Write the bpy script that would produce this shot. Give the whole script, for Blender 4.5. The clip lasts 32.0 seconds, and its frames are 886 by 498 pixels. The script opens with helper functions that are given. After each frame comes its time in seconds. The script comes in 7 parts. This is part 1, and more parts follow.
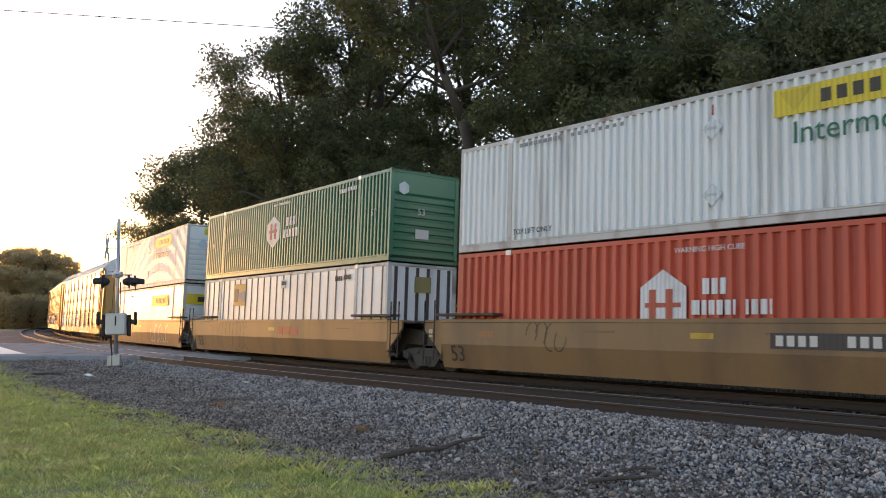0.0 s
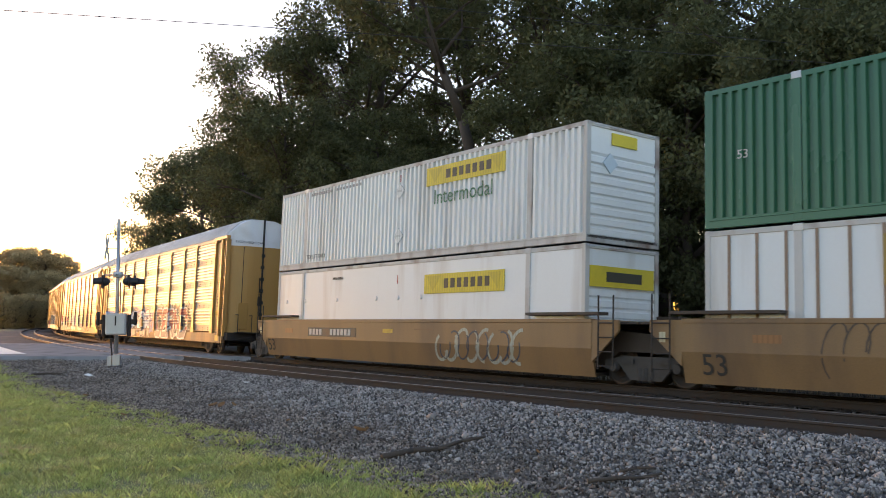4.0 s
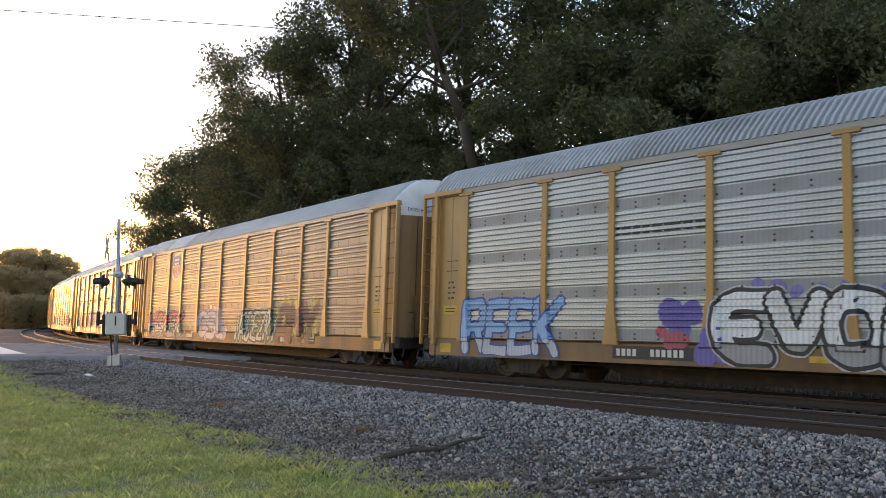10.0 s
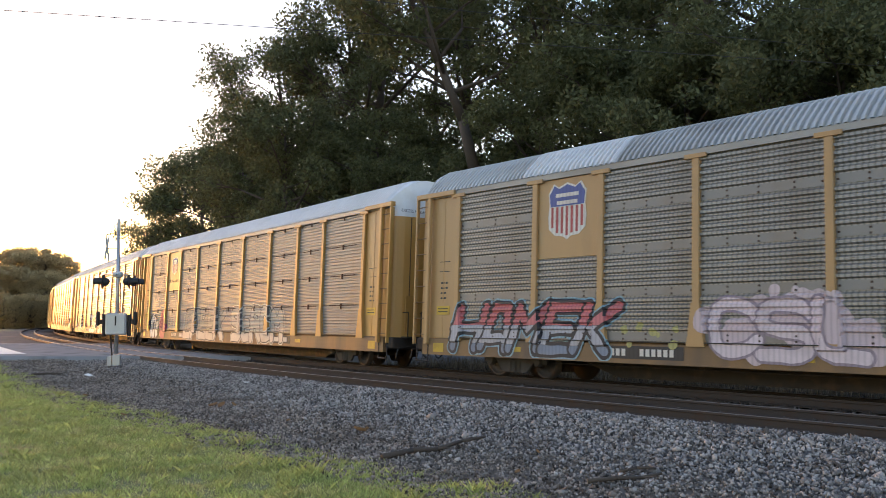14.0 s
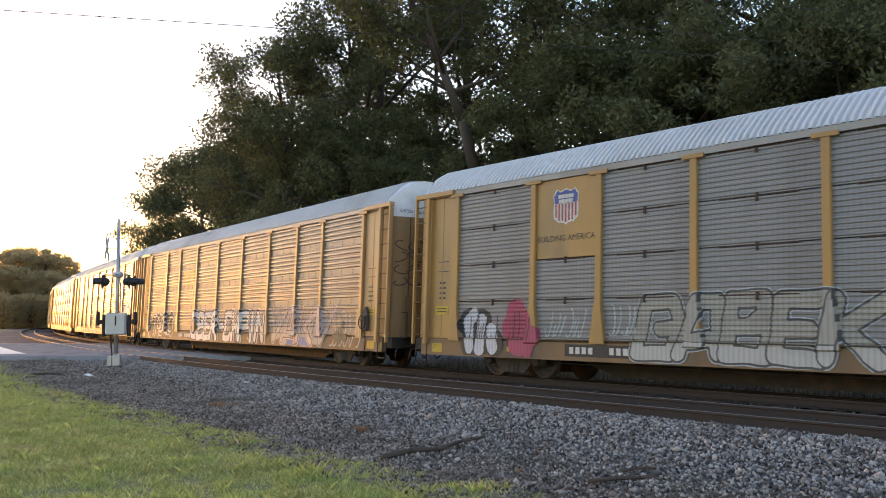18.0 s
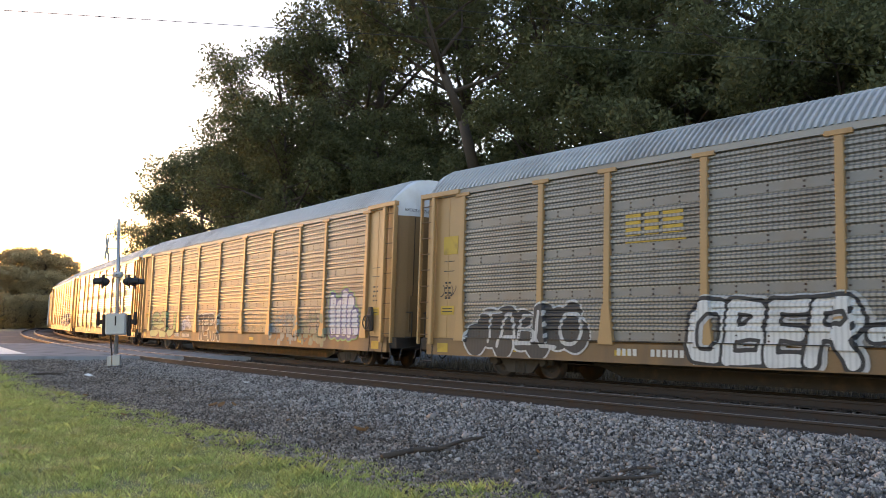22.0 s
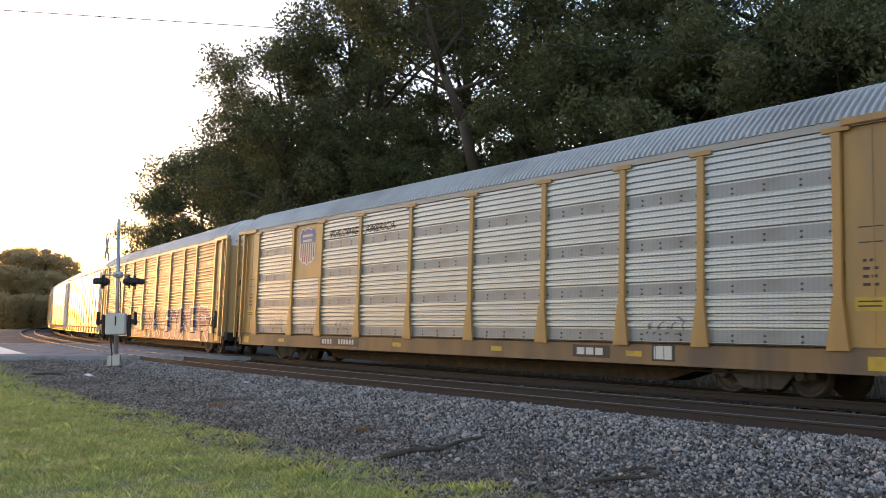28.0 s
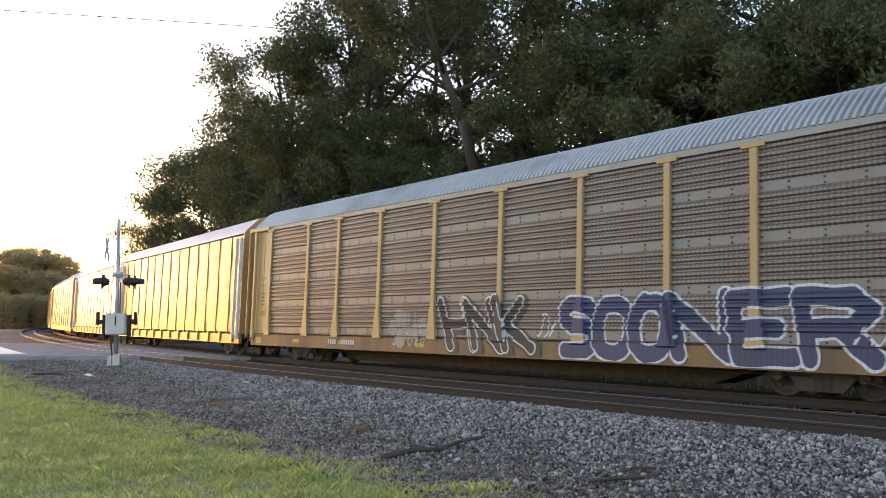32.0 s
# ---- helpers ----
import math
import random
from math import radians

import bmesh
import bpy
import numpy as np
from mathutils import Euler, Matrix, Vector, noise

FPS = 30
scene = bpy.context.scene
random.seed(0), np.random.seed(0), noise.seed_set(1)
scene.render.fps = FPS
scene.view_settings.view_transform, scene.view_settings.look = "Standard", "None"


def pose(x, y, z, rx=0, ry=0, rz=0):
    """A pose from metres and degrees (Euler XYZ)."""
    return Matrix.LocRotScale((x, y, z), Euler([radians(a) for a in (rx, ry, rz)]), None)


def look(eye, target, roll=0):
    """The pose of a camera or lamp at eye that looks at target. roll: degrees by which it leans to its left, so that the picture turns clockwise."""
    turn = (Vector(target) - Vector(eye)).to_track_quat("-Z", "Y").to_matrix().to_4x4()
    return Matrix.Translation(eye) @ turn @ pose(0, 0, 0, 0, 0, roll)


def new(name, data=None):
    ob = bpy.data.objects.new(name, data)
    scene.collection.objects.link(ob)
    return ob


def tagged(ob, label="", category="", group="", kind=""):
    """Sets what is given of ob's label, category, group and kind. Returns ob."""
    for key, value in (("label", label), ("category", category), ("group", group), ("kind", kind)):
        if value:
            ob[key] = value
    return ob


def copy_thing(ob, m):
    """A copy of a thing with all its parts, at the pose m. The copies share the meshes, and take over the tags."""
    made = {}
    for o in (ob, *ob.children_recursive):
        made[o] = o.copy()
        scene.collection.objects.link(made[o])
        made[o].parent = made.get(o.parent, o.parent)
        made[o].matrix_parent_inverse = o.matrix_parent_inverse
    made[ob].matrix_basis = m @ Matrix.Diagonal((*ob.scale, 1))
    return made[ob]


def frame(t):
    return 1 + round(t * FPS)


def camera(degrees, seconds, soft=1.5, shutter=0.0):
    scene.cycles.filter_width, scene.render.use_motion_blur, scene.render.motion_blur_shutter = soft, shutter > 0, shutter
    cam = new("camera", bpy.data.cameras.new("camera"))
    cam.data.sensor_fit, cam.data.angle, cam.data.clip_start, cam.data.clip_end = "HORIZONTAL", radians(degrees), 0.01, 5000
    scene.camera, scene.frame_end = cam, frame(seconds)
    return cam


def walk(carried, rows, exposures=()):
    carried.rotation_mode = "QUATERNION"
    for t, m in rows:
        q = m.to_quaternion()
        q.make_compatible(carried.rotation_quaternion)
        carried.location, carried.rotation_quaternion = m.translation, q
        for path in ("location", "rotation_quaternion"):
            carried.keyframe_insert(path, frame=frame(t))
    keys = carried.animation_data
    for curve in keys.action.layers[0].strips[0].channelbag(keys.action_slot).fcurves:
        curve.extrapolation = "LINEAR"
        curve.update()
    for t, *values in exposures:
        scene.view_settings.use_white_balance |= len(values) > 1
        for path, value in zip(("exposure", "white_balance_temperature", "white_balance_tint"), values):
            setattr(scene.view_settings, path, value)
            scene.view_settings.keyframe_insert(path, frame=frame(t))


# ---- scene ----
# camera: on a tripod, standing still
cam = camera(52.82, 32.0, soft=0.85, shutter=0.15)
EYE = (0.0, 0.0, 1.614)
PITCH = 0.07555
VIEW = look(EYE, (0.0, math.cos(PITCH), 1.614 + math.sin(PITCH)), -0.364)
STOPS = [(0.0, 2.47), (2.0, 2.57), (3.5, 2.55), (6.0, 2.18), (7.0, 2.45), (8.0, 2.47), (10.0, 2.46), (11.0, 2.50), (12.0, 2.60), (14.0, 2.64), (17.0, 2.66), (20.0, 2.64), (22.0, 2.68), (25.0, 2.70), (28.0, 2.54), (30.0, 2.56), (32.0, 2.82)]
walk(cam, [(0.0, VIEW), (32.0, VIEW)], [(t, ev, 6350, 27) for t, ev in STOPS])

# light: a low sun beyond the bend, a bright hazy evening sky
SUN_DIR = Vector((-0.575, 0.818, 0.05)).normalized()
world = bpy.data.worlds.new("evening_sky")
scene.world = world
world.use_nodes = True
wn = world.node_tree.nodes
sky = wn.new("ShaderNodeTexSky")
sky.sky_type = "NISHITA"
sky.sun_disc = False
sky.sun_elevation = math.asin(SUN_DIR.z)
sky.sun_rotation = math.atan2(SUN_DIR.x, SUN_DIR.y)
sky.air_density, sky.dust_density, sky.ozone_density = 1.0, 0.8, 1.5
wn["Background"].inputs["Strength"].default_value = 0.15
world.node_tree.links.new(sky.outputs[0], wn["Background"].inputs["Color"])
sun = new("sun", bpy.data.lights.new("sun", "SUN"))
sun.data.energy, sun.data.angle, sun.data.color = 0.125, radians(1.0), (1.0, 0.46, 0.16)
sun.matrix_world = look(SUN_DIR * 200, (0, 0, 0))

rng = np.random.default_rng(7)


# ---------------------------------------------------------------- materials
def material(name, color, rough=0.6, metal=0.0, var=0.25, scale=3.0, grain=40.0, bump=0.15, dirt=None, dirt_amount=0.0,
             stretch=(1, 1, 1), random_amount=0.0, island=0.0, spec=0.5, trans=0.0, threshold=0.5, stripes=0.0):
    """A procedural surface: base colour varied at two scales, a second tone in patches or streaks, relief and gloss that follow the grain."""
    m = bpy.data.materials.new(name)
    m.use_nodes = True
    nt = m.node_tree
    n, l = nt.nodes, nt.links
    b = n["Principled BSDF"]
    tc = n.new("ShaderNodeTexCoord")
    mp = n.new("ShaderNodeMapping")
    mp.inputs["Scale"].default_value = stretch
    l.new(tc.outputs["Object"], mp.inputs["Vector"])
    big, fine = n.new("ShaderNodeTexNoise"), n.new("ShaderNodeTexNoise")
    big.inputs["Scale"].default_value, big.inputs["Detail"].default_value = scale, 5.0
    fine.inputs["Scale"].default_value, fine.inputs["Detail"].default_value = grain, 3.0
    l.new(mp.outputs[0], big.inputs["Vector"])
    l.new(tc.outputs["Object"], fine.inputs["Vector"])
    dark = tuple(c * (1 - var) for c in color)
    light = tuple(min(1.0, c * (1 + var)) for c in color)
    mix = n.new("ShaderNodeMix")
    mix.data_type = "RGBA"
    mix.inputs["A"].default_value, mix.inputs["B"].default_value = (*dark, 1), (*light, 1)
    add = n.new("ShaderNodeMath")
    add.operation = "ADD"
    half = n.new("ShaderNodeMath")
    half.operation = "MULTIPLY"
    half.inputs[1].default_value = 0.5
    l.new(big.outputs["Fac"], add.inputs[0])
    l.new(fine.outputs["Fac"], add.inputs[1])
    l.new(add.outputs[0], half.inputs[0])
    fac = half.outputs[0]
    if random_amount or island:
        rnd = n.new("ShaderNodeObjectInfo").outputs["Random"] if random_amount else n.new("ShaderNodeNewGeometry").outputs["Random Per Island"]
        r2 = n.new("ShaderNodeMath")
        r2.operation = "MULTIPLY_ADD"
        r2.inputs[1].default_value = random_amount or island
        r2.inputs[2].default_value = -0.5 * (random_amount or island)
        l.new(rnd, r2.inputs[0])
        a2 = n.new("ShaderNodeMath")
        a2.operation = "ADD"
        a2.use_clamp = True
        l.new(fac, a2.inputs[0])
        l.new(r2.outputs[0], a2.inputs[1])
        fac = a2.outputs[0]
    l.new(fac, mix.inputs["Factor"])
    out = mix.outputs["Result"]
    if dirt:
        dn = n.new("ShaderNodeTexNoise")
        dn.inputs["Scale"].default_value, dn.inputs["Detail"].default_value = scale * 0.7, 6.0
        l.new(mp.outputs[0], dn.inputs["Vector"])
        rp = n.new("ShaderNodeMapRange")
        rp.inputs["From Min"].default_value, rp.inputs["From Max"].default_value = threshold, threshold + 0.22
        rp.inputs["To Max"].default_value = dirt_amount
        l.new(dn.outputs["Fac"], rp.inputs["Value"])
        dm = n.new("ShaderNodeMix")
        dm.data_type = "RGBA"
        dm.inputs["B"].default_value = (*dirt, 1)
        l.new(rp.outputs[0], dm.inputs["Factor"])
        l.new(out, dm.inputs["A"])
        out = dm.outputs["Result"]
    if stripes:
        wv = n.new("ShaderNodeTexWave")
        wv.bands_direction = "X"
        wv.inputs["Scale"].default_value, wv.inputs["Distortion"].default_value, wv.inputs["Detail Scale"].default_value = 2.75, 0.9, 1.2
        l.new(tc.outputs["Object"], wv.inputs["Vector"])
        sm = n.new("ShaderNodeMapRange")
        sm.inputs["From Min"].default_value, sm.inputs["From Max"].default_value = 0.5, 1.0
        sm.inputs["To Min"].default_value, sm.inputs["To Max"].default_value = 0.0, stripes
        l.new(wv.outputs["Fac"], sm.inputs["Value"])
        st = n.new("ShaderNodeMix")
        st.data_type = "RGBA"
        st.inputs["B"].default_value = (*(c * 0.4 for c in color), 1)
        l.new(sm.outputs[0], st.inputs["Factor"])
        l.new(out, st.inputs["A"])
        out = st.outputs["Result"]
    l.new(out, b.inputs["Base Color"])
    b.inputs["Metallic"].default_value = metal
    b.inputs["Specular IOR Level"].default_value = spec
    rr = n.new("ShaderNodeMapRange")
    rr.inputs["To Min"].default_value, rr.inputs["To Max"].default_value = max(0.02, rough - 0.12), min(1.0, rough + 0.12)
    l.new(big.outputs["Fac"], rr.inputs["Value"])
    l.new(rr.outputs[0], b.inputs["Roughness"])
    if trans:
        b.inputs["Transmission Weight"].default_value = 0.0
        tb = n.new("ShaderNodeBsdfTranslucent")
        ms = n.new("ShaderNodeMixShader")
        ms.inputs[0].default_value = trans
        l.new(out, tb.inputs["Color"])
        l.new(b.outputs[0], ms.inputs[1])
        l.new(tb.outputs[0], ms.inputs[2])
        l.new(ms.outputs[0], n["Material Output"].inputs["Surface"])
    if bump:
        bp = n.new("ShaderNodeBump")
        bp.inputs["Strength"].default_value, bp.inputs["Distance"].default_value = bump, 0.02
        l.new(fine.outputs["Fac"], bp.inputs["Height"])
        l.new(bp.outputs[0], b.inputs["Normal"])
    return m


RUST = (0.16, 0.06, 0.03)
GRIME = (0.09, 0.075, 0.06)
M_STEEL_DARK = material("dark_running_gear_steel", (0.032, 0.029, 0.027), 0.7, 0.2, 0.3, 6, 60, 0.3, (0.10, 0.06, 0.04), 0.6)
M_WHEEL = material("worn_wheel_steel", (0.055, 0.046, 0.04), 0.6, 0.3, 0.25, 6, 50, 0.2, (0.10, 0.05, 0.03), 0.6)
M_BLACK = material("black_paint", (0.02, 0.02, 0.02), 0.5, 0.0, 0.2, 4, 50, 0.1)
M_TAN = material("weathered_yellow_tan_paint", (0.45, 0.272, 0.115), 0.40, 0.0, 0.16, 1.2, 30, 0.08, (0.19, 0.12, 0.065), 0.6, (1, 1, 0.25), threshold=0.52)
M_YELLOW = material("rack_yellow_paint", (0.45, 0.25, 0.068), 0.38, 0.0, 0.15, 1.5, 30, 0.06, (0.20, 0.135, 0.08), 0.6, (1, 1, 0.25), threshold=0.5)
M_PALE = material("faded_pale_yellow_paint", (0.50, 0.345, 0.145), 0.42, 0.0, 0.16, 1.2, 30, 0.06, (0.22, 0.14, 0.075), 0.5, (1, 1, 0.25), threshold=0.52)
M_SILL = material("grimy_tan_sill_paint", (0.235, 0.138, 0.058), 0.55, 0.0, 0.3, 1.4, 30, 0.1, (0.11, 0.08, 0.06), 0.85, (1, 1, 0.2), threshold=0.42)
M_SAFETY = material("bright_yellow_stencil_paint", (0.54, 0.35, 0.03), 0.5, 0.0, 0.2, 5, 40, 0.05, (0.2, 0.13, 0.04), 0.5)
M_WHITE_END = material("white_roof_end_paint", (0.74, 0.76, 0.78), 0.45, 0.0, 0.08, 1.5, 20, 0.05, (0.40, 0.36, 0.30), 0.3)
M_ROOF = material("galvanised_roof_sheet", (0.50, 0.51, 0.50), 0.45, 0.35, 0.12, 0.8, 25, 0.05, (0.22, 0.20, 0.18), 0.5, (0.6, 1, 1))
M_WELL = material("faded_tan_well_car_paint", (0.25, 0.15, 0.066), 0.5, 0.0, 0.32, 0.9, 30, 0.12, (0.12, 0.075, 0.05), 0.75, (1, 1, 0.3), threshold=0.48)
# base darkened for the shade in the gaps between wells; grime patches over it
M_WELL_DK = material("shade_dark_well_paint", (0.06, 0.042, 0.03), 0.7, 0.0, 0.2, 2, 30, 0.15, GRIME, 0.6)
M_LETTER = material("white_stencil_paint", (0.62, 0.60, 0.55), 0.6, 0, 0.1, 8, 40, 0.05)
M_INK = material("black_stencil_paint", (0.03, 0.03, 0.03), 0.6, 0, 0.1, 8, 40, 0.05)
M_RAIL = material("rusty_rail_steel", (0.065, 0.053, 0.046), 0.75, 0.1, 0.25, 4, 60, 0.2, (0.08, 0.045, 0.03), 0.5, spec=0.15)
M_RAILTOP = material("polished_rail_head", (0.20, 0.175, 0.15), 0.45, 0.7, 0.15, 5, 60, 0.05)
M_TIE = material("weathered_timber_tie", (0.10, 0.08, 0.066), 0.85, 0, 0.35, 3, 35, 0.4, (0.06, 0.045, 0.035), 0.6, (1, 6, 6), random_amount=0.5)
M_BALLAST = material("grey_granite_ballast", (0.13, 0.12, 0.115), 0.9, 0, 0.45, 2.5, 60, 0.6, (0.075, 0.06, 0.048), 0.8, spec=0.1)
M_STONE_BROWN = material("dusty_brown_stone", (0.285, 0.238, 0.20), 0.9, 0, 0.8, 1.2, 90, 0.3, (0.08, 0.06, 0.045), 0.6, island=1.0, spec=0.1)
M_STONE = material("broken_granite_stone", (0.305, 0.275, 0.25), 0.85, 0, 0.8, 1.2, 90, 0.3, (0.15, 0.12, 0.10), 0.55, island=1.0, spec=0.15)
M_ASPHALT = material("worn_asphalt", (0.31, 0.305, 0.30), 0.95, 0, 0.2, 1.5, 90, 0.4, (0.09, 0.088, 0.087), 0.5, spec=0.02)
M_ROADPAINT = material("white_road_paint", (0.75, 0.74, 0.70), 0.6, 0, 0.1, 5, 60, 0.1)
M_GALV = material("galvanised_steel", (0.50, 0.51, 0.52), 0.42, 0.7, 0.15, 5, 40, 0.05)
M_CABINET = material("aluminium_case_paint", (0.55, 0.56, 0.56), 0.4, 0.3, 0.1, 5, 40, 0.05)
M_BARK = material("dark_tree_bark", (0.085, 0.065, 0.05), 0.9, 0, 0.35, 3, 20, 0.6, stretch=(1, 1, 0.3))
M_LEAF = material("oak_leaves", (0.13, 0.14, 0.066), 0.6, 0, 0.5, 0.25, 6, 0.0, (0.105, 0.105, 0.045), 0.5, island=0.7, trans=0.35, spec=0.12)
# pale warm leaf colour stands in for the haze over the far trees
M_LEAF_FAR = material("haze_pale_leaves", (0.52, 0.41, 0.22), 0.7, 0, 0.35, 0.15, 6, 0.0, island=0.5, trans=0.75)
# near eave rail: a darker grey than the roof sheet, with brown patches
M_EAVE = material("grey_eave_rail", (0.33, 0.325, 0.31), 0.5, 0.2, 0.15, 1.2, 30, 0.05, (0.16, 0.13, 0.10), 0.5, (0.5, 1, 1))
M_TRUCK = material("dusty_truck_casting", (0.085, 0.077, 0.07), 0.85, 0.1, 0.3, 5, 60, 0.3, (0.05, 0.04, 0.035), 0.6)
# grime patches on a brown base that is also lowered for the ends' shade
M_END = material("shaded_grimy_end_paint", (0.27, 0.165, 0.07), 0.6, 0.0, 0.3, 1.1, 30, 0.1, (0.10, 0.065, 0.04), 0.8, (1, 1, 0.3), threshold=0.46)
# stone colour lowered to carry the shade beneath the cars
M_STONE_DARK = material("shade_dark_track_stone", (0.085, 0.075, 0.066), 0.9, 0, 0.7, 1.2, 90, 0.3, (0.05, 0.04, 0.03), 0.6, island=1.0, spec=0.1)
M_WEED = material("dry_weed_stalks", (0.21, 0.165, 0.115), 0.85, 0, 0.5, 0.8, 20, 0.0, (0.13, 0.13, 0.06), 0.6, island=0.9, trans=0.2)
M_LITTER = material("dead_leaf_litter", (0.15, 0.105, 0.07), 0.9, 0, 0.6, 2.0, 30, 0.0, (0.08, 0.06, 0.045), 0.5, island=1.0)
M_TUFT = material("coarse_green_grass_tufts", (0.43, 0.49, 0.165), 0.75, 0, 0.6, 1.4, 30, 0.0, (0.36, 0.31, 0.13), 0.6, island=0.6, trans=0.45, threshold=0.5)
M_GRASS = material("mown_grass", (0.56, 0.56, 0.23), 0.75, 0, 0.6, 0.9, 30, 0.0, (0.58, 0.46, 0.26), 0.75, island=0.8, trans=0.5, threshold=0.48)


# ---------------------------------------------------------------- mesh tools
class Geo:
    """Collects faces for one mesh."""

    def __init__(self):
        self.v, self.f = [], []

    def add(self, verts, faces):
        k = len(self.v)
        self.v.extend(verts)
        self.f.extend([tuple(i + k for i in f) for f in faces])
        return self

    def box(self, x0, x1, y0, y1, z0, z1):
        v = [(x, y, z) for x in (x0, x1) for y in (y0, y1) for z in (z0, z1)]
        return self.add(v, [(0, 1, 3, 2), (4, 6, 7, 5), (0, 4, 5, 1), (2, 3, 7, 6), (0, 2, 6, 4), (1, 5, 7, 3)])

    def cbox(self, x0, x1, y0, y1, z0, z1, c=0.02):
        """A box with its edges cut off by c."""
        pts = []
        for sx, x in ((-1, x0), (1, x1)):
            for sy, y in ((-1, y0), (1, y1)):
                for sz, z in ((-1, z0), (1, z1)):
                    pts += [(x, y - sy * c, z - sz * c), (x - sx * c, y, z - sz * c), (x - sx * c, y - sy * c, z)]
        i = lambda a, b, d, k: ((a * 2 + b) * 2 + d) * 3 + k
        f = []
        for a in (0, 1):
            f += [(i(a, 0, 0, 0), i(a, 0, 1, 0), i(a, 1, 1, 0), i(a, 1, 0, 0)), (i(0, a, 0, 1), i(0, a, 1, 1), i(1, a, 1, 1), i(1, a, 0, 1)),
                  (i(0, 0, a, 2), i(0, 1, a, 2), i(1, 1, a, 2), i(1, 0, a, 2))]
            for b in (0, 1):
                f += [(i(a, b, 0, 0), i(a, b, 1, 0), i(a, b, 1, 1), i(a, b, 0, 1)), (i(a, 0, b, 0), i(a, 1, b, 0), i(a, 1, b, 2), i(a, 0, b, 2)),
                      (i(0, a, b, 1), i(1, a, b, 1), i(1, a, b, 2), i(0, a, b, 2))]
                for d in (0, 1):
                    f.append((i(a, b, d, 0), i(a, b, d, 1), i(a, b, d, 2)))
        return self.add(pts, f)

    def prism(self, outline, axis, a, b):
        """A closed outline (pairs) pushed along an axis from a to b."""
        put = {"x": lambda p, t: (t, p[0], p[1]), "y": lambda p, t: (p[0], t, p[1]), "z": lambda p, t: (p[0], p[1], t)}[axis]
        n = len(outline)
        v = [put(p, a) for p in outline] + [put(p, b) for p in outline]
        f = [(i, (i + 1) % n, n + (i + 1) % n, n + i) for i in range(n)] + [tuple(range(n)), tuple(range(2 * n - 1, n - 1, -1))]
        return self.add(v, f)

    def tube(self, p, q, r0, r1=None, n=8):
        """A round bar from p to q."""
        r1 = r0 if r1 is None else r1
        p, q = Vector(p), Vector(q)
        m = (q - p).to_track_quat("Z", "Y").to_matrix()
        v = []
        for c, r in ((p, r0), (q, r1)):
            v += [tuple(c + m @ Vector((r * math.cos(6.2832 * k / n), r * math.sin(6.2832 * k / n), 0))) for k in range(n)]
        return self.add(v, [(k, (k + 1) % n, n + (k + 1) % n, n + k) for k in range(n)] + [tuple(range(n)), tuple(range(2 * n - 1, n - 1, -1))])

    def lathe(self, profile, axis, centre=(0, 0, 0), n=20):
        """(radius, height) pairs turned about an axis through centre."""
        v = []
        for r, h in profile:
            for k in range(n):
                a, b = r * math.cos(6.2832 * k / n), r * math.sin(6.2832 * k / n)
                w = {"x": (h, a, b), "y": (a, h, b), "z": (a, b, h)}[axis]
                v.append(tuple(w[j] + centre[j] for j in range(3)))
        f = []
        for j in range(len(profile) - 1):
            f += [(j * n + k, j * n + (k + 1) % n, (j + 1) * n + (k + 1) % n, (j + 1) * n + k) for k in range(n)]
        f += [tuple(range(n)), tuple(range((len(profile) - 1) * n, len(profile) * n))]
        return self.add(v, f)

    def sheet(self, rows):
        """A surface through equal rows of points."""
        n = len(rows[0])
        v = [p for r in rows for p in r]
        return self.add(v, [(j * n + k, j * n + k + 1, (j + 1) * n + k + 1, (j + 1) * n + k) for j in range(len(rows) - 1) for k in range(n - 1)])

    def mesh(self, name, mat, smooth=False):
        me = bpy.data.meshes.new(name)
        me.from_pydata(self.v, [], self.f)
        bm = bmesh.new()
        bm.from_mesh(me)
        bmesh.ops.recalc_face_normals(bm, faces=bm.faces)
        bm.to_mesh(me)
        bm.free()
        if smooth:
            me.shade_smooth()
        me.materials.append(mat)
        return me


SHARED = {}


def shared(key, mat, make, smooth=False):
    """One mesh for alike pieces of one material."""
    k = (key, mat.name)
    if k not in SHARED:
        SHARED[k] = make().mesh(mat.name, mat, smooth)
    return SHARED[k]


def part(name, g, mat, parent, label="", at=None, smooth=False):
    """Links a Geo or a mesh as one object under a thing or a part."""
    ob = new(name, g.mesh(name, mat, smooth) if isinstance(g, Geo) else g)
    ob.parent = parent
    if at is not None:
        ob.matrix_basis = at if isinstance(at, Matrix) else Matrix.Translation(at)
    if label:
        tagged(ob, label)
    return ob


def thing(name, label, category, at=None, group="", kind=""):
    ob = new(name)
    ob.empty_display_size = 0.3
    if at is not None:
        ob.matrix_basis = at if isinstance(at, Matrix) else Matrix.Translation(at)
    return tagged(ob, label, category, group, kind)


def arrays(name, verts, faces, mat, smooth=False):
    """A large mesh from arrays: verts (n, 3), faces (m, 3 or 4)."""
    me = bpy.data.meshes.new(name)
    k = faces.shape[1]
    me.vertices.add(len(verts))
    me.vertices.foreach_set("co", np.asarray(verts, np.float32).ravel())
    me.loops.add(faces.size)
    me.loops.foreach_set("vertex_index", np.asarray(faces, np.int32).ravel())
    me.polygons.add(len(faces))
    me.polygons.foreach_set("loop_start", np.arange(0, faces.size, k, dtype=np.int32))
    me.update(calc_edges=True)
    me.validate()
    if smooth:
        me.shade_smooth()
    me.materials.append(mat)
    return me


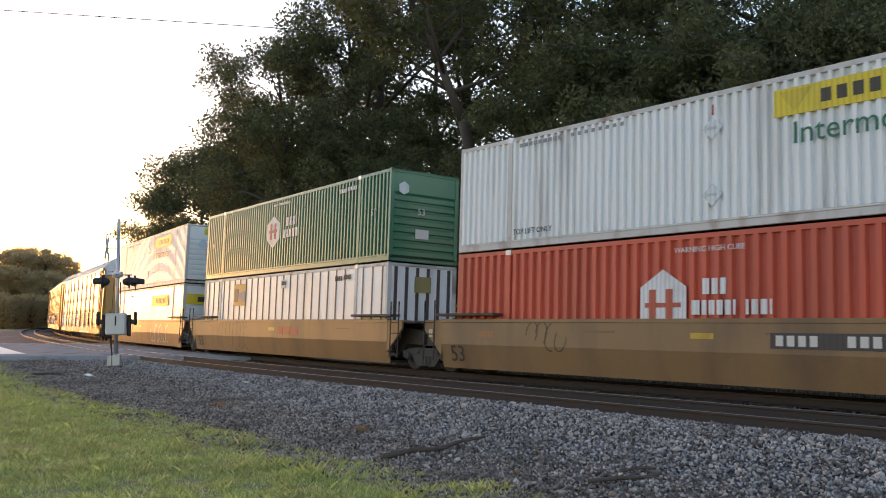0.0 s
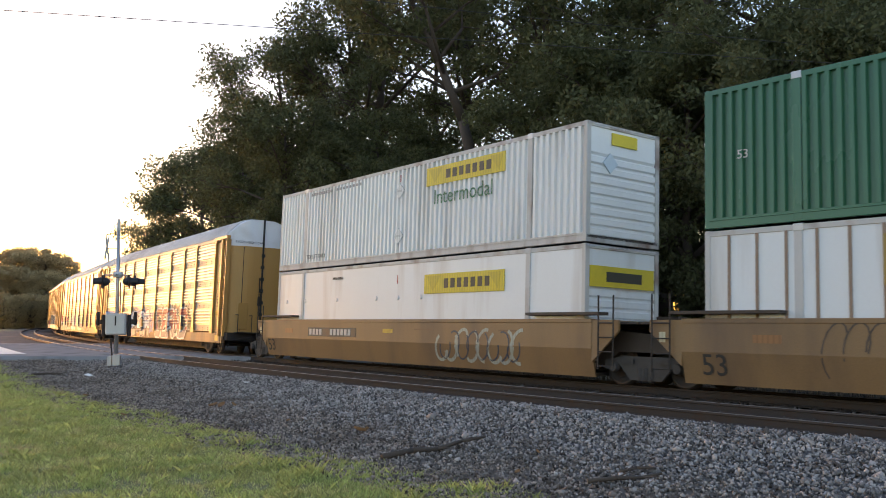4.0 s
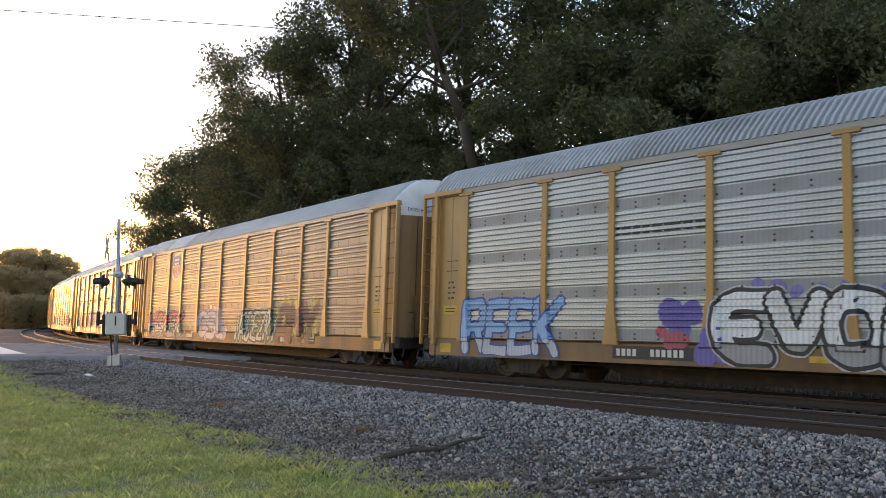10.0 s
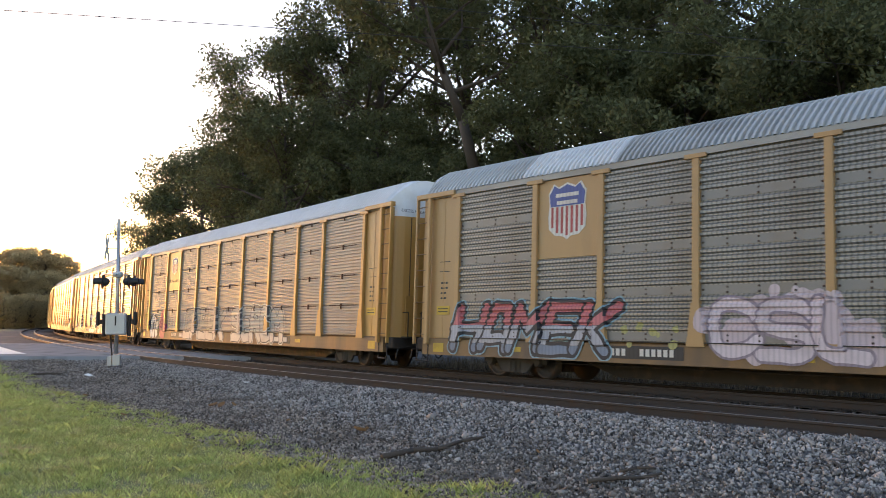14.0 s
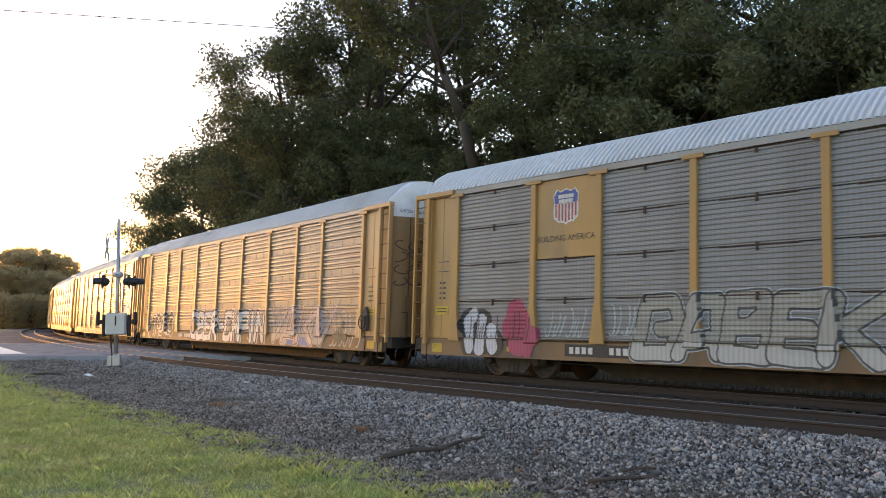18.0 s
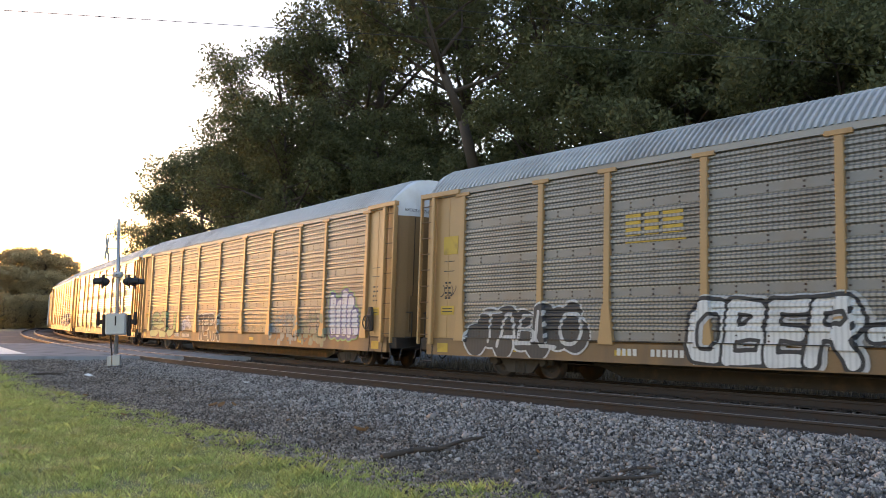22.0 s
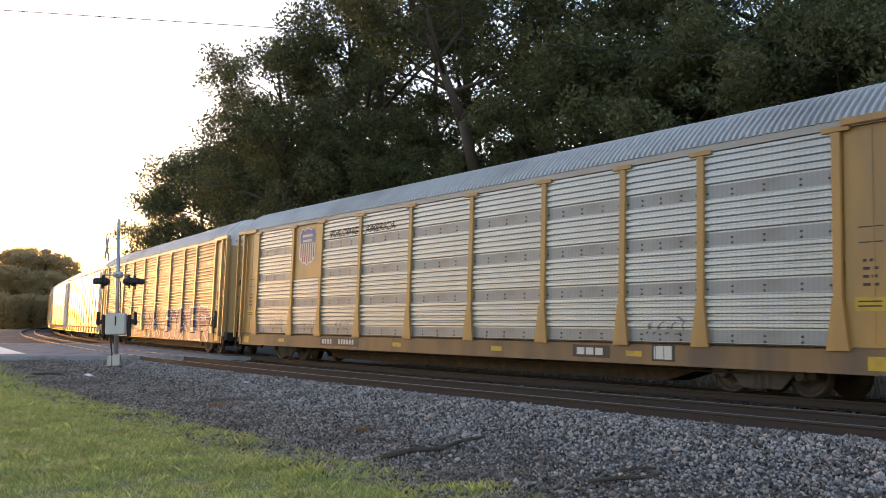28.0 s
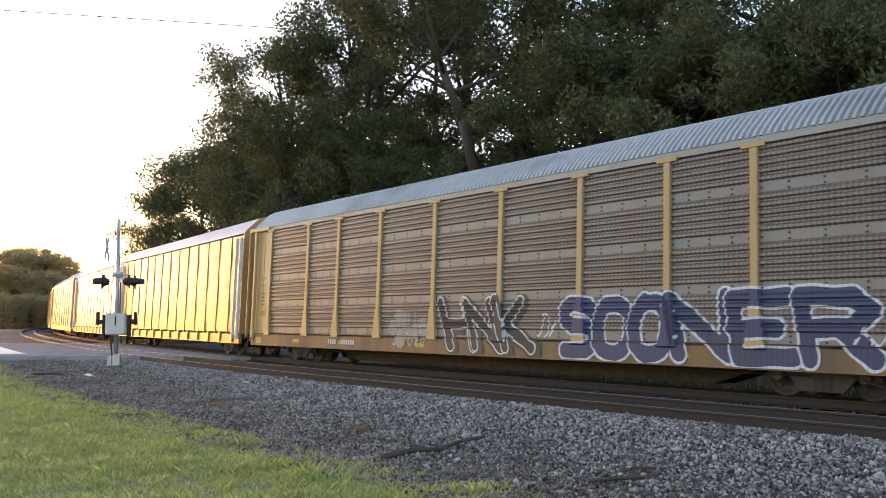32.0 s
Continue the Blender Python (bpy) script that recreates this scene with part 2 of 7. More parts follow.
def lettering(body, size, mat, depth=0.002, offset=0.0, shear=0.0, spacing=1.0, stretch=1.0):
    """Flat letters of the built-in font as a mesh, in the x-z plane, facing -y, centred."""
    cu = bpy.data.curves.new("letters", "FONT")
    cu.body, cu.size, cu.extrude, cu.offset, cu.shear = body, size, depth, offset, shear
    cu.space_character, cu.align_x, cu.align_y, cu.resolution_u = spacing, "CENTER", "CENTER", 3
    ob = bpy.data.objects.new("letters", cu)
    me = bpy.data.meshes.new_from_object(ob)
    bpy.data.objects.remove(ob)
    me.transform(Matrix.Diagonal((stretch, 1, 1, 1)))
    me.transform(Matrix.Rotation(radians(90), 4, "X"))
    me.materials.clear()
    me.materials.append(mat)
    return me


# ---------------------------------------------------------------- the line of the railway
# centre line of the far track by its length s: s falls towards the bend; heading 0 runs along x
CANT = 0.0456
STEP = 0.5
LINE_S = np.arange(60.0, -420.0, -STEP)
_k = np.interp(-LINE_S, [-20, 20, 50, 80, 108, 130, 250], [0.00362, 0.00369, 0.00074, 0.00195, 0.0011, 0.0040, 0.0040])
_i = int(np.argmin(np.abs(LINE_S)))
_h = np.concatenate([[0], np.cumsum((_k[1:] + _k[:-1]) / 2 * -STEP)])
LINE_H = _h - _h[_i] - 0.9318
_x = np.concatenate([[0], np.cumsum((np.cos(LINE_H[1:]) + np.cos(LINE_H[:-1])) / 2 * -STEP)])
_y = np.concatenate([[0], np.cumsum((np.sin(LINE_H[1:]) + np.sin(LINE_H[:-1])) / 2 * -STEP)])
LINE_X, LINE_Y = _x - _x[_i], _y - _y[_i] + 27.086


def on_line(s, lat=0.0):
    """Place and heading at length s, lat metres to the side of the camera."""
    x, y, h = (np.interp(-np.asarray(s, float), -LINE_S, a) for a in (LINE_X, LINE_Y, LINE_H))
    return x + lat * np.sin(h), y - lat * np.cos(h), h


def travelled(t):
    return 6.89536 * t + 0.0084 * t * t / 2 + 0.00062 * t ** 3 / 6


def riding(s, half):
    """Pose of a vehicle whose centre is at s, on two pivots half apart from it."""
    ax, ay, _ = on_line(s + half)
    bx, by, _ = on_line(s - half)
    return pose((ax + bx) / 2, (ay + by) / 2, 0, -math.degrees(CANT), 0, math.degrees(math.atan2(ay - by, ax - bx)))


def line_lat(x, y):
    """Distance from the centre line, positive towards the camera, for arrays of points."""
    s = slice(None, None, 4)
    lx, ly, lh = LINE_X[s], LINE_Y[s], LINE_H[s]
    best = np.full(x.shape, 1e9)
    lat = np.zeros(x.shape)
    for a, b, h in zip(lx, ly, lh):
        d = (x - a) ** 2 + (y - b) ** 2
        near = d < best
        best = np.where(near, d, best)
        lat = np.where(near, (x - a) * math.sin(h) - (y - b) * math.cos(h), lat)
    return np.sign(lat) * np.sqrt(best)


TRACK_GAP = 3.79
LAT_KEYS = [-400, -40, -12, -7, -4.2, -2.3, -1.6, 0, 1.6, 2.2, 5.15, 5.5, 6.9, 9.0, 12, 400]
LAT_Z = [0.5, 0.3, -0.25, -0.35, -0.36, -0.3, -0.26, -0.23, -0.15, -0.14, -0.07, -0.10, -0.30, -0.36, -0.35, -0.3]


def ground_z(x, y):
    x, y = np.asarray(x, float), np.asarray(y, float)
    lat = line_lat(x, y)
    rise = np.clip((y - 25) / 9, 0, 1) * np.clip((lat - 5.6) / 2, 0, 1) * np.clip((-x - 2) / 6, 0, 1)
    return np.interp(lat, LAT_KEYS, LAT_Z) + 0.26 * rise


# ---------------------------------------------------------------- the plan in numbers
GRASS_LAT = 10.15
ROAD_Y0, ROAD_Y1 = 37.0, 57.5
EDGE_Y = 55.6
M_SOIL_GRASS = material("grassy_soil", (0.19, 0.19, 0.075), 0.95, 0, 0.35, 0.8, 12, 0.6, (0.12, 0.11, 0.04), 0.5)
# kind, bearing, distance, height
TREES = [(3, 298, 88, 11.5), (3, 318, 84, 14.6), (3, 358, 80, 16.8), (3, 400, 76, 16.5), (1, 455, 68, 17), (0, 495, 62, 22), (1, 520, 66, 22), (1, 635, 60, 25), (3, 500, 52, 14.5), (3, 425, 62, 12.5),
         (2, 655, 56, 27), (0, 780, 66, 27), (2, 830, 52, 26), (1, 985, 48, 26), (2, 1070, 52, 27),
         (0, 1170, 44, 27), (1, 1270, 40, 26), (0, 1450, 38, 27), (1, 1570, 36, 25), (2, 1700, 34, 26), (0, 1830, 32, 25),
         (3, 575, 54, 14), (3, 670, 50, 13.5), (3, 745, 46, 10.5), (3, 860, 46, 9), (3, 960, 40, 13), (3, 1080, 38, 14), (3, 1220, 35, 13), (3, 1360, 32, 13), (3, 1510, 30, 12), (3, 1680, 28, 12)]
FAR_TREES = [(18, 180, 15.8), (44, 188, 17), (78, 182, 16), (105, 190, 15), (135, 186, 12), (170, 190, 10.5), (12, 170, 12), (40, 172, 11.5), (80, 170, 11), (120, 172, 9.5), (215, 190, 9), (260, 195, 9),
             (8, 160, 6.5), (30, 158, 6), (55, 162, 6.5), (85, 160, 6), (115, 163, 6.5), (150, 165, 6)]
BUSHES = [(s, -11 - (i * 37 % 5), 2.4 + (i * 53 % 7) * 0.35) for i, s in enumerate(range(-70, 34, 4))] + [(s, -17 - (i * 29 % 6), 4.5 + (i * 31 % 5) * 0.5) for i, s in enumerate(range(-70, 40, 6))]
BACK_ROW = [(s, -34 - (i * 17 % 9), 10 + (i * 7 % 4)) for i, s in enumerate(range(-60, 56, 7))]
# bed under the train coloured near black to stand for the shade there
M_BED_SHADE = material("shade_dark_track_bed", (0.05, 0.045, 0.04), 0.95, 0, 0.4, 2.5, 60, 0.6, spec=0.05)
M_BANK = material("leafy_bank_soil", (0.05, 0.041, 0.03), 0.95, 0, 0.5, 1.5, 20, 0.6, (0.05, 0.045, 0.03), 0.6, spec=0.05)


def stone_edge(x, y):
    """How far from the line the clean ballast gives way to dirt."""
    return np.interp(x, [-24, -9, -3, 3, 8], [6.35, 6.6, 7.1, 7.9, 8.6]) + 0.25 * np.sin(x * 1.9 + y) + 0.15 * np.sin(x * 4.7 - 2 * y)


M_DIRT = material("brown_trackside_dirt", (0.125, 0.102, 0.083), 0.95, 0, 0.4, 1.5, 20, 0.6, (0.135, 0.115, 0.095), 0.5)


# ---------------------------------------------------------------- ground
def spread(lo, hi, step, far):
    core = list(np.arange(lo, hi, step))
    a, d = hi, step
    up, down = [], []
    while a < far:
        up.append(a)
        d *= 1.25
        a += d
    a, d = lo - step, step
    while a > -far:
        down.append(a)
        d *= 1.25
        a -= d
    return np.array(down[::-1] + core + up + [far])


gx, gy = spread(-34, 30, 0.45, 2500), spread(2, 62, 0.45, 2500)
GX, GY = np.meshgrid(gx, gy)
GLAT = line_lat(GX, GY)
GZ = ground_z(GX, GY)
near = (np.abs(GX) < 40) & (GY > -5) & (GY < 70)
GZ += np.where(near & (GLAT > 5.6), rng.normal(0, 0.006, GX.shape), 0) + np.where((GLAT > 9) & near, 0.004 * np.sin(GX * 0.9 + GY * 0.5) * np.cos(GY * 0.7), 0)
nx_, ny_ = len(gx), len(gy)
ix = np.arange(nx_ * ny_).reshape(ny_, nx_)
quads = np.stack([ix[:-1, :-1], ix[:-1, 1:], ix[1:, 1:], ix[1:, :-1]], -1).reshape(-1, 4)
me = arrays("ground", np.stack([GX, GY, GZ], -1).reshape(-1, 3), quads, M_BALLAST)
me.materials.append(M_SOIL_GRASS)
for m_ in (M_DIRT, M_BED_SHADE, M_BANK):
    me.materials.append(m_)
qx, qy, qlat = (q.ravel()[quads].mean(1) for q in (GX, GY, GLAT))
ql = qlat + 0.35 * np.sin(qx * 1.3)
kinds = np.where(ql > GRASS_LAT, 1, np.where(qlat > stone_edge(qx, qy), 2, np.where(qlat < -2.4, 4, np.where(qlat < 1.9, 3, 0))))
me.polygons.foreach_set("material_index", kinds.astype(np.int32))
me.shade_smooth()
ground = tagged(new("ground", me), "grey track ballast giving way to short green grass", "ground", kind="structure")


# ---------------------------------------------------------------- tracks
def rail_geo(lat, z, s0, s1, head):
    """One rail along the line: foot, web and head, or the running surface alone."""
    sec = [(-0.07, -0.178), (0.07, -0.178), (0.07, -0.165), (0.012, -0.14), (0.012, -0.045), (0.036, -0.036), (0.036, -0.004), (-0.036, -0.004), (-0.036, -0.036), (-0.012, -0.045),
           (-0.012, -0.14), (-0.07, -0.165)]
    if head:
        sec = [(-0.034, -0.0045), (0.034, -0.0045), (0.03, 0.0), (-0.03, 0.0)]
    ss = np.arange(s0, s1, -1.5)
    x, y, h = on_line(ss, lat)
    rows = []
    for a, b, c in zip(x, y, h):
        rows.append([(a + u * math.sin(c), b - u * math.cos(c), z + w) for u, w in sec + sec[:1]])
    return Geo().sheet(rows)


def track(name, label, lat, zin, zout, tie_s):
    root = thing(name, label, "railway track", kind="structure")
    for off, z in ((-0.7525, zin), (0.7525, zout)):
        r = part("rail", rail_geo(lat + off, z, 58, -330, False), M_RAIL, root)
        part("running_surface", rail_geo(lat + off, z, 58, -330, True), M_RAILTOP, r, "bright worn top of the rail")
    tilt = math.atan2(zout - zin, 1.505)
    mid = (zin + zout) / 2 - 0.19
    tie = shared("tie", M_TIE, lambda: Geo().cbox(-0.115, 0.115, -1.3, 1.3, -0.17, 0, 0.012))
    plate = shared("tie_plate", M_RAIL, lambda: Geo().cbox(-0.09, 0.09, -0.18, 0.18, 0.0, 0.015, 0.004).box(-0.012, 0.012, 0.1, 0.125, 0.01, 0.05).box(-0.012, 0.012, -0.125, -0.1, 0.01, 0.05))
    for s in tie_s:
        x, y, h = on_line(s, lat)
        m = pose(x, y, mid + rng.normal(0, 0.006), math.degrees(-tilt), 0, math.degrees(h) + rng.normal(0, 0.7))
        t = part("tie", tie, M_TIE, root, at=m @ pose(0, rng.normal(0, 0.03), 0))
        for off in (-0.7525, 0.7525):
            part("tie_plate", plate, M_RAIL, t, at=(0, -off, 0.002))
    return root


track("track_far", "rusty steel rails on timber ties carrying the freight train", 0.0, -0.034, 0.034, np.arange(30, -40, -0.52))
track("track_near", "empty track of rusty rails on timber ties in grey ballast", TRACK_GAP, 0.065, 0.082, np.arange(38, -60, -0.52))


# ---------------------------------------------------------------- the level crossing
RX, RY = np.arange(-120, 70, 0.8), np.linspace(ROAD_Y0, ROAD_Y1, 30)
AX, AY = np.meshgrid(RX, RY)
RL = line_lat(AX, AY)
RZ = np.interp(RL, [-30, -4, -0.9, -0.72, 0.72, 2.2, 4.5, 6.5, 12, 60], [0.2, 0.0, -0.05, -0.06, 0.005, 0.03, 0.055, 0.07, 0.12, 0.2])
top = np.stack([AX, AY, RZ], -1)
low = top[0].copy()
low[:, 2] = -0.6
far_low = top[-1].copy()
far_low[:, 2] = -0.6
road_v = np.concatenate([low[None], top, far_low[None]], 0)
rn, rm = road_v.shape[:2]
ri = np.arange(rn * rm).reshape(rn, rm)
rq = np.stack([ri[:-1, :-1], ri[:-1, 1:], ri[1:, 1:], ri[1:, :-1]], -1).reshape(-1, 4)
road = tagged(new("road", arrays("road", road_v.reshape(-1, 3), rq, M_ASPHALT)), "worn grey asphalt road crossing the two tracks", "road", kind="structure")


def road_mark(label, x0, x1, y0, y1):
    xs, ys = np.linspace(x0, x1, 12), np.linspace(y0, y1, 4)
    rows = []
    for y in ys:
        z = np.interp(line_lat(xs, np.full(12, y)), [-30, -4, 2.2, 4.5, 6.5, 12, 60], [0.2, 0.0, 0.03, 0.055, 0.07, 0.12, 0.2]) + 0.008
        rows.append(list(zip(xs, np.full(12, y), z)))
    ob = new("road_marking", Geo().sheet(rows).mesh("road_marking", M_ROADPAINT))
    return tagged(ob, label, "road marking", kind="structure")


road_mark("thin white edge line painted on the asphalt", -70, -25.5, EDGE_Y, EDGE_Y + 0.2)
rows = []
for lat in (8.1, 8.7, 9.3):
    ss = np.linspace(-20.6, -33, 20)
    x, y, _ = on_line(ss, lat)
    z = np.interp(line_lat(x, y), [4.5, 6.5, 12, 60], [0.055, 0.07, 0.12, 0.2]) + 0.008
    rows.append(list(zip(x, y, z)))
tagged(new("road_marking", Geo().sheet(rows).mesh("road_marking", M_ROADPAINT)), "white stop line painted before the crossing", "road marking", kind="structure")


# ---------------------------------------------------------------- loose stone, grass, litter
def scatter(n, s0, s1, lat0, lat1, power=1.0):
    s = rng.uniform(s0, s1, n)
    lat = lat0 + (lat1 - lat0) * rng.random(n) ** power
    x, y, _ = on_line(s, lat)
    return x, y, lat


def stones(name, label, n, s0, s1, lat0, lat1, size, mat, power=1.0, edge=0):
    """Broken stones: sharp eight-sided lumps with every corner pulled out of place; edge 1 keeps them on the clean ballast, -1 off it."""
    x, y, lat = scatter(n, s0, s1, lat0, lat1, power)
    if edge:
        keep = rng.random(n) < np.clip(0.5 + edge * (stone_edge(x, y) - lat) / 2.2, 0.06, 1)
        x, y = x[keep], y[keep]
        n = len(x)
    z = ground_z(x, y)
    octa = np.array([(1, 0, 0), (-1, 0, 0), (0, 1, 0), (0, -1, 0), (0, 0, 1), (0, 0, -1)], float) * 1.25
    r = size * np.exp(rng.normal(0, 0.32, n))
    v = (octa[None] + rng.uniform(-0.42, 0.42, (n, 6, 3))) * r[:, None, None] * np.array([1.0, 0.85, 0.7])
    a, b, c = rng.normal(size=(3, n, 3))
    a /= np.linalg.norm(a, axis=1)[:, None]
    b = np.cross(a, b)
    b /= np.linalg.norm(b, axis=1)[:, None]
    m = np.stack([a, b, np.cross(a, b)], 1)
    v = np.einsum("nij,njk->nik", v, m) + np.stack([x, y, z + r * 0.25 + rng.uniform(0, 0.03, n)], -1)[:, None]
    q = np.array([(0, 2, 4), (2, 1, 4), (1, 3, 4), (3, 0, 4), (2, 0, 5), (1, 2, 5), (3, 1, 5), (0, 3, 5)])
    f = (q[None] + 6 * np.arange(n)[:, None, None]).reshape(-1, 3)
    return tagged(new(name, arrays(name, v.reshape(-1, 3), f, mat)), label, "ballast", kind="stuff")


stones("ballast_stones", "broken grey granite ballast stones heaped along the tracks", 150000, -34, 25, 4.95, 9.6, 0.0205, M_STONE, 1.3, 1)
stones("ballast_stones_between", "ballast stones between the two tracks, coloured dark for the shade under the train", 16000, -30, 24, -6.0, 3.2, 0.024, M_STONE_DARK)
stones("ballast_stones_sparse", "scattered small brown stones in the dirt beside the grass", 110000, -32, 24, 6.0, 10.9, 0.0155, M_STONE_BROWN, 0.9, -1)


def leaf_litter(n, s0, s1, lat0, lat1):
    """Curled scraps of dead leaf and bark strewn over the dirt."""
    x, y, lat = scatter(n, s0, s1, lat0, lat1)
    drift = np.sin(x * 1.1 + 2 * np.sin(y * 0.6)) * np.cos(y * 1.4 - x * 0.4)
    keep = rng.random(n) < np.clip(0.15 + drift, 0.05, 1)
    x, y = x[keep], y[keep]
    n = len(x)
    size = rng.uniform(0.02, 0.055, n)
    a = rng.uniform(0, 6.283, n)
    u = np.stack([np.cos(a), np.sin(a), rng.normal(0, 0.25, n)], -1) * size[:, None]
    w = np.stack([-np.sin(a), np.cos(a), rng.normal(0, 0.25, n)], -1) * size[:, None] * rng.uniform(0.2, 0.6, n)[:, None]
    c = np.stack([x, y, ground_z(x, y) + rng.uniform(0.02, 0.05, n)], -1)
    up = np.array([0, 0, 1.0]) * size[:, None] * 0.35
    p = np.stack([c - u + up, c - w, c + u + up, c + w], 1)
    me = arrays("leaf_litter", p.reshape(-1, 3), np.arange(4 * n).reshape(-1, 4), M_LITTER)
    return tagged(new("leaf_litter", me), "dead brown leaves and bark scraps strewn over the dirt", "leaf litter", kind="stuff")


leaf_litter(9000, -26, 22, 6.3, 10.6)


def weeds(n, s0, s1, lat0, lat1):
    """Dry upright stalks on the bank behind the train."""
    x, y, lat = scatter(n, s0, s1, lat0, lat1)
    z = ground_z(x, y)
    h = rng.uniform(0.12, 0.62, n) * (0.5 + 0.5 * np.sin(x * 1.3 + y) ** 2)
    a = rng.uniform(0, 6.283, n)
    w = rng.uniform(0.004, 0.016, n)
    d = np.stack([np.cos(a) * w, np.sin(a) * w, 0 * a], -1)
    base = np.stack([x, y, z - 0.02], -1)
    tip = base + np.stack([rng.normal(0, 0.22, n) * h, rng.normal(0, 0.22, n) * h, h], -1)
    mid = (base + tip) / 2 + np.stack([rng.normal(0, 0.03, n), rng.normal(0, 0.03, n), 0 * a], -1)
    p = np.stack([base + d, mid + d, tip, mid - d], 1)
    me = arrays("dry_weeds", p.reshape(-1, 3), np.arange(4 * n).reshape(-1, 4), M_WEED)
    return tagged(new("dry_weeds", me), "dry grey-brown weeds on the bank behind the train", "weeds", kind="stuff")


weeds(26000, -22, 24, -10.0, -3.2)


def blades(name, label, x, y, h, w, mat):
    """Bent blades of grass rooted at the given places."""
    n = len(x)
    ang = rng.uniform(0, 6.283, n)
    lean = rng.normal(0, 0.5, (n, 2)) * h[:, None]
    dx, dy = np.cos(ang) * w, np.sin(ang) * w
    base = np.stack([x, y, ground_z(x, y) - 0.01], -1)
    p = np.stack([base + np.stack([dx, dy, 0 * dx], -1), base - np.stack([dx, dy, 0 * dx], -1),
                  base + np.stack([lean[:, 0] * 0.4 - dx * 0.7, lean[:, 1] * 0.4 - dy * 0.7, h * 0.6], -1), base + np.stack([lean[:, 0] + dx * 0.2, lean[:, 1] + dy * 0.2, h], -1)], 1)
    me = arrays(name, p.reshape(-1, 3), np.arange(4 * n).reshape(-1, 4), mat)
    return tagged(new(name, me), label, "grass", kind="stuff")


def lawn(n, s0, s1, lat0, lat1, height):
    """Short mown turf that thins out towards the gravel."""
    x, y, lat = scatter(n, s0, s1, lat0, lat1, 0.85)
    thin = 0.5 + 0.5 * np.sin(x * 2.1 + 3 * np.sin(y * 0.9)) * np.cos(y * 1.7 + 2 * np.sin(x * 1.1))
    lat = lat + 0.3 * np.sin(x * 1.7 + 0.6 * y) + 0.22 * np.sin(x * 4.3 - y * 3.1)
    keep = rng.random(n) < np.clip((lat - lat0) / 1.0, 0, 1) * (0.6 + 0.4 * thin) + 0.02
    x, y, thin = x[keep], y[keep], thin[keep]
    m = len(x)
    return blades("grass", "short green and yellowing mown grass", x, y, height * (0.5 + rng.random(m)) * (0.6 + 0.6 * thin), 0.005 + 0.004 * rng.random(m), M_GRASS)


def tufts(n, each, s0, s1, lat0, lat1, height):
    """Taller coarse clumps standing in the turf."""
    x, y, lat = scatter(n, s0, s1, lat0, lat1)
    keep = rng.random(n) < np.clip((lat - lat0) / 0.8, 0.1, 1)
    x, y = x[keep], y[keep]
    m = len(x)
    size = rng.uniform(0.03, 0.11, m)
    tall = height * np.exp(rng.normal(0, 0.35, m))
    k = np.repeat(np.arange(m), each)
    bx, by = x[k] + rng.normal(0, 1, len(k)) * size[k], y[k] + rng.normal(0, 1, len(k)) * size[k]
    return blades("grass_tufts", "coarse darker green clumps in the mown grass", bx, by, tall[k] * rng.uniform(0.5, 1.2, len(k)), 0.004 + 0.004 * rng.random(len(k)), M_TUFT)


lawn(400000, -20, 20, 9.55, 15.2, 0.04)
lawn(60000, -22, 23, 14.8, 24.0, 0.06)
tufts(7500, 34, -20, 20, 9.7, 15.2, 0.065)


def lie(x, y, up=0.0):
    return float(ground_z(np.array([x]), np.array([y]))[0]) + up


def stick(label, pts, r):
    g = Geo()
    for k in range(len(pts) - 1):
        a, b = pts[k], pts[k + 1]
        g.tube((a[0], a[1], lie(a[0], a[1], 0.06 + a[2])), (b[0], b[1], lie(b[0], b[1], 0.06 + b[2])), r * (1 - k * 0.14), r * (0.86 - k * 0.14), 7)
    root = thing("fallen_branch", label, "branch")
    part("stem", g, M_BARK, root, smooth=True)
    for k in range(1, len(pts) - 1):
        p = pts[k]
        tw = Geo().tube((p[0], p[1], lie(p[0], p[1], 0.06 + p[2])), (p[0] + 0.18, p[1] - 0.16 + 0.3 * (k % 2), lie(p[0], p[1], 0.10 + p[2])), r * 0.4, r * 0.15, 5)
        part("twig", tw, M_BARK, root)
    return root


stick("dark dead branch lying on the ballast", [(-0.85, 12.42, 0.0), (-0.45, 12.8, 0.03), (-0.1, 13.05, 0.0), (0.25, 13.4, 0.05), (0.62, 13.7, 0.06)], 0.045)
stick("thin broken stick lying on the stones", [(1.66, 10.5, 0.0), (2.0, 10.55, 0.02), (2.3, 10.62, 0.0), (2.56, 10.68, 0.03)], 0.03)
stick("short grey stick lying on the stones", [(2.14, 11.0, 0.0), (2.35, 11.08, 0.03), (2.6, 11.15, 0.0)], 0.022)
stick("short piece of dead wood in the gravel", [(-13.4, 29.2, 0.0), (-12.9, 29.3, 0.02), (-12.4, 29.25, 0.0)], 0.035)


def dry_leaf(label, x, y, size, mat, turn):
    g = Geo()
    rows = []
    for k in range(7):
        u = -1 + k / 3
        w = size * (1 - u * u) ** 0.5 * 0.5
        rows.append([(u * size, v * w, 0.35 * size * (abs(v) ** 2) + 0.2 * size * u * u) for v in (-1, -0.5, 0, 0.5, 1)])
    g.sheet(rows)
    ob = new("dead_leaf", g.mesh("dead_leaf", mat))
    ob.matrix_basis = pose(x, y, lie(x, y, 0.05), 20, -15, turn)
    sol = ob.modifiers.new("thick", "SOLIDIFY")
    sol.thickness = 0.004
    return tagged(ob, label, "leaf")


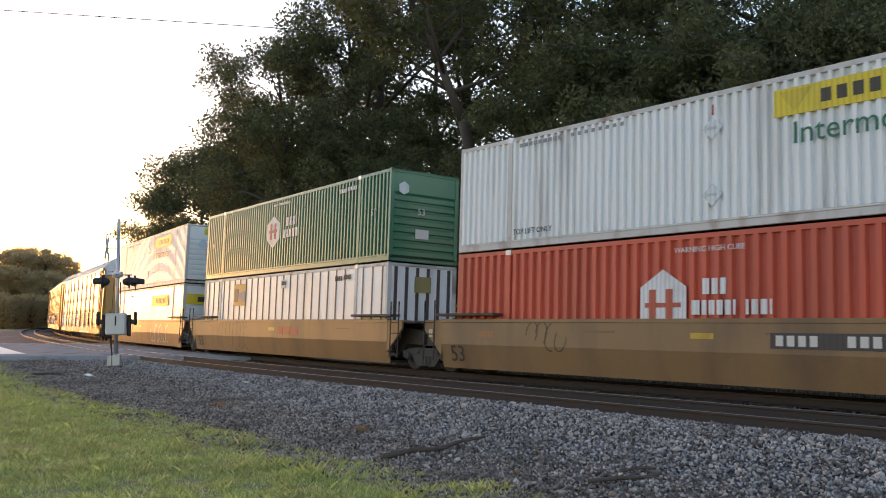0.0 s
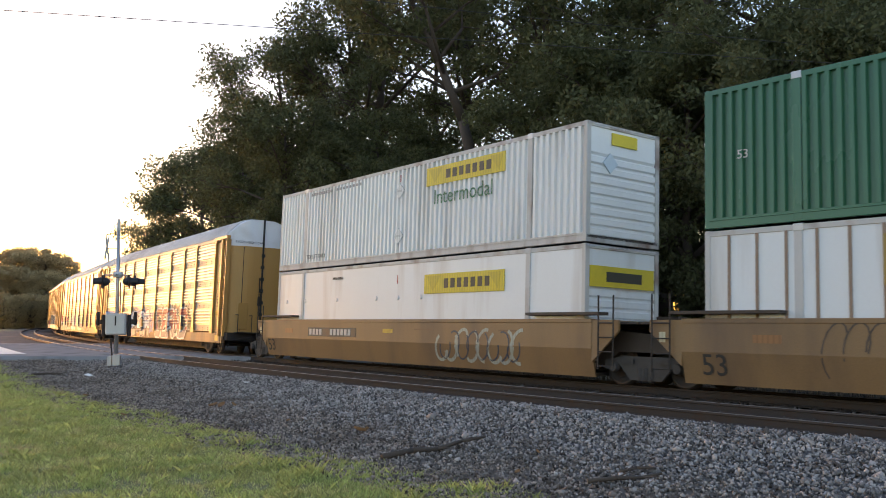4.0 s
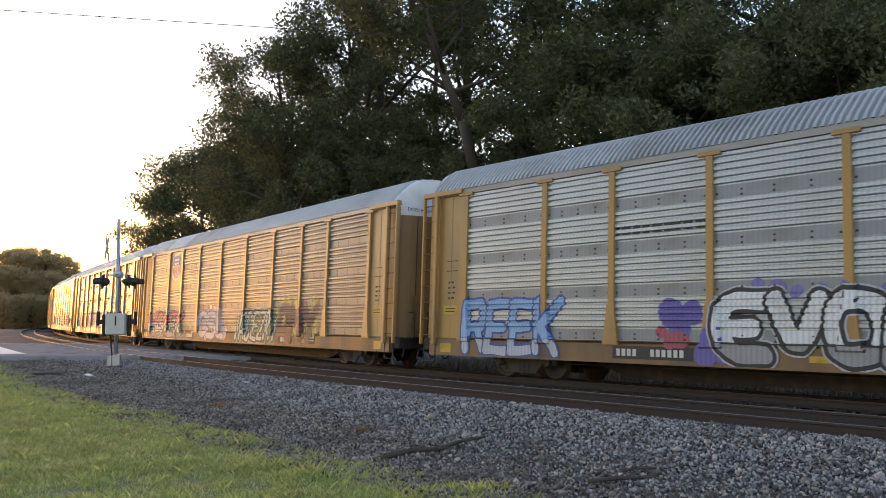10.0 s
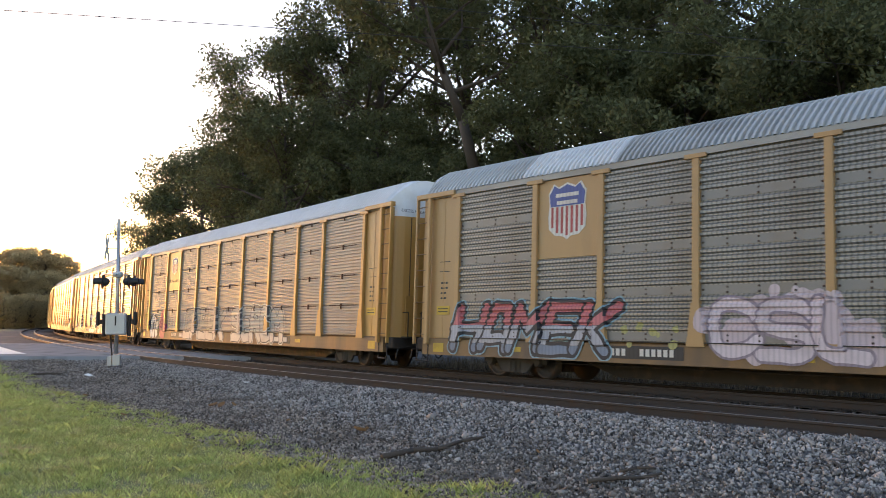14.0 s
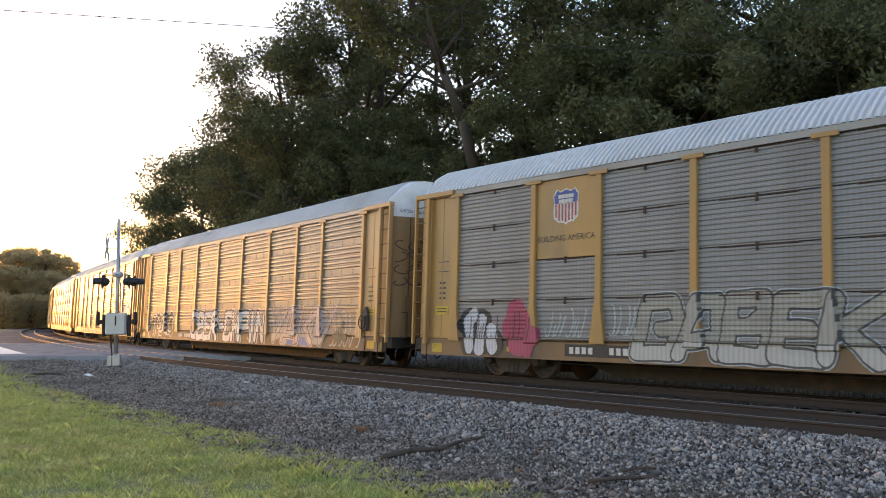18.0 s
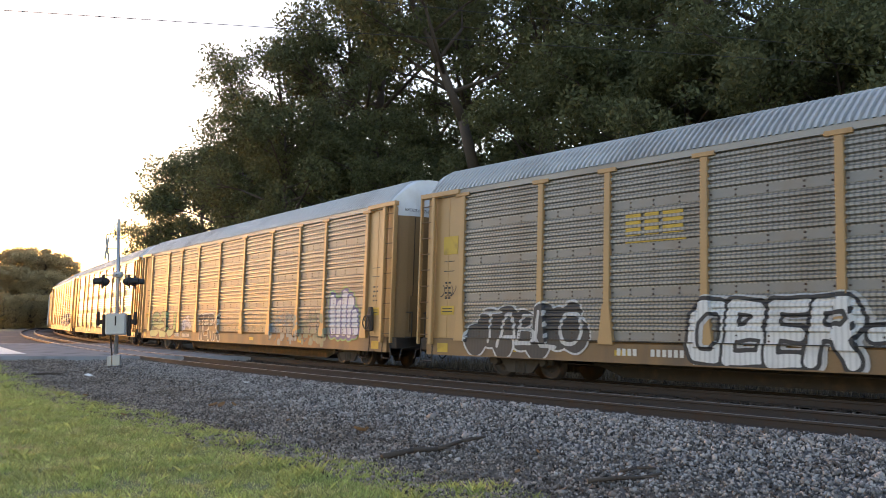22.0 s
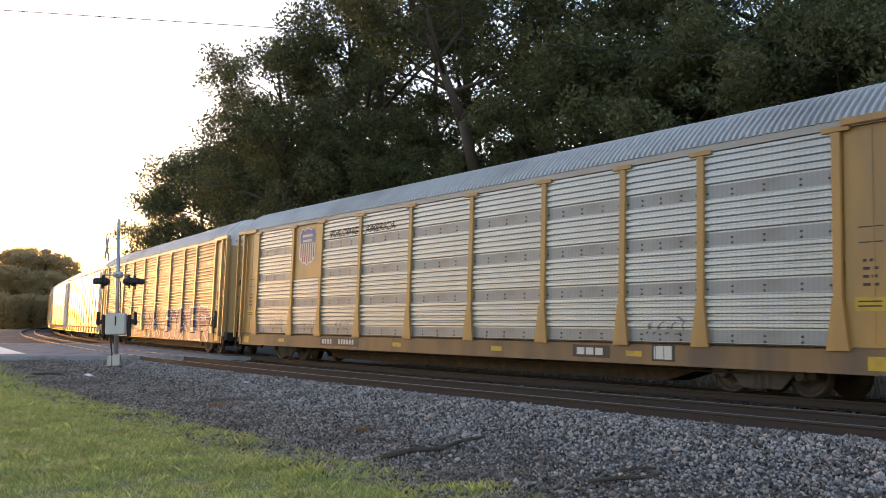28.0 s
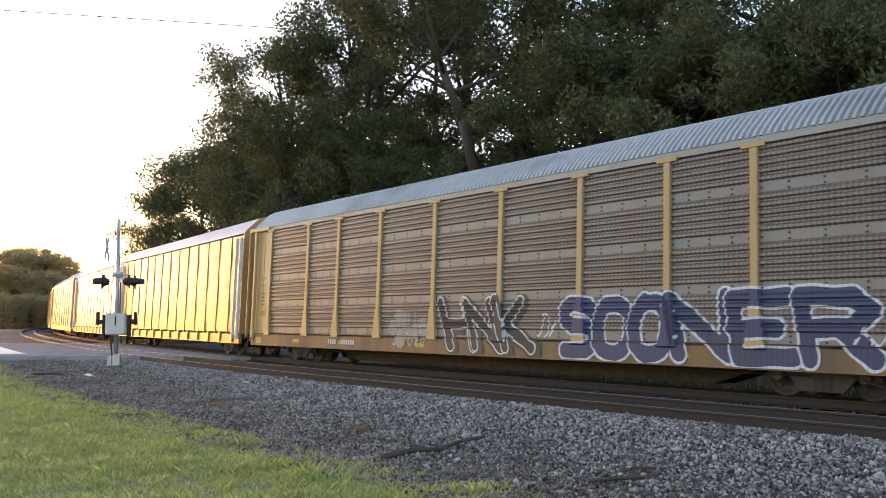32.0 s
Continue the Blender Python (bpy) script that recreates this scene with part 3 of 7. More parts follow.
M_DRYLEAF = material("dry_brown_leaf", (0.30, 0.16, 0.07), 0.8, 0, 0.3, 20, 80, 0.2)
M_PAPER = material("white_litter_paper", (0.75, 0.74, 0.70), 0.7, 0, 0.08, 10, 60, 0.1)
for k, (x, y, sz) in enumerate([(-5.05, 19.75, 0.10), (-4.85, 19.6, 0.12), (-4.6, 19.7, 0.09), (-1.42, 15.2, 0.11), (-1.3, 15.3, 0.08), (-2.9, 16.8, 0.05), (0.9, 11.2, 0.05), (1.3, 12.6, 0.05), (-6.4, 18.0, 0.06), (-9.0, 22.6, 0.07)]):
    dry_leaf("curled dry brown leaf on the gravel", x, y, sz, M_DRYLEAF, k * 67)
litter = new("litter_scrap", Geo().cbox(-0.22, 0.22, -0.07, 0.07, 0, 0.03, 0.008).mesh("litter_scrap", M_PAPER))
litter.matrix_basis = pose(-11.3, 28.6, lie(-11.3, 28.6, 0.05), 8, 5, -50)
tagged(litter, "white scrap of litter lying on dark gravel", "litter")
litter2 = new("litter_scrap", Geo().cbox(-0.09, 0.09, -0.04, 0.04, 0, 0.02, 0.006).mesh("litter_scrap", M_PAPER))
litter2.matrix_basis = pose(-5.3, 24.2, lie(-5.3, 24.2, 0.05), 8, 5, 30)
tagged(litter2, "small white scrap of litter on the gravel", "litter")


# ---------------------------------------------------------------- crossing signals and wires
M_RED_LENS = material("dark_red_signal_lens", (0.25, 0.01, 0.01), 0.2, 0, 0.1, 5, 40, 0.0)


def crossing_signal(label, x, y, turn, crossbuck):
    """A gate mast: pole, gate drive case with counterweight arms, flashers under hoods on a cross arm."""
    z0 = lie(x, y)
    root = thing("crossing_signal", label, "signal", pose(x, y, z0, 0, 0, turn))
    part("foundation", Geo().cbox(-0.28, 0.2, -0.24, 0.24, -0.3, 0.03, 0.03), M_CONCRETE, root, "grey concrete footing")
    part("base", Geo().cbox(-0.12, 0.16, -0.14, 0.14, 0.02, 0.42, 0.02), M_GALV, root)
    part("base_box", Geo().cbox(-0.3, -0.14, -0.12, 0.12, 0.02, 0.38, 0.02), M_GALV, root)
    part("pole", Geo().tube((0, 0, 0.45), (0, 0, 5.05), 0.075, 0.06, 14), M_GALV, root, smooth=True)
    part("pole_cap", Geo().tube((0, 0, 5.04), (0, 0, 5.42), 0.085, 0.05, 12).tube((0, 0, 5.38), (0, 0, 5.45), 0.06, 0.06, 12), M_GALV, root)
    part("conduit", Geo().tube((0.11, -0.03, 1.95), (0.11, -0.03, 3.1), 0.02, None, 6), M_STEEL_DARK, root)
    part("cable", Geo().tube((-0.14, 0, 0.4), (-0.22, 0, 1.2), 0.03, None, 6), M_STEEL_DARK, root)
    case = part("drive_case", Geo().cbox(-0.36, 0.36, -0.3, 0.22, 1.15, 1.95, 0.05), M_CABINET, root, "pale grey gate drive case")
    part("latch", Geo().cbox(-0.025, 0.025, -0.33, -0.3, 1.5, 1.85, 0.006), M_STEEL_DARK, case)
    for s in (-1, 1):
        part("arm_bracket", Geo().cbox(*sorted((s * 0.38, s * 0.5)), -0.1, 0.1, 1.1, 1.9, 0.02).cbox(*sorted((s * 0.46, s * 0.72)), -0.06, 0.06, 1.55, 1.72, 0.02).cbox(*sorted((s * 0.6, s * 0.7)), -0.12, 0.12, 1.5, 2.0, 0.03), M_STEEL_DARK, root)
    part("cross_arm", Geo().tube((0, -0.7, 3.36), (0, 0.7, 3.36), 0.03, None, 8), M_GALV, root)
    part("bracket_arm", Geo().tube((-0.5, 0, 3.36), (0.5, 0, 3.36), 0.025, None, 8), M_GALV, root)
    part("junction_box", Geo().lathe([(0.02, -0.13), (0.17, -0.11), (0.2, 0.0), (0.17, 0.1), (0.02, 0.12)], "z", (0, 0, 3.38), 14), M_CABINET, root)
    for s in (-1, 1):
        for o in (-0.34, 0.34):
            cx = s * (0.42 if o < 0 else 0.55)
            head = part("flasher", Geo().lathe([(0.03, -s * 0.2), (0.1, -s * 0.16), (0.15, -s * 0.05), (0.155, s * 0.05)], "x", (cx, o, 3.1), 14).tube((cx, o, 3.24), (cx, o, 3.36), 0.03, None, 6), M_BLACK, root)
            part("background_disc", Geo().lathe([(0.15, 0.0), (0.26, 0.0), (0.26, s * 0.014), (0.15, s * 0.014)], "x", (cx + s * 0.03, o, 3.1), 18), M_BLACK, head)
            rim = np.linspace(-0.5, math.pi + 0.5, 12)
            hood = Geo().add([(cx + s * (0.05 + d_), o + 0.165 * math.cos(a), 3.1 + 0.165 * math.sin(a) * (1 if d_ == 0 else 0.8)) for d_ in (0, 0.3) for a in rim], [(k, k + 1, k + 13, k + 12) for k in range(11)])
            part("hood", hood, M_BLACK, head)
            part("lens", Geo().lathe([(0.01, 0.0), (0.14, 0.0), (0.12, s * 0.03), (0.01, s * 0.045)], "x", (cx + s * 0.05, o, 3.1), 14), M_RED_LENS, head)
    if crossbuck:
        part("crossbuck_bracket", Geo().tube((0, 0, 4.35), (-0.36, 0, 4.35), 0.02, None, 6), M_GALV, root)
        for k, a in enumerate((-45, 45)):
            part("crossbuck_blade", Geo().cbox(-0.012, 0.012, -0.6, 0.6, -0.115, 0.115, 0.004), M_ROADPAINT, root, "white crossbuck blade seen edge-on", at=pose(-0.38 - 0.026 * k, 0, 4.35, a, 0, 0))
    return root


M_CONCRETE = material("grey_concrete", (0.22, 0.215, 0.20), 0.9, 0, 0.2, 4, 60, 0.2)
crossing_signal("galvanised crossing signal mast with flashers beside the road", -12.05, 33.0, 12, True)
for pts, sag in (((-18.5, 21, 9.63), (21, 28, 9.03)), 0.03), (((-4, 25, 10.9), (22, 29, 9.6)), 0.1), (((4, 26, 11.4), (24, 30, 11.2)), 0.1):
    a, b = Vector(pts[0]), Vector(pts[1])
    g = Geo()
    p = [a.lerp(b, k / 24) - Vector((0, 0, sag * 4 * (k / 24) * (1 - k / 24))) for k in range(25)]
    for k in range(24):
        g.tube(p[k], p[k + 1], 0.011, None, 5)
    tagged(new("overhead_wire", g.mesh("overhead_wire", M_BLACK)), "thin dark overhead wire strung before the trees", "wire", group="overhead wires", kind="structure")


# ---------------------------------------------------------------- trees
def leaf_cloud(centres, radii, counts, size, seed):
    """Many small folded leaves round the given centres."""
    r = np.random.default_rng(seed)
    c = np.repeat(np.array(centres), counts, 0)
    rad = np.repeat(np.array(radii), counts)
    n = len(c)
    d = r.normal(size=(n, 3))
    d /= np.linalg.norm(d, axis=1)[:, None]
    p = c + d * (rad * r.random(n) ** 0.45)[:, None] * np.array([1, 1, 0.75])
    a = r.normal(size=(n, 3))
    a /= np.linalg.norm(a, axis=1)[:, None]
    b = np.cross(a, r.normal(size=(n, 3)))
    b /= np.linalg.norm(b, axis=1)[:, None]
    s = (size * (0.55 + 0.9 * r.random(n)))[:, None]
    nrm = np.cross(a, b)
    v = np.stack([p - a * s, p - b * s * 0.45 + nrm * s * 0.15, p + a * s, p + b * s * 0.45 + nrm * s * 0.15], 1).reshape(-1, 3)
    return v, np.arange(4 * n).reshape(-1, 4)


def make_tree(name, label, seed, height, radius, low, leaves, leaf_size, leaf_mat, lean=0.0, limbs=16, category="tree", clump=1.0):
    """Tapered trunk, limbs that fork, and a ragged crown of leaf clumps with gaps."""
    r = random.Random(seed)
    root = thing(name, label, category)
    g = Geo()
    pts = [Vector((0, 0, -0.6))]
    top = height * 0.9
    for k in range(1, 8):
        z = top * k / 7
        pts.append(Vector((lean * z + r.uniform(-0.25, 0.25), r.uniform(-0.3, 0.3), z)))
    r0 = height * 0.019 + 0.05
    for k in range(7):
        g.tube(pts[k], pts[k + 1], r0 * (1 - k / 8.0) * (1.35 if k == 0 else 1), r0 * (1 - (k + 1) / 8.0), 9)
    centres, radii = [], []
    for i in range(limbs):
        f = low + (0.98 - low) * (i + r.random() * 0.8) / limbs
        z = f * top
        k = min(6, int(f * 7))
        a = pts[k].lerp(pts[k + 1], f * 7 - k)
        ang = i * 2.4 + r.uniform(-0.5, 0.5)
        shape = math.sin(math.pi * min(1, max(0.04, (f - low * 0.7) / (1.08 - low * 0.7)))) ** 0.6
        reach = radius * shape * r.uniform(0.65, 1.1)
        b = a + Vector((math.cos(ang) * reach * 0.55, math.sin(ang) * reach * 0.55, reach * r.uniform(0.15, 0.5)))
        c = b + Vector((math.cos(ang + r.uniform(-0.5, 0.5)) * reach * 0.5, math.sin(ang + r.uniform(-0.5, 0.5)) * reach * 0.5, reach * r.uniform(0.0, 0.35)))
        lr = r0 * (1 - f) * 0.55 + 0.03
        g.tube(a, b, lr, lr * 0.6, 6)
        g.tube(b, c, lr * 0.6, 0.02, 6)
        for q in range(3):
            u = b.lerp(c, r.uniform(-0.2, 1.0))
            e = u + Vector((r.uniform(-1, 1), r.uniform(-1, 1), r.uniform(-0.4, 0.8))) * reach * 0.38
            g.tube(u, e, lr * 0.3, 0.012, 5)
            centres.append(tuple(e))
            radii.append(radius * r.uniform(0.13, 0.25))
        centres.append(tuple(c))
        radii.append(radius * r.uniform(0.16, 0.27))
    for _ in range(4):
        centres.append(tuple(pts[7] + Vector((r.uniform(-1, 1) * radius * 0.25, r.uniform(-1, 1) * radius * 0.25, r.uniform(-0.05, 0.08) * height))))
        radii.append(radius * r.uniform(0.18, 0.28))
    part("trunk", g, M_BARK, root, smooth=True)
    radii = [q * clump for q in radii]
    w = np.array(radii) ** 2
    counts = np.maximum(20, (leaves * w / w.sum()).astype(int))
    v, f = leaf_cloud(centres, radii, counts, leaf_size, seed)
    part("crown", arrays("crown", v, f, leaf_mat), leaf_mat, root)
    return root


def planted(ob, x, y, turn, scale, first):
    z = float(ground_z(np.array([x]), np.array([y]))[0]) - 0.05
    m = pose(x, y, z, 0, 0, turn)
    if first:
        ob.matrix_basis = m
        t = ob
    else:
        t = copy_thing(ob, m)
    t.scale = (scale, scale, scale)
    return t


TALL = "tall dark green broadleaf tree with a ragged crown"
protos = [make_tree("tree", TALL, 11, 24, 6.2, 0.16, 22000, 0.132, M_LEAF, 0.02, 26), make_tree("tree", TALL, 12, 22, 5.6, 0.22, 20000, 0.132, M_LEAF, -0.03, 22),
          make_tree("tree", TALL, 13, 25, 5.4, 0.26, 19500, 0.132, M_LEAF, 0.04, 22), make_tree("tree", "broad green tree with a rounded uneven crown", 14, 16, 5.6, 0.1, 24000, 0.13, M_LEAF, 0, 22)]
far_proto = make_tree("tree", "distant green tree at the bend, leaves coloured pale for haze", 15, 16, 5.5, 0.0, 26000, 0.17, M_LEAF_FAR, 0, 70, clump=0.8)
bush_proto = make_tree("bush", "low green bush growing beside the railway", 16, 4.2, 2.3, 0.05, 4000, 0.10, M_LEAF, 0, 12, "bush")
leaner = make_tree("tree", "leaning tree with a bare pale trunk under its crown", 21, 21, 5.0, 0.62, 9000, 0.15, M_LEAF, -0.34, 12)
planted(leaner, 4.45, 40.0, 0, 1.0, True)
used = set()
for kind_, px, depth, height in TREES:
    base = (24, 22, 25, 16)[kind_]
    planted(protos[kind_], (px - 784) / 1579 * depth, depth, (px * 7.3 + depth * 31) % 360, height / base, kind_ not in used)
    used.add(kind_)
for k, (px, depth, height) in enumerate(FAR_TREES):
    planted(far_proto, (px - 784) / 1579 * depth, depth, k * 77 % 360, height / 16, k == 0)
for s, lat, height in BACK_ROW:
    x, y, _ = on_line(s, lat)
    planted(protos[3], float(x), float(y), s * 47 % 360, height / 16, False)
for k, (s, lat, height) in enumerate(BUSHES):
    x, y, _ = on_line(s, lat)
    planted(bush_proto, float(x), float(y), k * 131 % 360, height / 4.2, k == 0)


# ---------------------------------------------------------------- running gear
TRUCKS = []
RIDERS = []
WHEEL_R = 0.42


def truck(parent, x, name="truck"):
    """A two-axle freight truck: side frames with springs, bolster, two wheelsets that turn."""
    t = part(name, shared("bolster", M_STEEL_DARK, lambda: Geo().cbox(-0.2, 0.2, -1.05, 1.05, 0.38, 0.62, 0.03).cbox(-0.25, 0.25, -0.35, 0.35, 0.6, 0.74, 0.02)), M_STEEL_DARK, parent, at=(x, 0, 0))
    for sy in (-1, 1):
        y0, y1 = (-1.1, -0.95) if sy < 0 else (0.95, 1.1)

        def frame_geo(y0=y0, y1=y1):
            g = Geo()
            g.prism([(-1.12, 0.36), (-0.95, 0.36), (-0.92, 0.47), (-0.72, 0.47), (-0.42, 0.14), (0.42, 0.14), (0.72, 0.47), (0.92, 0.47), (0.95, 0.36), (1.12, 0.36), (1.14, 0.56), (0.6, 0.66), (-0.6, 0.66),
                     (-1.14, 0.56)], "y", y0 + 0.04, y1 - 0.04)
            yo = y0 - 0.015 if y0 < 0 else y1
            g.box(-0.62, -0.3, yo, yo + 0.015, 0.5, 0.62).box(0.3, 0.62, yo, yo + 0.015, 0.5, 0.62)
            for xa in (-0.85, 0.85):
                g.lathe([(0.02, yo - 0.03), (0.1, yo - 0.03), (0.12, yo + 0.02), (0.12, yo + 0.1)], "y", (xa, 0, WHEEL_R), 12)
            for k in (-0.16, 0.0, 0.16):
                g.tube((k, (y0 + y1) / 2, 0.16), (k, (y0 + y1) / 2, 0.42), 0.065, None, 8)
            return g
        part("side_frame", shared(("side_frame", sy), M_TRUCK, frame_geo), M_TRUCK, t)

    def wheelset_geo():
        g = Geo().tube((0, -0.95, 0), (0, 0.95, 0), 0.075, None, 10)
        for s in (-1, 1):
            prof = [(0.06, 0.69), (0.455, 0.685), (0.455, 0.715), (WHEEL_R, 0.725), (WHEEL_R - 0.005, 0.81), (0.36, 0.815), (0.34, 0.78), (0.18, 0.77), (0.14, 0.83), (0.06, 0.83)]
            g.lathe([(a, b * s) for a, b in prof], "y", (0, 0, 0), 24)
            for k in range(5):
                a = k * 1.2566
                g.box(0.24 * math.cos(a) - 0.02, 0.24 * math.cos(a) + 0.02, s * 0.775 - 0.012, s * 0.775 + 0.012, 0.24 * math.sin(a) - 0.02, 0.24 * math.sin(a) + 0.02)
        return g
    for xa in (-0.85, 0.85):
        w = part("wheelset", shared("wheelset", M_WHEEL, wheelset_geo, True), M_WHEEL, t, at=(xa, 0, WHEEL_R))
        TRUCKS.append((w, xa))
    return t


def bars(parent, name, mat, x, y, z, widths, h, gap=0.0, label=""):
    """A line of writing as plain bars."""
    g = Geo()
    u = x
    for w in widths:
        g.box(u, u + w, y - 0.004, y, z, z + h)
        u += w + gap
    return part(name, g, mat, parent, label)


def coupler(parent, x, z=0.78):
    d = 1 if x > 0 else -1
    g = Geo().cbox(min(x, x + d * 0.5), max(x, x + d * 0.5), -0.12, 0.12, z - 0.14, z + 0.12, 0.03).cbox(min(x + d * 0.42, x + d * 0.7), max(x + d * 0.42, x + d * 0.7), -0.16, 0.16, z - 0.2, z + 0.18, 0.05)
    part("coupler", g, M_STEEL_DARK, parent)
    h = Geo()
    last = None
    for k in range(9):
        p = (x + d * (0.05 + 0.075 * k), -0.38, z - 0.1 - 0.30 * math.sin(math.pi * k / 8))
        if last:
            h.tube(last, p, 0.022, None, 6)
        last = p
    part("air_hose", h, M_BLACK, parent)


M_BOLT = material("rusty_bolt_steel", (0.07, 0.045, 0.035), 0.8, 0.1, 0.3, 8, 50, 0.1)


# ---------------------------------------------------------------- enclosed car carriers
POSTS = [1.45, 4.3, 6.85, 8.95, 11.87]
ROOF_HALF = [(-1.5, 4.99), (-1.47, 5.06), (-1.36, 5.19), (-0.96, 5.578), (-0.72, 5.712), (-0.4, 5.782)]
ROOF_SEC = ROOF_HALF + [(-y, z) for y, z in ROOF_HALF[::-1]]


RIB_STYLE = {"silver": (5, 0.05, 0.16, 0.32, 0.80, 0.94), "grey": (5, 0.048, 0.12, 0.32, 0.68, 0.92), "slate": (9, 0.024, 0.22, 0.42, 0.72, 0.92)}
BAND_H = {"silver": 0.27, "grey": 0.2, "slate": 0.0}
PANEL_Y = -1.45
ZS = [0.99, 1.96, 2.93, 3.90, 4.86]


def rib_profile(style, h):
    """Height and outward push along one screen, from its foot to its top."""
    n, d, a, b, c, e = RIB_STYLE[style]
    band = BAND_H[style]
    out = [(0.0, 0.0), (band, 0.0)] if band else [(0.0, 0.0)]
    p = (h - band) / n
    for k in range(n):
        z = band + k * p
        out += [(z + p * a, 0.0), (z + p * b, d), (z + p * c, d), (z + p * e, 0.0)]
    return out + [(h, 0.0)]


def panel_geo(w, h, style):
    """A side screen with pressed horizontal ribs."""
    prof = rib_profile(style, h)
    g = Geo().prism([(-d, z) for z, d in prof] + [(0.03, h), (0.03, 0.0)], "x", 0.0, w)
    return g


def band_geo(w, style):
    """The flat riveted band along the foot of a screen."""
    g = Geo().box(0.0, w, -0.012, -0.001, 0.012, BAND_H[style] - 0.01)
    return g


def latch_geo(w, h):
    """A thin dark bar along a screen's upper joint with a bracket at its middle."""
    return Geo().cbox(w * 0.18, w * 0.82, -0.03, -0.004, h - 0.012, h + 0.014, 0.004).cbox(w * 0.5 - 0.03, w * 0.5 + 0.03, -0.05, -0.01, h - 0.11, h + 0.06, 0.008)


def bolt_geo(w):
    """Two rows of rusty bolts along the band, and a few more among the ribs."""
    g = Geo()
    for k, u in enumerate((0.02, 0.23, 0.49, 0.77, 0.975)):
        for z in ((0.045, 0.15) if 0 < k < 4 else (0.1,)):
            g.cbox(w * u - 0.024, w * u + 0.024, -0.028, -0.011, z - 0.019, z + 0.019, 0.006)
    for u in (0.12, 0.25, 0.74):
        g.cbox(w * u - 0.013, w * u + 0.013, -0.058, -0.046, 0.58, 0.60, 0.004)
    return g


def roof_geo(x0=-13.3, x1=13.3, lift=0.0):
    rows = []
    xs, h = [], []
    pitch = 0.155
    n = int(26.6 / pitch)
    for k in range(n):
        a = -13.3 + k * pitch
        if a < x0 or a + pitch > x1:
            continue
        for u, w in ((0, 0.0), (0.40, 0.0), (0.52, 1.0), (0.90, 1.0)):
            xs.append(a + u * pitch)
            h.append(w)
    xs.append(min(x1, 13.3))
    h.append(0)
    for x, w in zip(xs, h):
        r = []
        for y, z in ROOF_SEC:
            k = 0.07 * w - 0.005 + lift
            ny, nz = y / 1.5, (z - 4.6) / 1.3
            q = math.hypot(ny, nz)
            r.append((x, y + k * ny / q, z + k * nz / q))
        rows.append(r)
    return Geo().sheet(rows)


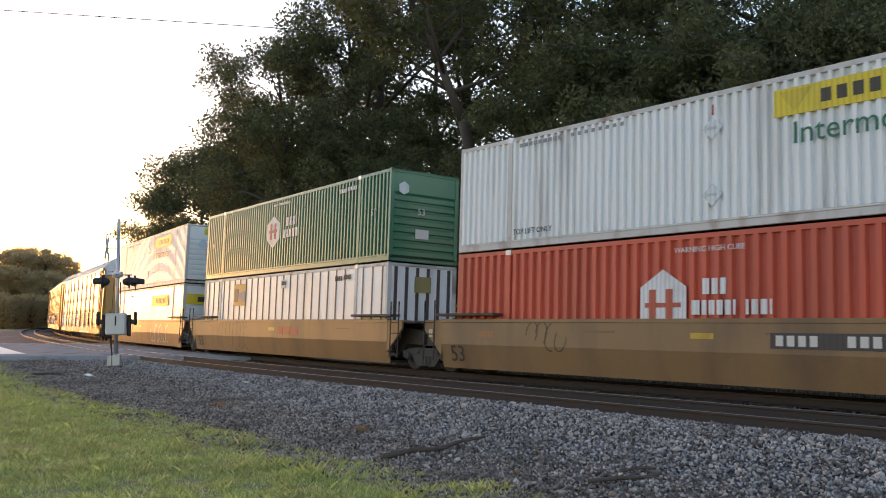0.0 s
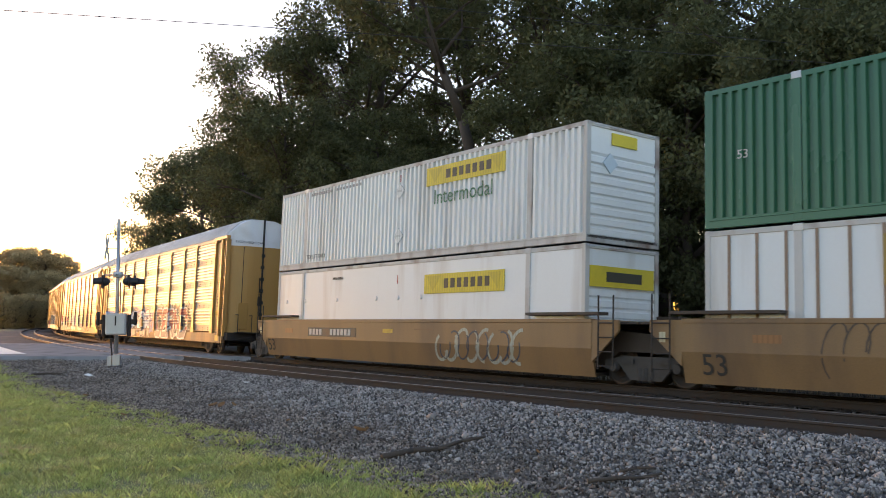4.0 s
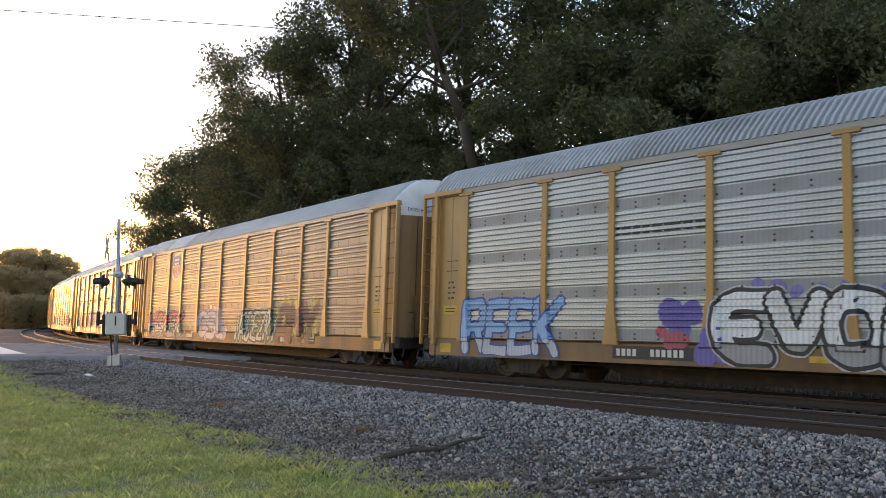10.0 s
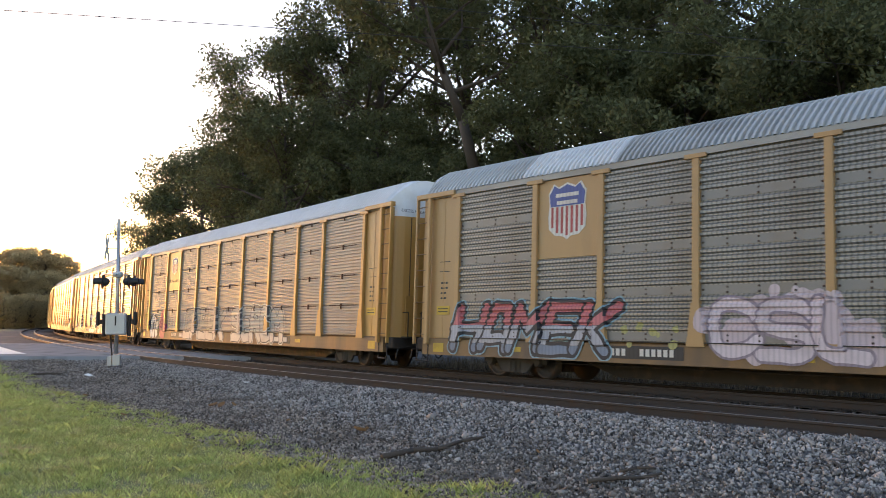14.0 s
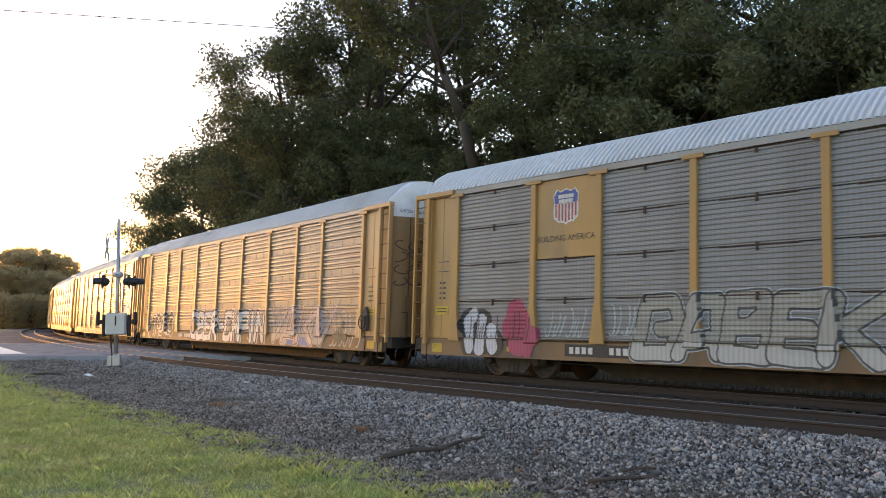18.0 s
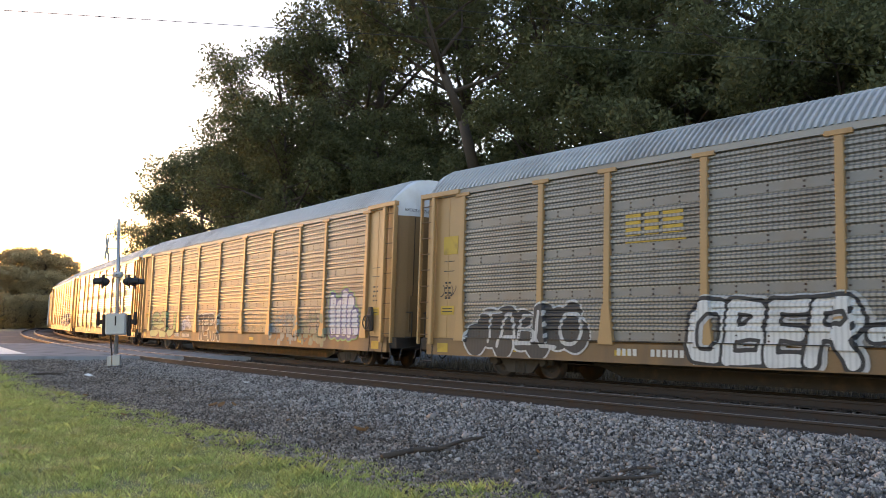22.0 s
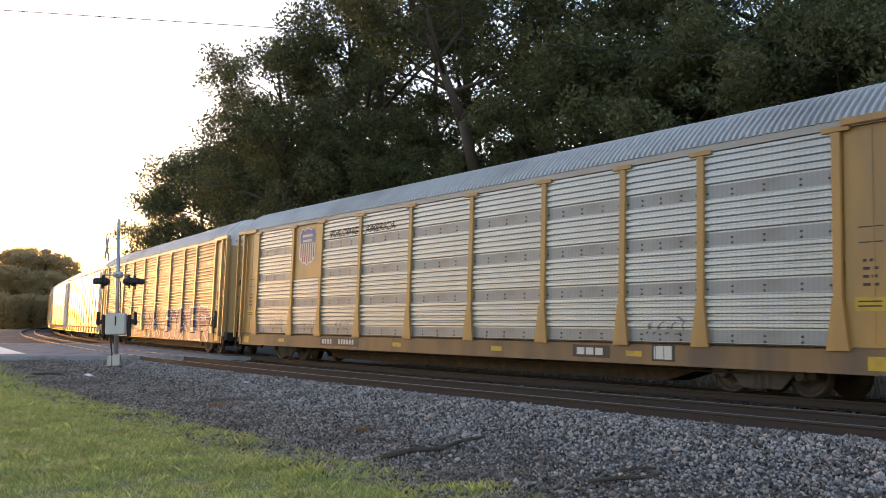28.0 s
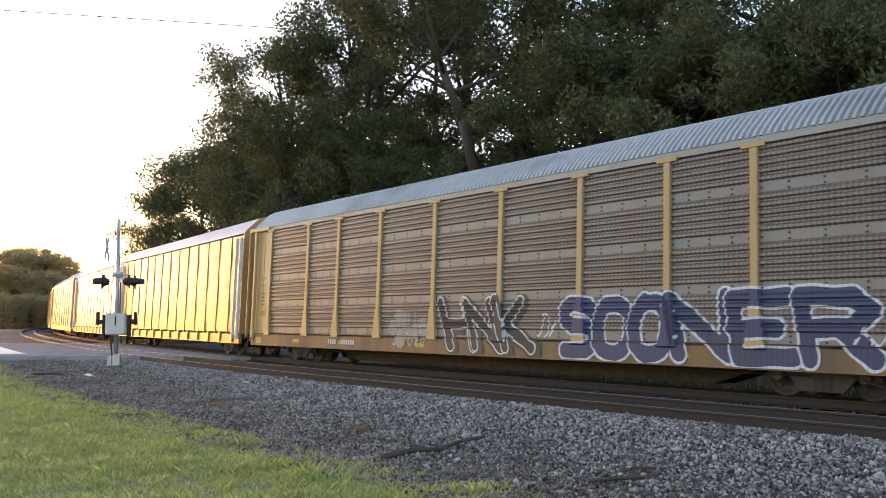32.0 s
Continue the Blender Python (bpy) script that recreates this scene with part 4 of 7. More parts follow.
def autorack(name, label, s, panel_mat, frame_mat, roof_mat, style="grey", patch_bay=None, band_mat=None, end_mat=None):
    """A tall enclosed car carrier: flat car, posts, ribbed side screens, corrugated roof, end doors and ladders."""
    band_mat = band_mat or (P_GBAND if style == "grey" else None)
    root = thing(name, label, "railcar", group="freight train")
    F = frame_mat
    end_mat = end_mat or F
    part("side_sill", Geo().prism([(-1.5, 0.5), (-1.5, 0.92), (-1.46, 0.96), (-1.36, 0.96), (-1.36, 0.5)], "x", -13.3, 13.3).box(-12.6, 12.6, -1.53, -1.5, 0.5, 0.53), M_SILL, root)
    part("far_side_sill", Geo().box(-13.3, 13.3, 1.36, 1.5, 0.5, 0.96), F, root)
    part("deck", Geo().box(-13.3, 13.3, -1.36, 1.36, 0.82, 0.95), M_STEEL_DARK, root)
    part("centre_sill", Geo().prism([(-8.9, 0.82), (-8.7, 0.6), (-7.2, 0.14), (7.2, 0.14), (8.7, 0.6), (8.9, 0.82)], "y", -0.4, 0.4).box(-13.4, 13.4, -0.25, 0.25, 0.55, 0.83), M_STEEL_DARK, root)
    part("brake_rod", Geo().tube((-8.5, -1.15, 0.42), (9.8, -1.15, 0.42), 0.014, None, 6), M_STEEL_DARK, root)
    part("air_tank", Geo().tube((2.2, -0.7, 0.62), (3.4, -0.7, 0.62), 0.17, None, 12), M_STEEL_DARK, root)
    part("far_side", Geo().box(-13.0, 13.0, 1.40, 1.46, 0.96, 4.99), panel_mat, root)
    part("top_rail", Geo().box(-13.3, 13.3, -1.53, -1.44, 4.86, 5.0), M_EAVE, root)
    part("top_rail", Geo().box(-13.3, 13.3, 1.44, 1.53, 4.86, 5.0), roof_mat, root)
    part("roof", shared("rack_roof", roof_mat, roof_geo), roof_mat, root)
    walk_g = Geo().box(-13.2, 13.2, -1.36, 1.36, 2.45, 2.5).box(-13.2, 13.2, -1.36, 1.36, 3.85, 3.9)
    part("inner_decks", walk_g, M_STEEL_DARK, root)
    xs = sorted([-p for p in POSTS] + POSTS)
    # screens, four to a bay, each with a band at its foot
    for k in range(len(xs) - 1):
        w = round(xs[k + 1] - xs[k] - 0.17, 3)
        for j in range(4):
            if patch_bay and patch_bay[0] == k and j in patch_bay[1]:
                continue
            h = 0.945 if style == "slate" else 0.966
            p = part("side_panel", shared(("panel", w, style), panel_mat, lambda: panel_geo(w, h, style)), panel_mat, root, at=(xs[k] + 0.085, PANEL_Y, ZS[j]))
            if style != "slate":
                part("band", shared(("band", w, style), band_mat or panel_mat, lambda: band_geo(w, style)), band_mat or panel_mat, p)
            if style == "slate":
                part("latch", shared(("latch", w), M_BOLT, lambda: latch_geo(w, h)), M_BOLT, p, "dark latch bar across the joint")
            if style != "slate":
                part("bolts", shared(("bolts", w), M_BOLT, lambda: bolt_geo(w)), M_BOLT, p)
                tagged(p.children[-1], "rows of dark bolt heads", kind="stuff")
    if patch_bay:
        k, js = patch_bay
        part("sign_plate", Geo().cbox(xs[k] + 0.09, xs[k + 1] - 0.09, -1.475, -1.44, ZS[min(js)], ZS[max(js) + 1] - 0.01, 0.006), F, root, "plain yellow plate that carries the railway's shield")

    def post_geo():
        g = Geo().cbox(-0.085, 0.085, -1.545, -1.42, 0.95, 4.86, 0.012).cbox(-0.27, 0.27, -1.56, -1.5, 4.8, 4.9, 0.008)
        g.prism([(-0.22, 0.9), (0.22, 0.9), (0.19, 1.05), (0.095, 1.8), (-0.095, 1.8), (-0.19, 1.05)], "y", -1.56, -1.44)
        return g
    for k in range(len(xs) - 1):
        w = round(xs[k + 1] - xs[k] - 0.4, 3)
        part("foot_joint", shared(("foot_joint", w), M_BLACK, lambda: Geo().box(0, w, -1.55, -1.44, 0.966, 0.988)), M_BLACK, root, "dark gap along the foot of the screens", at=(xs[k] + 0.2, 0, 0))
    for x in xs:
        part("post", shared("post", F, post_geo), F, root, at=(x, 0, 0))
    for d in (-1, 1):
        a, b = sorted((d * 11.97, d * 13.02))
        part("end_panel", Geo().cbox(a, b, -1.46, -1.40, 0.96, 4.86, 0.01).box(d * 12.5 - 0.012, d * 12.5 + 0.012, -1.468, -1.455, 1.0, 4.8), F, root)
        part("far_end_panel", Geo().box(a, b, 1.40, 1.46, 0.96, 4.86), F, root)
        a, b = sorted((d * 12.0, d * 13.66))
        part("door_track", Geo().cbox(a, b, -1.6, -1.44, 4.88, 5.02, 0.015), F, root)
        part("door_track", Geo().cbox(a, b, 1.44, 1.6, 4.88, 5.02, 0.015), F, root)
        part("end_post", Geo().cbox(*sorted((d * 13.0, d * 13.45)), -1.44, -1.34, 0.96, 4.88, 0.01), F, root)
        lad = part("ladder", Geo().cbox(d * 13.06 - 0.07, d * 13.06 + 0.07, -1.62, -1.5, 0.78, 4.88, 0.02).cbox(d * 13.62 - 0.03, d * 13.62 + 0.03, -1.6, -1.5, 0.78, 4.9, 0.01), F, root)
        for k in range(9):
            part("rung", shared("rung", M_SILL, lambda: Geo().tube((-0.27, 0, 0), (0.27, 0, 0), 0.016, None, 6)), M_SILL, lad, at=(d * 13.34, -1.56, 1.05 + k * 0.45))
        far = part("far_ladder", Geo().cbox(d * 13.62 - 0.035, d * 13.62 + 0.035, 1.48, 1.62, 0.78, 4.9, 0.012).cbox(d * 13.06 - 0.05, d * 13.06 + 0.05, 1.5, 1.62, 0.78, 4.88, 0.012), F, root)
        for k in range(9):
            part("rung", shared("rung", M_SILL, lambda: Geo().tube((-0.27, 0, 0), (0.27, 0, 0), 0.016, None, 6)), M_SILL, far, at=(d * 13.34, 1.56, 1.05 + k * 0.45))
        # curved end door in plan, white above
        def end_rows(z_of, n=15):
            rows = []
            for k in range(n):
                y = -1.42 + 2.84 * k / (n - 1)
                x = d * (13.66 - 0.34 * abs(y / 1.42) ** 3)
                rows.append((x, y))
            return rows
        pts = end_rows(None)
        door = Geo().sheet([[(x, y, 0.95) for x, y in pts], [(x, y, 4.62) for x, y in pts]])
        part("end_door", door, end_mat, root)
        for yy in (-0.82, 0.82):
            xx = d * (13.668 - 0.34 * abs(yy / 1.42) ** 3)
            part("door_fold", Geo().box(*sorted((xx, xx - d * 0.02)), yy - 0.012, yy + 0.012, 1.0, 4.58), M_BOLT, root)
        for k in range(7):
            zz = 1.25 + k * 0.5
            part("gasket_clip", shared(("gasket_clip", d), M_BLACK, lambda: Geo().cbox(*sorted((d * 13.66, d * 13.74)), -0.075, 0.075, -0.07, 0.07, 0.01)), M_BLACK, root, at=(0, 0.01 * (-1) ** k, zz))
        part("door_panel", Geo().cbox(*sorted((d * 13.64, d * 13.68)), -0.98, -0.55, 1.1, 2.2, 0.008), end_mat, root)
        cap = Geo()
        tops = [np.interp(y, [p[0] for p in ROOF_SEC], [p[1] for p in ROOF_SEC]) for _, y in pts]
        cap.sheet([[(x, y, 4.62) for x, y in pts], [(x - d * 0.02 * (t > 5.5), y, t) for (x, y), t in zip(pts, tops)]])
        ring = [[(d * 13.28, y, z + 0.03) for y, z in ROOF_SEC], [(d * (13.66 - 0.34 * min(1, abs(y / 1.42)) ** 3), y * 0.97, z - 0.02) for y, z in ROOF_SEC]]
        cap.sheet(ring)
        part("roof_end", cap, M_WHITE_END, root, "white painted roof end")
        part("door_seam", Geo().box(*sorted((d * 13.655, d * 13.70)), -0.035, 0.035, 0.75, 5.8), M_BLACK, root)
        part("lock_rod", Geo().tube((d * 13.72, -0.11, 0.9), (d * 13.72, -0.11, 3.3), 0.02, None, 6).cbox(*sorted((d * 13.69, d * 13.76)), -0.16, -0.06, 2.1, 2.5, 0.01), M_STEEL_DARK, root)
        part("cut_lever", Geo().tube((d * 13.95, -1.35, 0.62), (d * 13.95, -0.2, 0.84), 0.018, None, 6).tube((d * 13.95, -1.35, 0.62), (d * 13.95, -1.42, 0.36), 0.018, None, 6), M_STEEL_DARK, root)
        part("platform", Geo().cbox(*sorted((d * 13.68, d * 14.0)), -1.1, 0.9, 0.93, 0.98, 0.008), M_STEEL_DARK, root, "dark grating step across the car's end")
        for yy in (-1.05, -0.45):
            part("grab_iron", Geo().tube((d * 13.97, yy, 0.95), (d * 13.97, yy, 1.7), 0.017, None, 6).tube((d * 13.97, yy, 1.7), (d * 13.66, yy, 1.7), 0.017, None, 6), M_STEEL_DARK, root)
        step = Geo().tube((d * 13.05, -1.5, 0.8), (d * 13.05, -1.5, 0.32), 0.018, None, 6).tube((d * 13.55, -1.5, 0.8), (d * 13.55, -1.5, 0.32), 0.018, None, 6).tube((d * 13.05, -1.5, 0.32), (d * 13.55, -1.5, 0.32), 0.02, None, 6)
        part("step", step, M_STEEL_DARK, root)
        part("end_sill", Geo().cbox(*sorted((d * 13.2, d * 13.7)), -1.4, 1.4, 0.62, 0.94, 0.02), M_STEEL_DARK, root)
        part("corner_stencil", Geo().box(d * 12.6 - 0.22, d * 12.6 + 0.22, -1.506, -1.5, 0.58, 0.82), M_SAFETY, root, "bright yellow painted mark on the sill")
        coupler(root, d * 13.6)
        truck(root, d * 10.03)
    RIDERS.append((root, s, 10.06))
    return root


# ---------------------------------------------------------------- double-stack well cars
def well_car(label, s, front_truck):
    root = thing("well_car", label, "railcar", group="freight train")
    side = [(-1.5, 1.47), (-1.5, 0.80), (-1.355, 0.16), (-1.31, 0.16), (-1.44, 0.80), (-1.44, 1.47)]
    for sg in (-1, 1):
        sec = side if sg < 0 else [(-y, z) for y, z in side]
        part("side_sheet", Geo().prism(sec, "x", -8.5, 8.5), M_WELL, root)
        y = -1.515 if sg < 0 else 1.515
        part("top_chord", Geo().cbox(-8.5, 8.5, min(y, y - sg * 0.13), max(y, y - sg * 0.13), 1.38, 1.475, 0.01), M_WELL, root)
        for d in (-1, 1):
            a, b = sorted((d * 6.3, d * 8.75))
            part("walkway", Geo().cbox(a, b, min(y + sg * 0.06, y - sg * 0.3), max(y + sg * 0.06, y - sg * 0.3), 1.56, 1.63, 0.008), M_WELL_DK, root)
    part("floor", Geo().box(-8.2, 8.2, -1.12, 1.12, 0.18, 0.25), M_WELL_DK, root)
    for d in (-1, 1):
        e = Geo().prism([(d * 8.2, 1.3), (d * 9.75, 1.15), (d * 9.75, 0.75), (d * 8.9, 0.75), (d * 8.2, 0.3)], "y", -1.0, 1.0)
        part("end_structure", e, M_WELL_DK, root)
        part("bulkhead", Geo().cbox(*sorted((d * 8.3, d * 8.5)), -1.42, 1.42, 0.9, 1.47, 0.02).prism([(d * 8.5, 1.45), (d * 9.3, 1.45), (d * 9.3, 1.2), (d * 8.5, 0.5)], "y", -1.49, -1.43)
             .prism([(d * 8.5, 1.45), (d * 9.3, 1.45), (d * 9.3, 1.2), (d * 8.5, 0.5)], "y", 1.43, 1.49), M_WELL, root)
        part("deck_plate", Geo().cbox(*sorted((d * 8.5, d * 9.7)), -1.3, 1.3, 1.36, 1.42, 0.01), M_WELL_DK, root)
        lad = part("ladder", Geo().tube((d * 8.75, -1.55, 0.35), (d * 8.75, -1.55, 2.0), 0.02, None, 6).tube((d * 9.2, -1.55, 0.35), (d * 9.2, -1.55, 2.0), 0.02, None, 6), M_STEEL_DARK, root)
        for k in range(4):
            part("rung", shared("well_rung", M_STEEL_DARK, lambda: Geo().tube((-0.22, 0, 0), (0.22, 0, 0), 0.016, None, 6)), M_STEEL_DARK, lad, at=(d * 8.975, -1.55, 0.42 + 0.32 * k))
    if front_truck:
        truck(root, 9.75)
    truck(root, -9.72)
    RIDERS.append((root, s, 9.0))
    return root


def container(name, label, s, z, mat, style, frame_mat=None, pitch=0.225):
    """A 53-foot container: corner posts, inner lifting posts, rails, side sheets of the given style, end doors."""
    root = thing(name, label, "shipping container", group="freight train")
    X, W, H = 8.077, 1.295, 2.896
    fm = frame_mat or mat
    body = Geo()

    def wall(y, sg):
        rows_b, rows_t = [], []
        pts = []
        if style == "corrugated":
            x = -X + 0.1
            while x < X - 0.12:
                for u, w in ((0, 1), (0.38, 1), (0.48, 0), (0.90, 0)):
                    pts.append((min(x + u * pitch, X - 0.1), y - sg * 0.075 * (1 - w)))
                x += pitch
            pts.append((X - 0.1, y))
        else:
            pts = [(-X + 0.1, y - sg * 0.02), (X - 0.1, y - sg * 0.02)]
        return Geo().sheet([[(a, b, 0.2) for a, b in pts], [(a, b, H - 0.1) for a, b in pts]])
    for sg in (-1, 1):
        y = sg * W
        part("side_wall", wall(y, sg), mat, root)
        part("top_rail", Geo().cbox(-X, X, min(y, y - sg * 0.08), max(y, y - sg * 0.08), H - 0.11, H, 0.008), fm, root)
        part("bottom_rail", Geo().cbox(-X, X, min(y, y - sg * 0.1), max(y, y - sg * 0.1), 0.0, 0.16, 0.01).box(-X + .1, X - .1, min(y, y - sg * .05), max(y, y - sg * .05), 0.16, 0.21), fm, root)
        part("rail_lip", Geo().cbox(-X + 0.1, X - 0.1, min(y + sg * 0.012, y - sg * 0.02), max(y + sg * 0.012, y - sg * 0.02), 0.155, 0.185, 0.004), fm, root)
        for x in (-X + 0.06, X - 0.06):
            part("corner_post", Geo().cbox(x - 0.06, x + 0.06, min(y + sg * 0.003, y - sg * 0.14), max(y + sg * 0.003, y - sg * 0.14), 0, H + 0.01, 0.01), fm, root)
        for x in (-6.06, 6.06):
            part("lifting_post", Geo().cbox(x - 0.085, x + 0.085, min(y + sg * 0.006, y - sg * 0.1), max(y + sg * 0.006, y - sg * 0.1), 0.0, H, 0.01), fm, root)
            part("casting", Geo().cbox(x - 0.1, x + 0.1, min(y + sg * 0.01, y - sg * 0.12), max(y + sg * 0.01, y - sg * 0.12), H - 0.13, H + 0.02, 0.01), M_GALV if style != "plain" else fm, root)
        if style == "ribbed":
            k = 0
            x = -X + 0.55
            while x < X - 0.3:
                if abs(abs(x) - 6.06) > 0.2:
                    part("rib", shared(("rib", sg), RIB_MAT, lambda: Geo().cbox(-0.03, 0.03, min(0, -sg * 0.03), max(0, -sg * 0.03), 0.2, H - 0.1, 0.006)), RIB_MAT, root, at=(x, y + sg * 0.004, 0))
                x += 0.61
    part("roof", Geo().box(-X, X, -W + 0.05, W - 0.05, H - 0.05, H - 0.01), mat, root)
    part("floor", Geo().box(-X, X, -W + 0.05, W - 0.05, 0.1, 0.16), M_STEEL_DARK, root)
    for d in (-1, 1):
        e = Geo()
        if style == "ribbed":
            e.box(*sorted((d * (X - 0.03), d * (X - 0.06))), -W + 0.1, W - 0.1, 0.15, H - 0.1)
        else:
            rows = []
            for k in range(8):
                for u, w in ((0, 0), (0.15, 1), (0.7, 1), (0.85, 0)):
                    z_ = 0.15 + (H - 0.9) * (k + u) / 8
                    rows.append([(d * (X - 0.07 + 0.045 * w), yy, z_) for yy in (-W + 0.12, W - 0.12)])
            rows.append([(d * (X - 0.03), yy, H - 0.72) for yy in (-W + 0.12, W - 0.12)])
            rows.append([(d * (X - 0.03), yy, H - 0.08) for yy in (-W + 0.12, W - 0.12)])
            e.sheet(rows)
        part("end_wall", e, mat, root)
        part("end_header", Geo().cbox(*sorted((d * (X - 0.1), d * X)), -W + 0.1, W - 0.1, H - 0.1, H, 0.008), fm, root)
        part("end_sill", Geo().cbox(*sorted((d * (X - 0.1), d * X)), -W + 0.1, W - 0.1, 0, 0.16, 0.008), fm, root)
        if style == "ribbed":
            for k in range(6):
                part("rib", Geo().box(*sorted((d * (X - 0.03), d * (X + 0.005))), -1.0 + k * 0.4 - 0.05, -1.0 + k * 0.4 + 0.05, 0.18, H - 0.12), RIB_DK, root)
    RIDERS.append((root, s, 9.0, z))
    return root


RIB_MAT = material("dull_brown_rib_paint", (0.30, 0.21, 0.15), 0.6, 0, 0.2, 3, 30, 0.1, RUST, 0.3)
RIB_DK = material("dark_brown_panel_paint", (0.075, 0.06, 0.06), 0.5, 0, 0.2, 3, 30, 0.1)
M_GREEN = material("green_container_paint", (0.045, 0.165, 0.095), 0.24, 0, 0.12, 0.8, 30, 0.05, (0.05, 0.09, 0.06), 0.3, (1, 1, 0.3))
M_RED = material("orange_red_container_paint", (0.60, 0.105, 0.055), 0.5, 0, 0.12, 0.8, 30, 0.05, (0.30, 0.07, 0.045), 0.4, (1, 1, 0.3))
M_CWHITE = material("pale_grey_container_paint", (0.82, 0.84, 0.84), 0.4, 0, 0.08, 1.4, 30, 0.05, (0.36, 0.31, 0.26), 0.6, (1, 1, 0.15), threshold=0.54)
M_CSMOOTH = material("smooth_white_container_sheet", (0.78, 0.81, 0.83), 0.35, 0, 0.05, 1.6, 20, 0.03, (0.40, 0.33, 0.27), 0.6, (1, 1, 0.12), threshold=0.54)
P_SILVER = material("bright_galvanised_screen", (0.445, 0.475, 0.50), 0.36, 0.45, 0.16, 1.0, 45, 0.05, (0.36, 0.35, 0.33), 0.45, (1, 1, 0.25), stripes=0.22)
P_BAND = material("dull_grey_band_plate", (0.27, 0.285, 0.30), 0.45, 0.25, 0.14, 1.5, 30, 0.05, (0.17, 0.155, 0.14), 0.5, stripes=0.15)
P_GREY = material("dull_galvanised_screen", (0.285, 0.275, 0.262), 0.36, 0.35, 0.18, 1.0, 45, 0.05, (0.15, 0.115, 0.085), 0.5, (1, 1, 0.25), stripes=0.75)
P_GBAND = material("dull_grey_screen_band", (0.235, 0.226, 0.216), 0.45, 0.25, 0.14, 1.2, 40, 0.05, (0.20, 0.15, 0.11), 0.5, (1, 1, 0.3))
P_DARK = material("slate_grey_painted_screen", (0.265, 0.266, 0.27), 0.42, 0.2, 0.14, 1.0, 45, 0.05, (0.15, 0.13, 0.115), 0.45, (1, 1, 0.25), stripes=0.15)
P_RUST = material("rust_stained_screen", (0.225, 0.195, 0.175), 0.42, 0.3, 0.2, 0.8, 45, 0.05, (0.15, 0.085, 0.055), 0.55, (1, 1, 0.25), threshold=0.5, stripes=0.75)

WELL_LABEL = "faded tan double-stack well car loaded with two containers"
k_s, g_s, j_s = 18.33 - 8.077, -1.29 - 8.077, -20.65 - 8.077
wells = [well_car(WELL_LABEL, s_, n_ == 0) for n_, s_ in enumerate((k_s, g_s, j_s))]
LOW, HIGH = 0.36, 3.31
M_CFRAME = material("rust_stained_frame_paint", (0.56, 0.55, 0.53), 0.55, 0, 0.15, 2.2, 30, 0.08, (0.20, 0.09, 0.05), 0.8, (1, 1, 0.5), threshold=0.5)
c_red = container("shipping_container", "orange-red corrugated container with a white house-shaped mark", k_s, LOW, M_RED, "corrugated", None, 0.30)
c_jb1 = container("shipping_container", "pale grey corrugated container with a yellow banner", k_s, HIGH, M_CWHITE, "corrugated", M_CFRAME)
c_emp = container("shipping_container", "white container with dark upright ribs", g_s, LOW, M_CSMOOTH, "ribbed", M_CFRAME)
c_green = container("shipping_container", "dark green corrugated container with a white hexagon mark", g_s, HIGH, M_GREEN, "corrugated")
c_jb2 = container("shipping_container", "smooth white container with a yellow banner", j_s, LOW, M_CSMOOTH, "plain", M_CFRAME)
c_jb3 = container("shipping_container", "pale grey corrugated container stacked on a white one", j_s, HIGH, M_CWHITE, "corrugated", M_CFRAME)

RACK0, RACK = -40.52, 28.497


def rack_s(n):
    return RACK0 - (n - 0.5) * RACK


cars = {}
M_ROOF_WHITE = material("white_painted_roof_sheet", (0.66, 0.67, 0.68), 0.45, 0.05, 0.08, 0.8, 25, 0.05, (0.40, 0.38, 0.35), 0.3, (0.6, 1, 1))
M_GOLD = material("golden_tan_paint", (0.30, 0.175, 0.072), 0.32, 0.0, 0.10, 0.6, 30, 0.05, (0.30, 0.18, 0.08), 0.3, (1, 1, 0.3))
cars[1] = autorack("car_carrier", "yellow-framed car carrier with bright silver ribbed sides and graffiti", rack_s(1), P_SILVER, M_YELLOW, M_ROOF, "silver", band_mat=P_BAND)
cars[2] = autorack("car_carrier", "tan-framed car carrier with dull grey sides and coloured graffiti", rack_s(2), P_GREY, M_TAN, M_ROOF, "grey", (1, (2, 3)), end_mat=M_END)
cars[3] = autorack("car_carrier", "yellow-framed car carrier with slate grey sides and a white roof", rack_s(3), P_DARK, M_YELLOW, M_ROOF_WHITE, "slate", (1, (2, 3)))
cars[4] = autorack("car_carrier", "tan-framed car carrier with dull galvanised sides and white graffiti", rack_s(4), P_GREY, M_TAN, M_ROOF, "grey", end_mat=M_END)
cars[5] = autorack("car_carrier", "tan-framed car carrier with weathered grey sides and green graffiti", rack_s(5), P_GREY, M_TAN, M_ROOF, "grey", end_mat=M_END)
cars[6] = autorack("car_carrier", "clean yellow car carrier with bright silver sides and a shield plate", rack_s(6), P_SILVER, M_YELLOW, M_ROOF, "silver", (1, (2, 3)), P_BAND)
cars[7] = autorack("car_carrier", "tan-framed car carrier with brown rust-stained sides and blue graffiti", rack_s(7), P_RUST, M_PALE, M_ROOF, "grey")


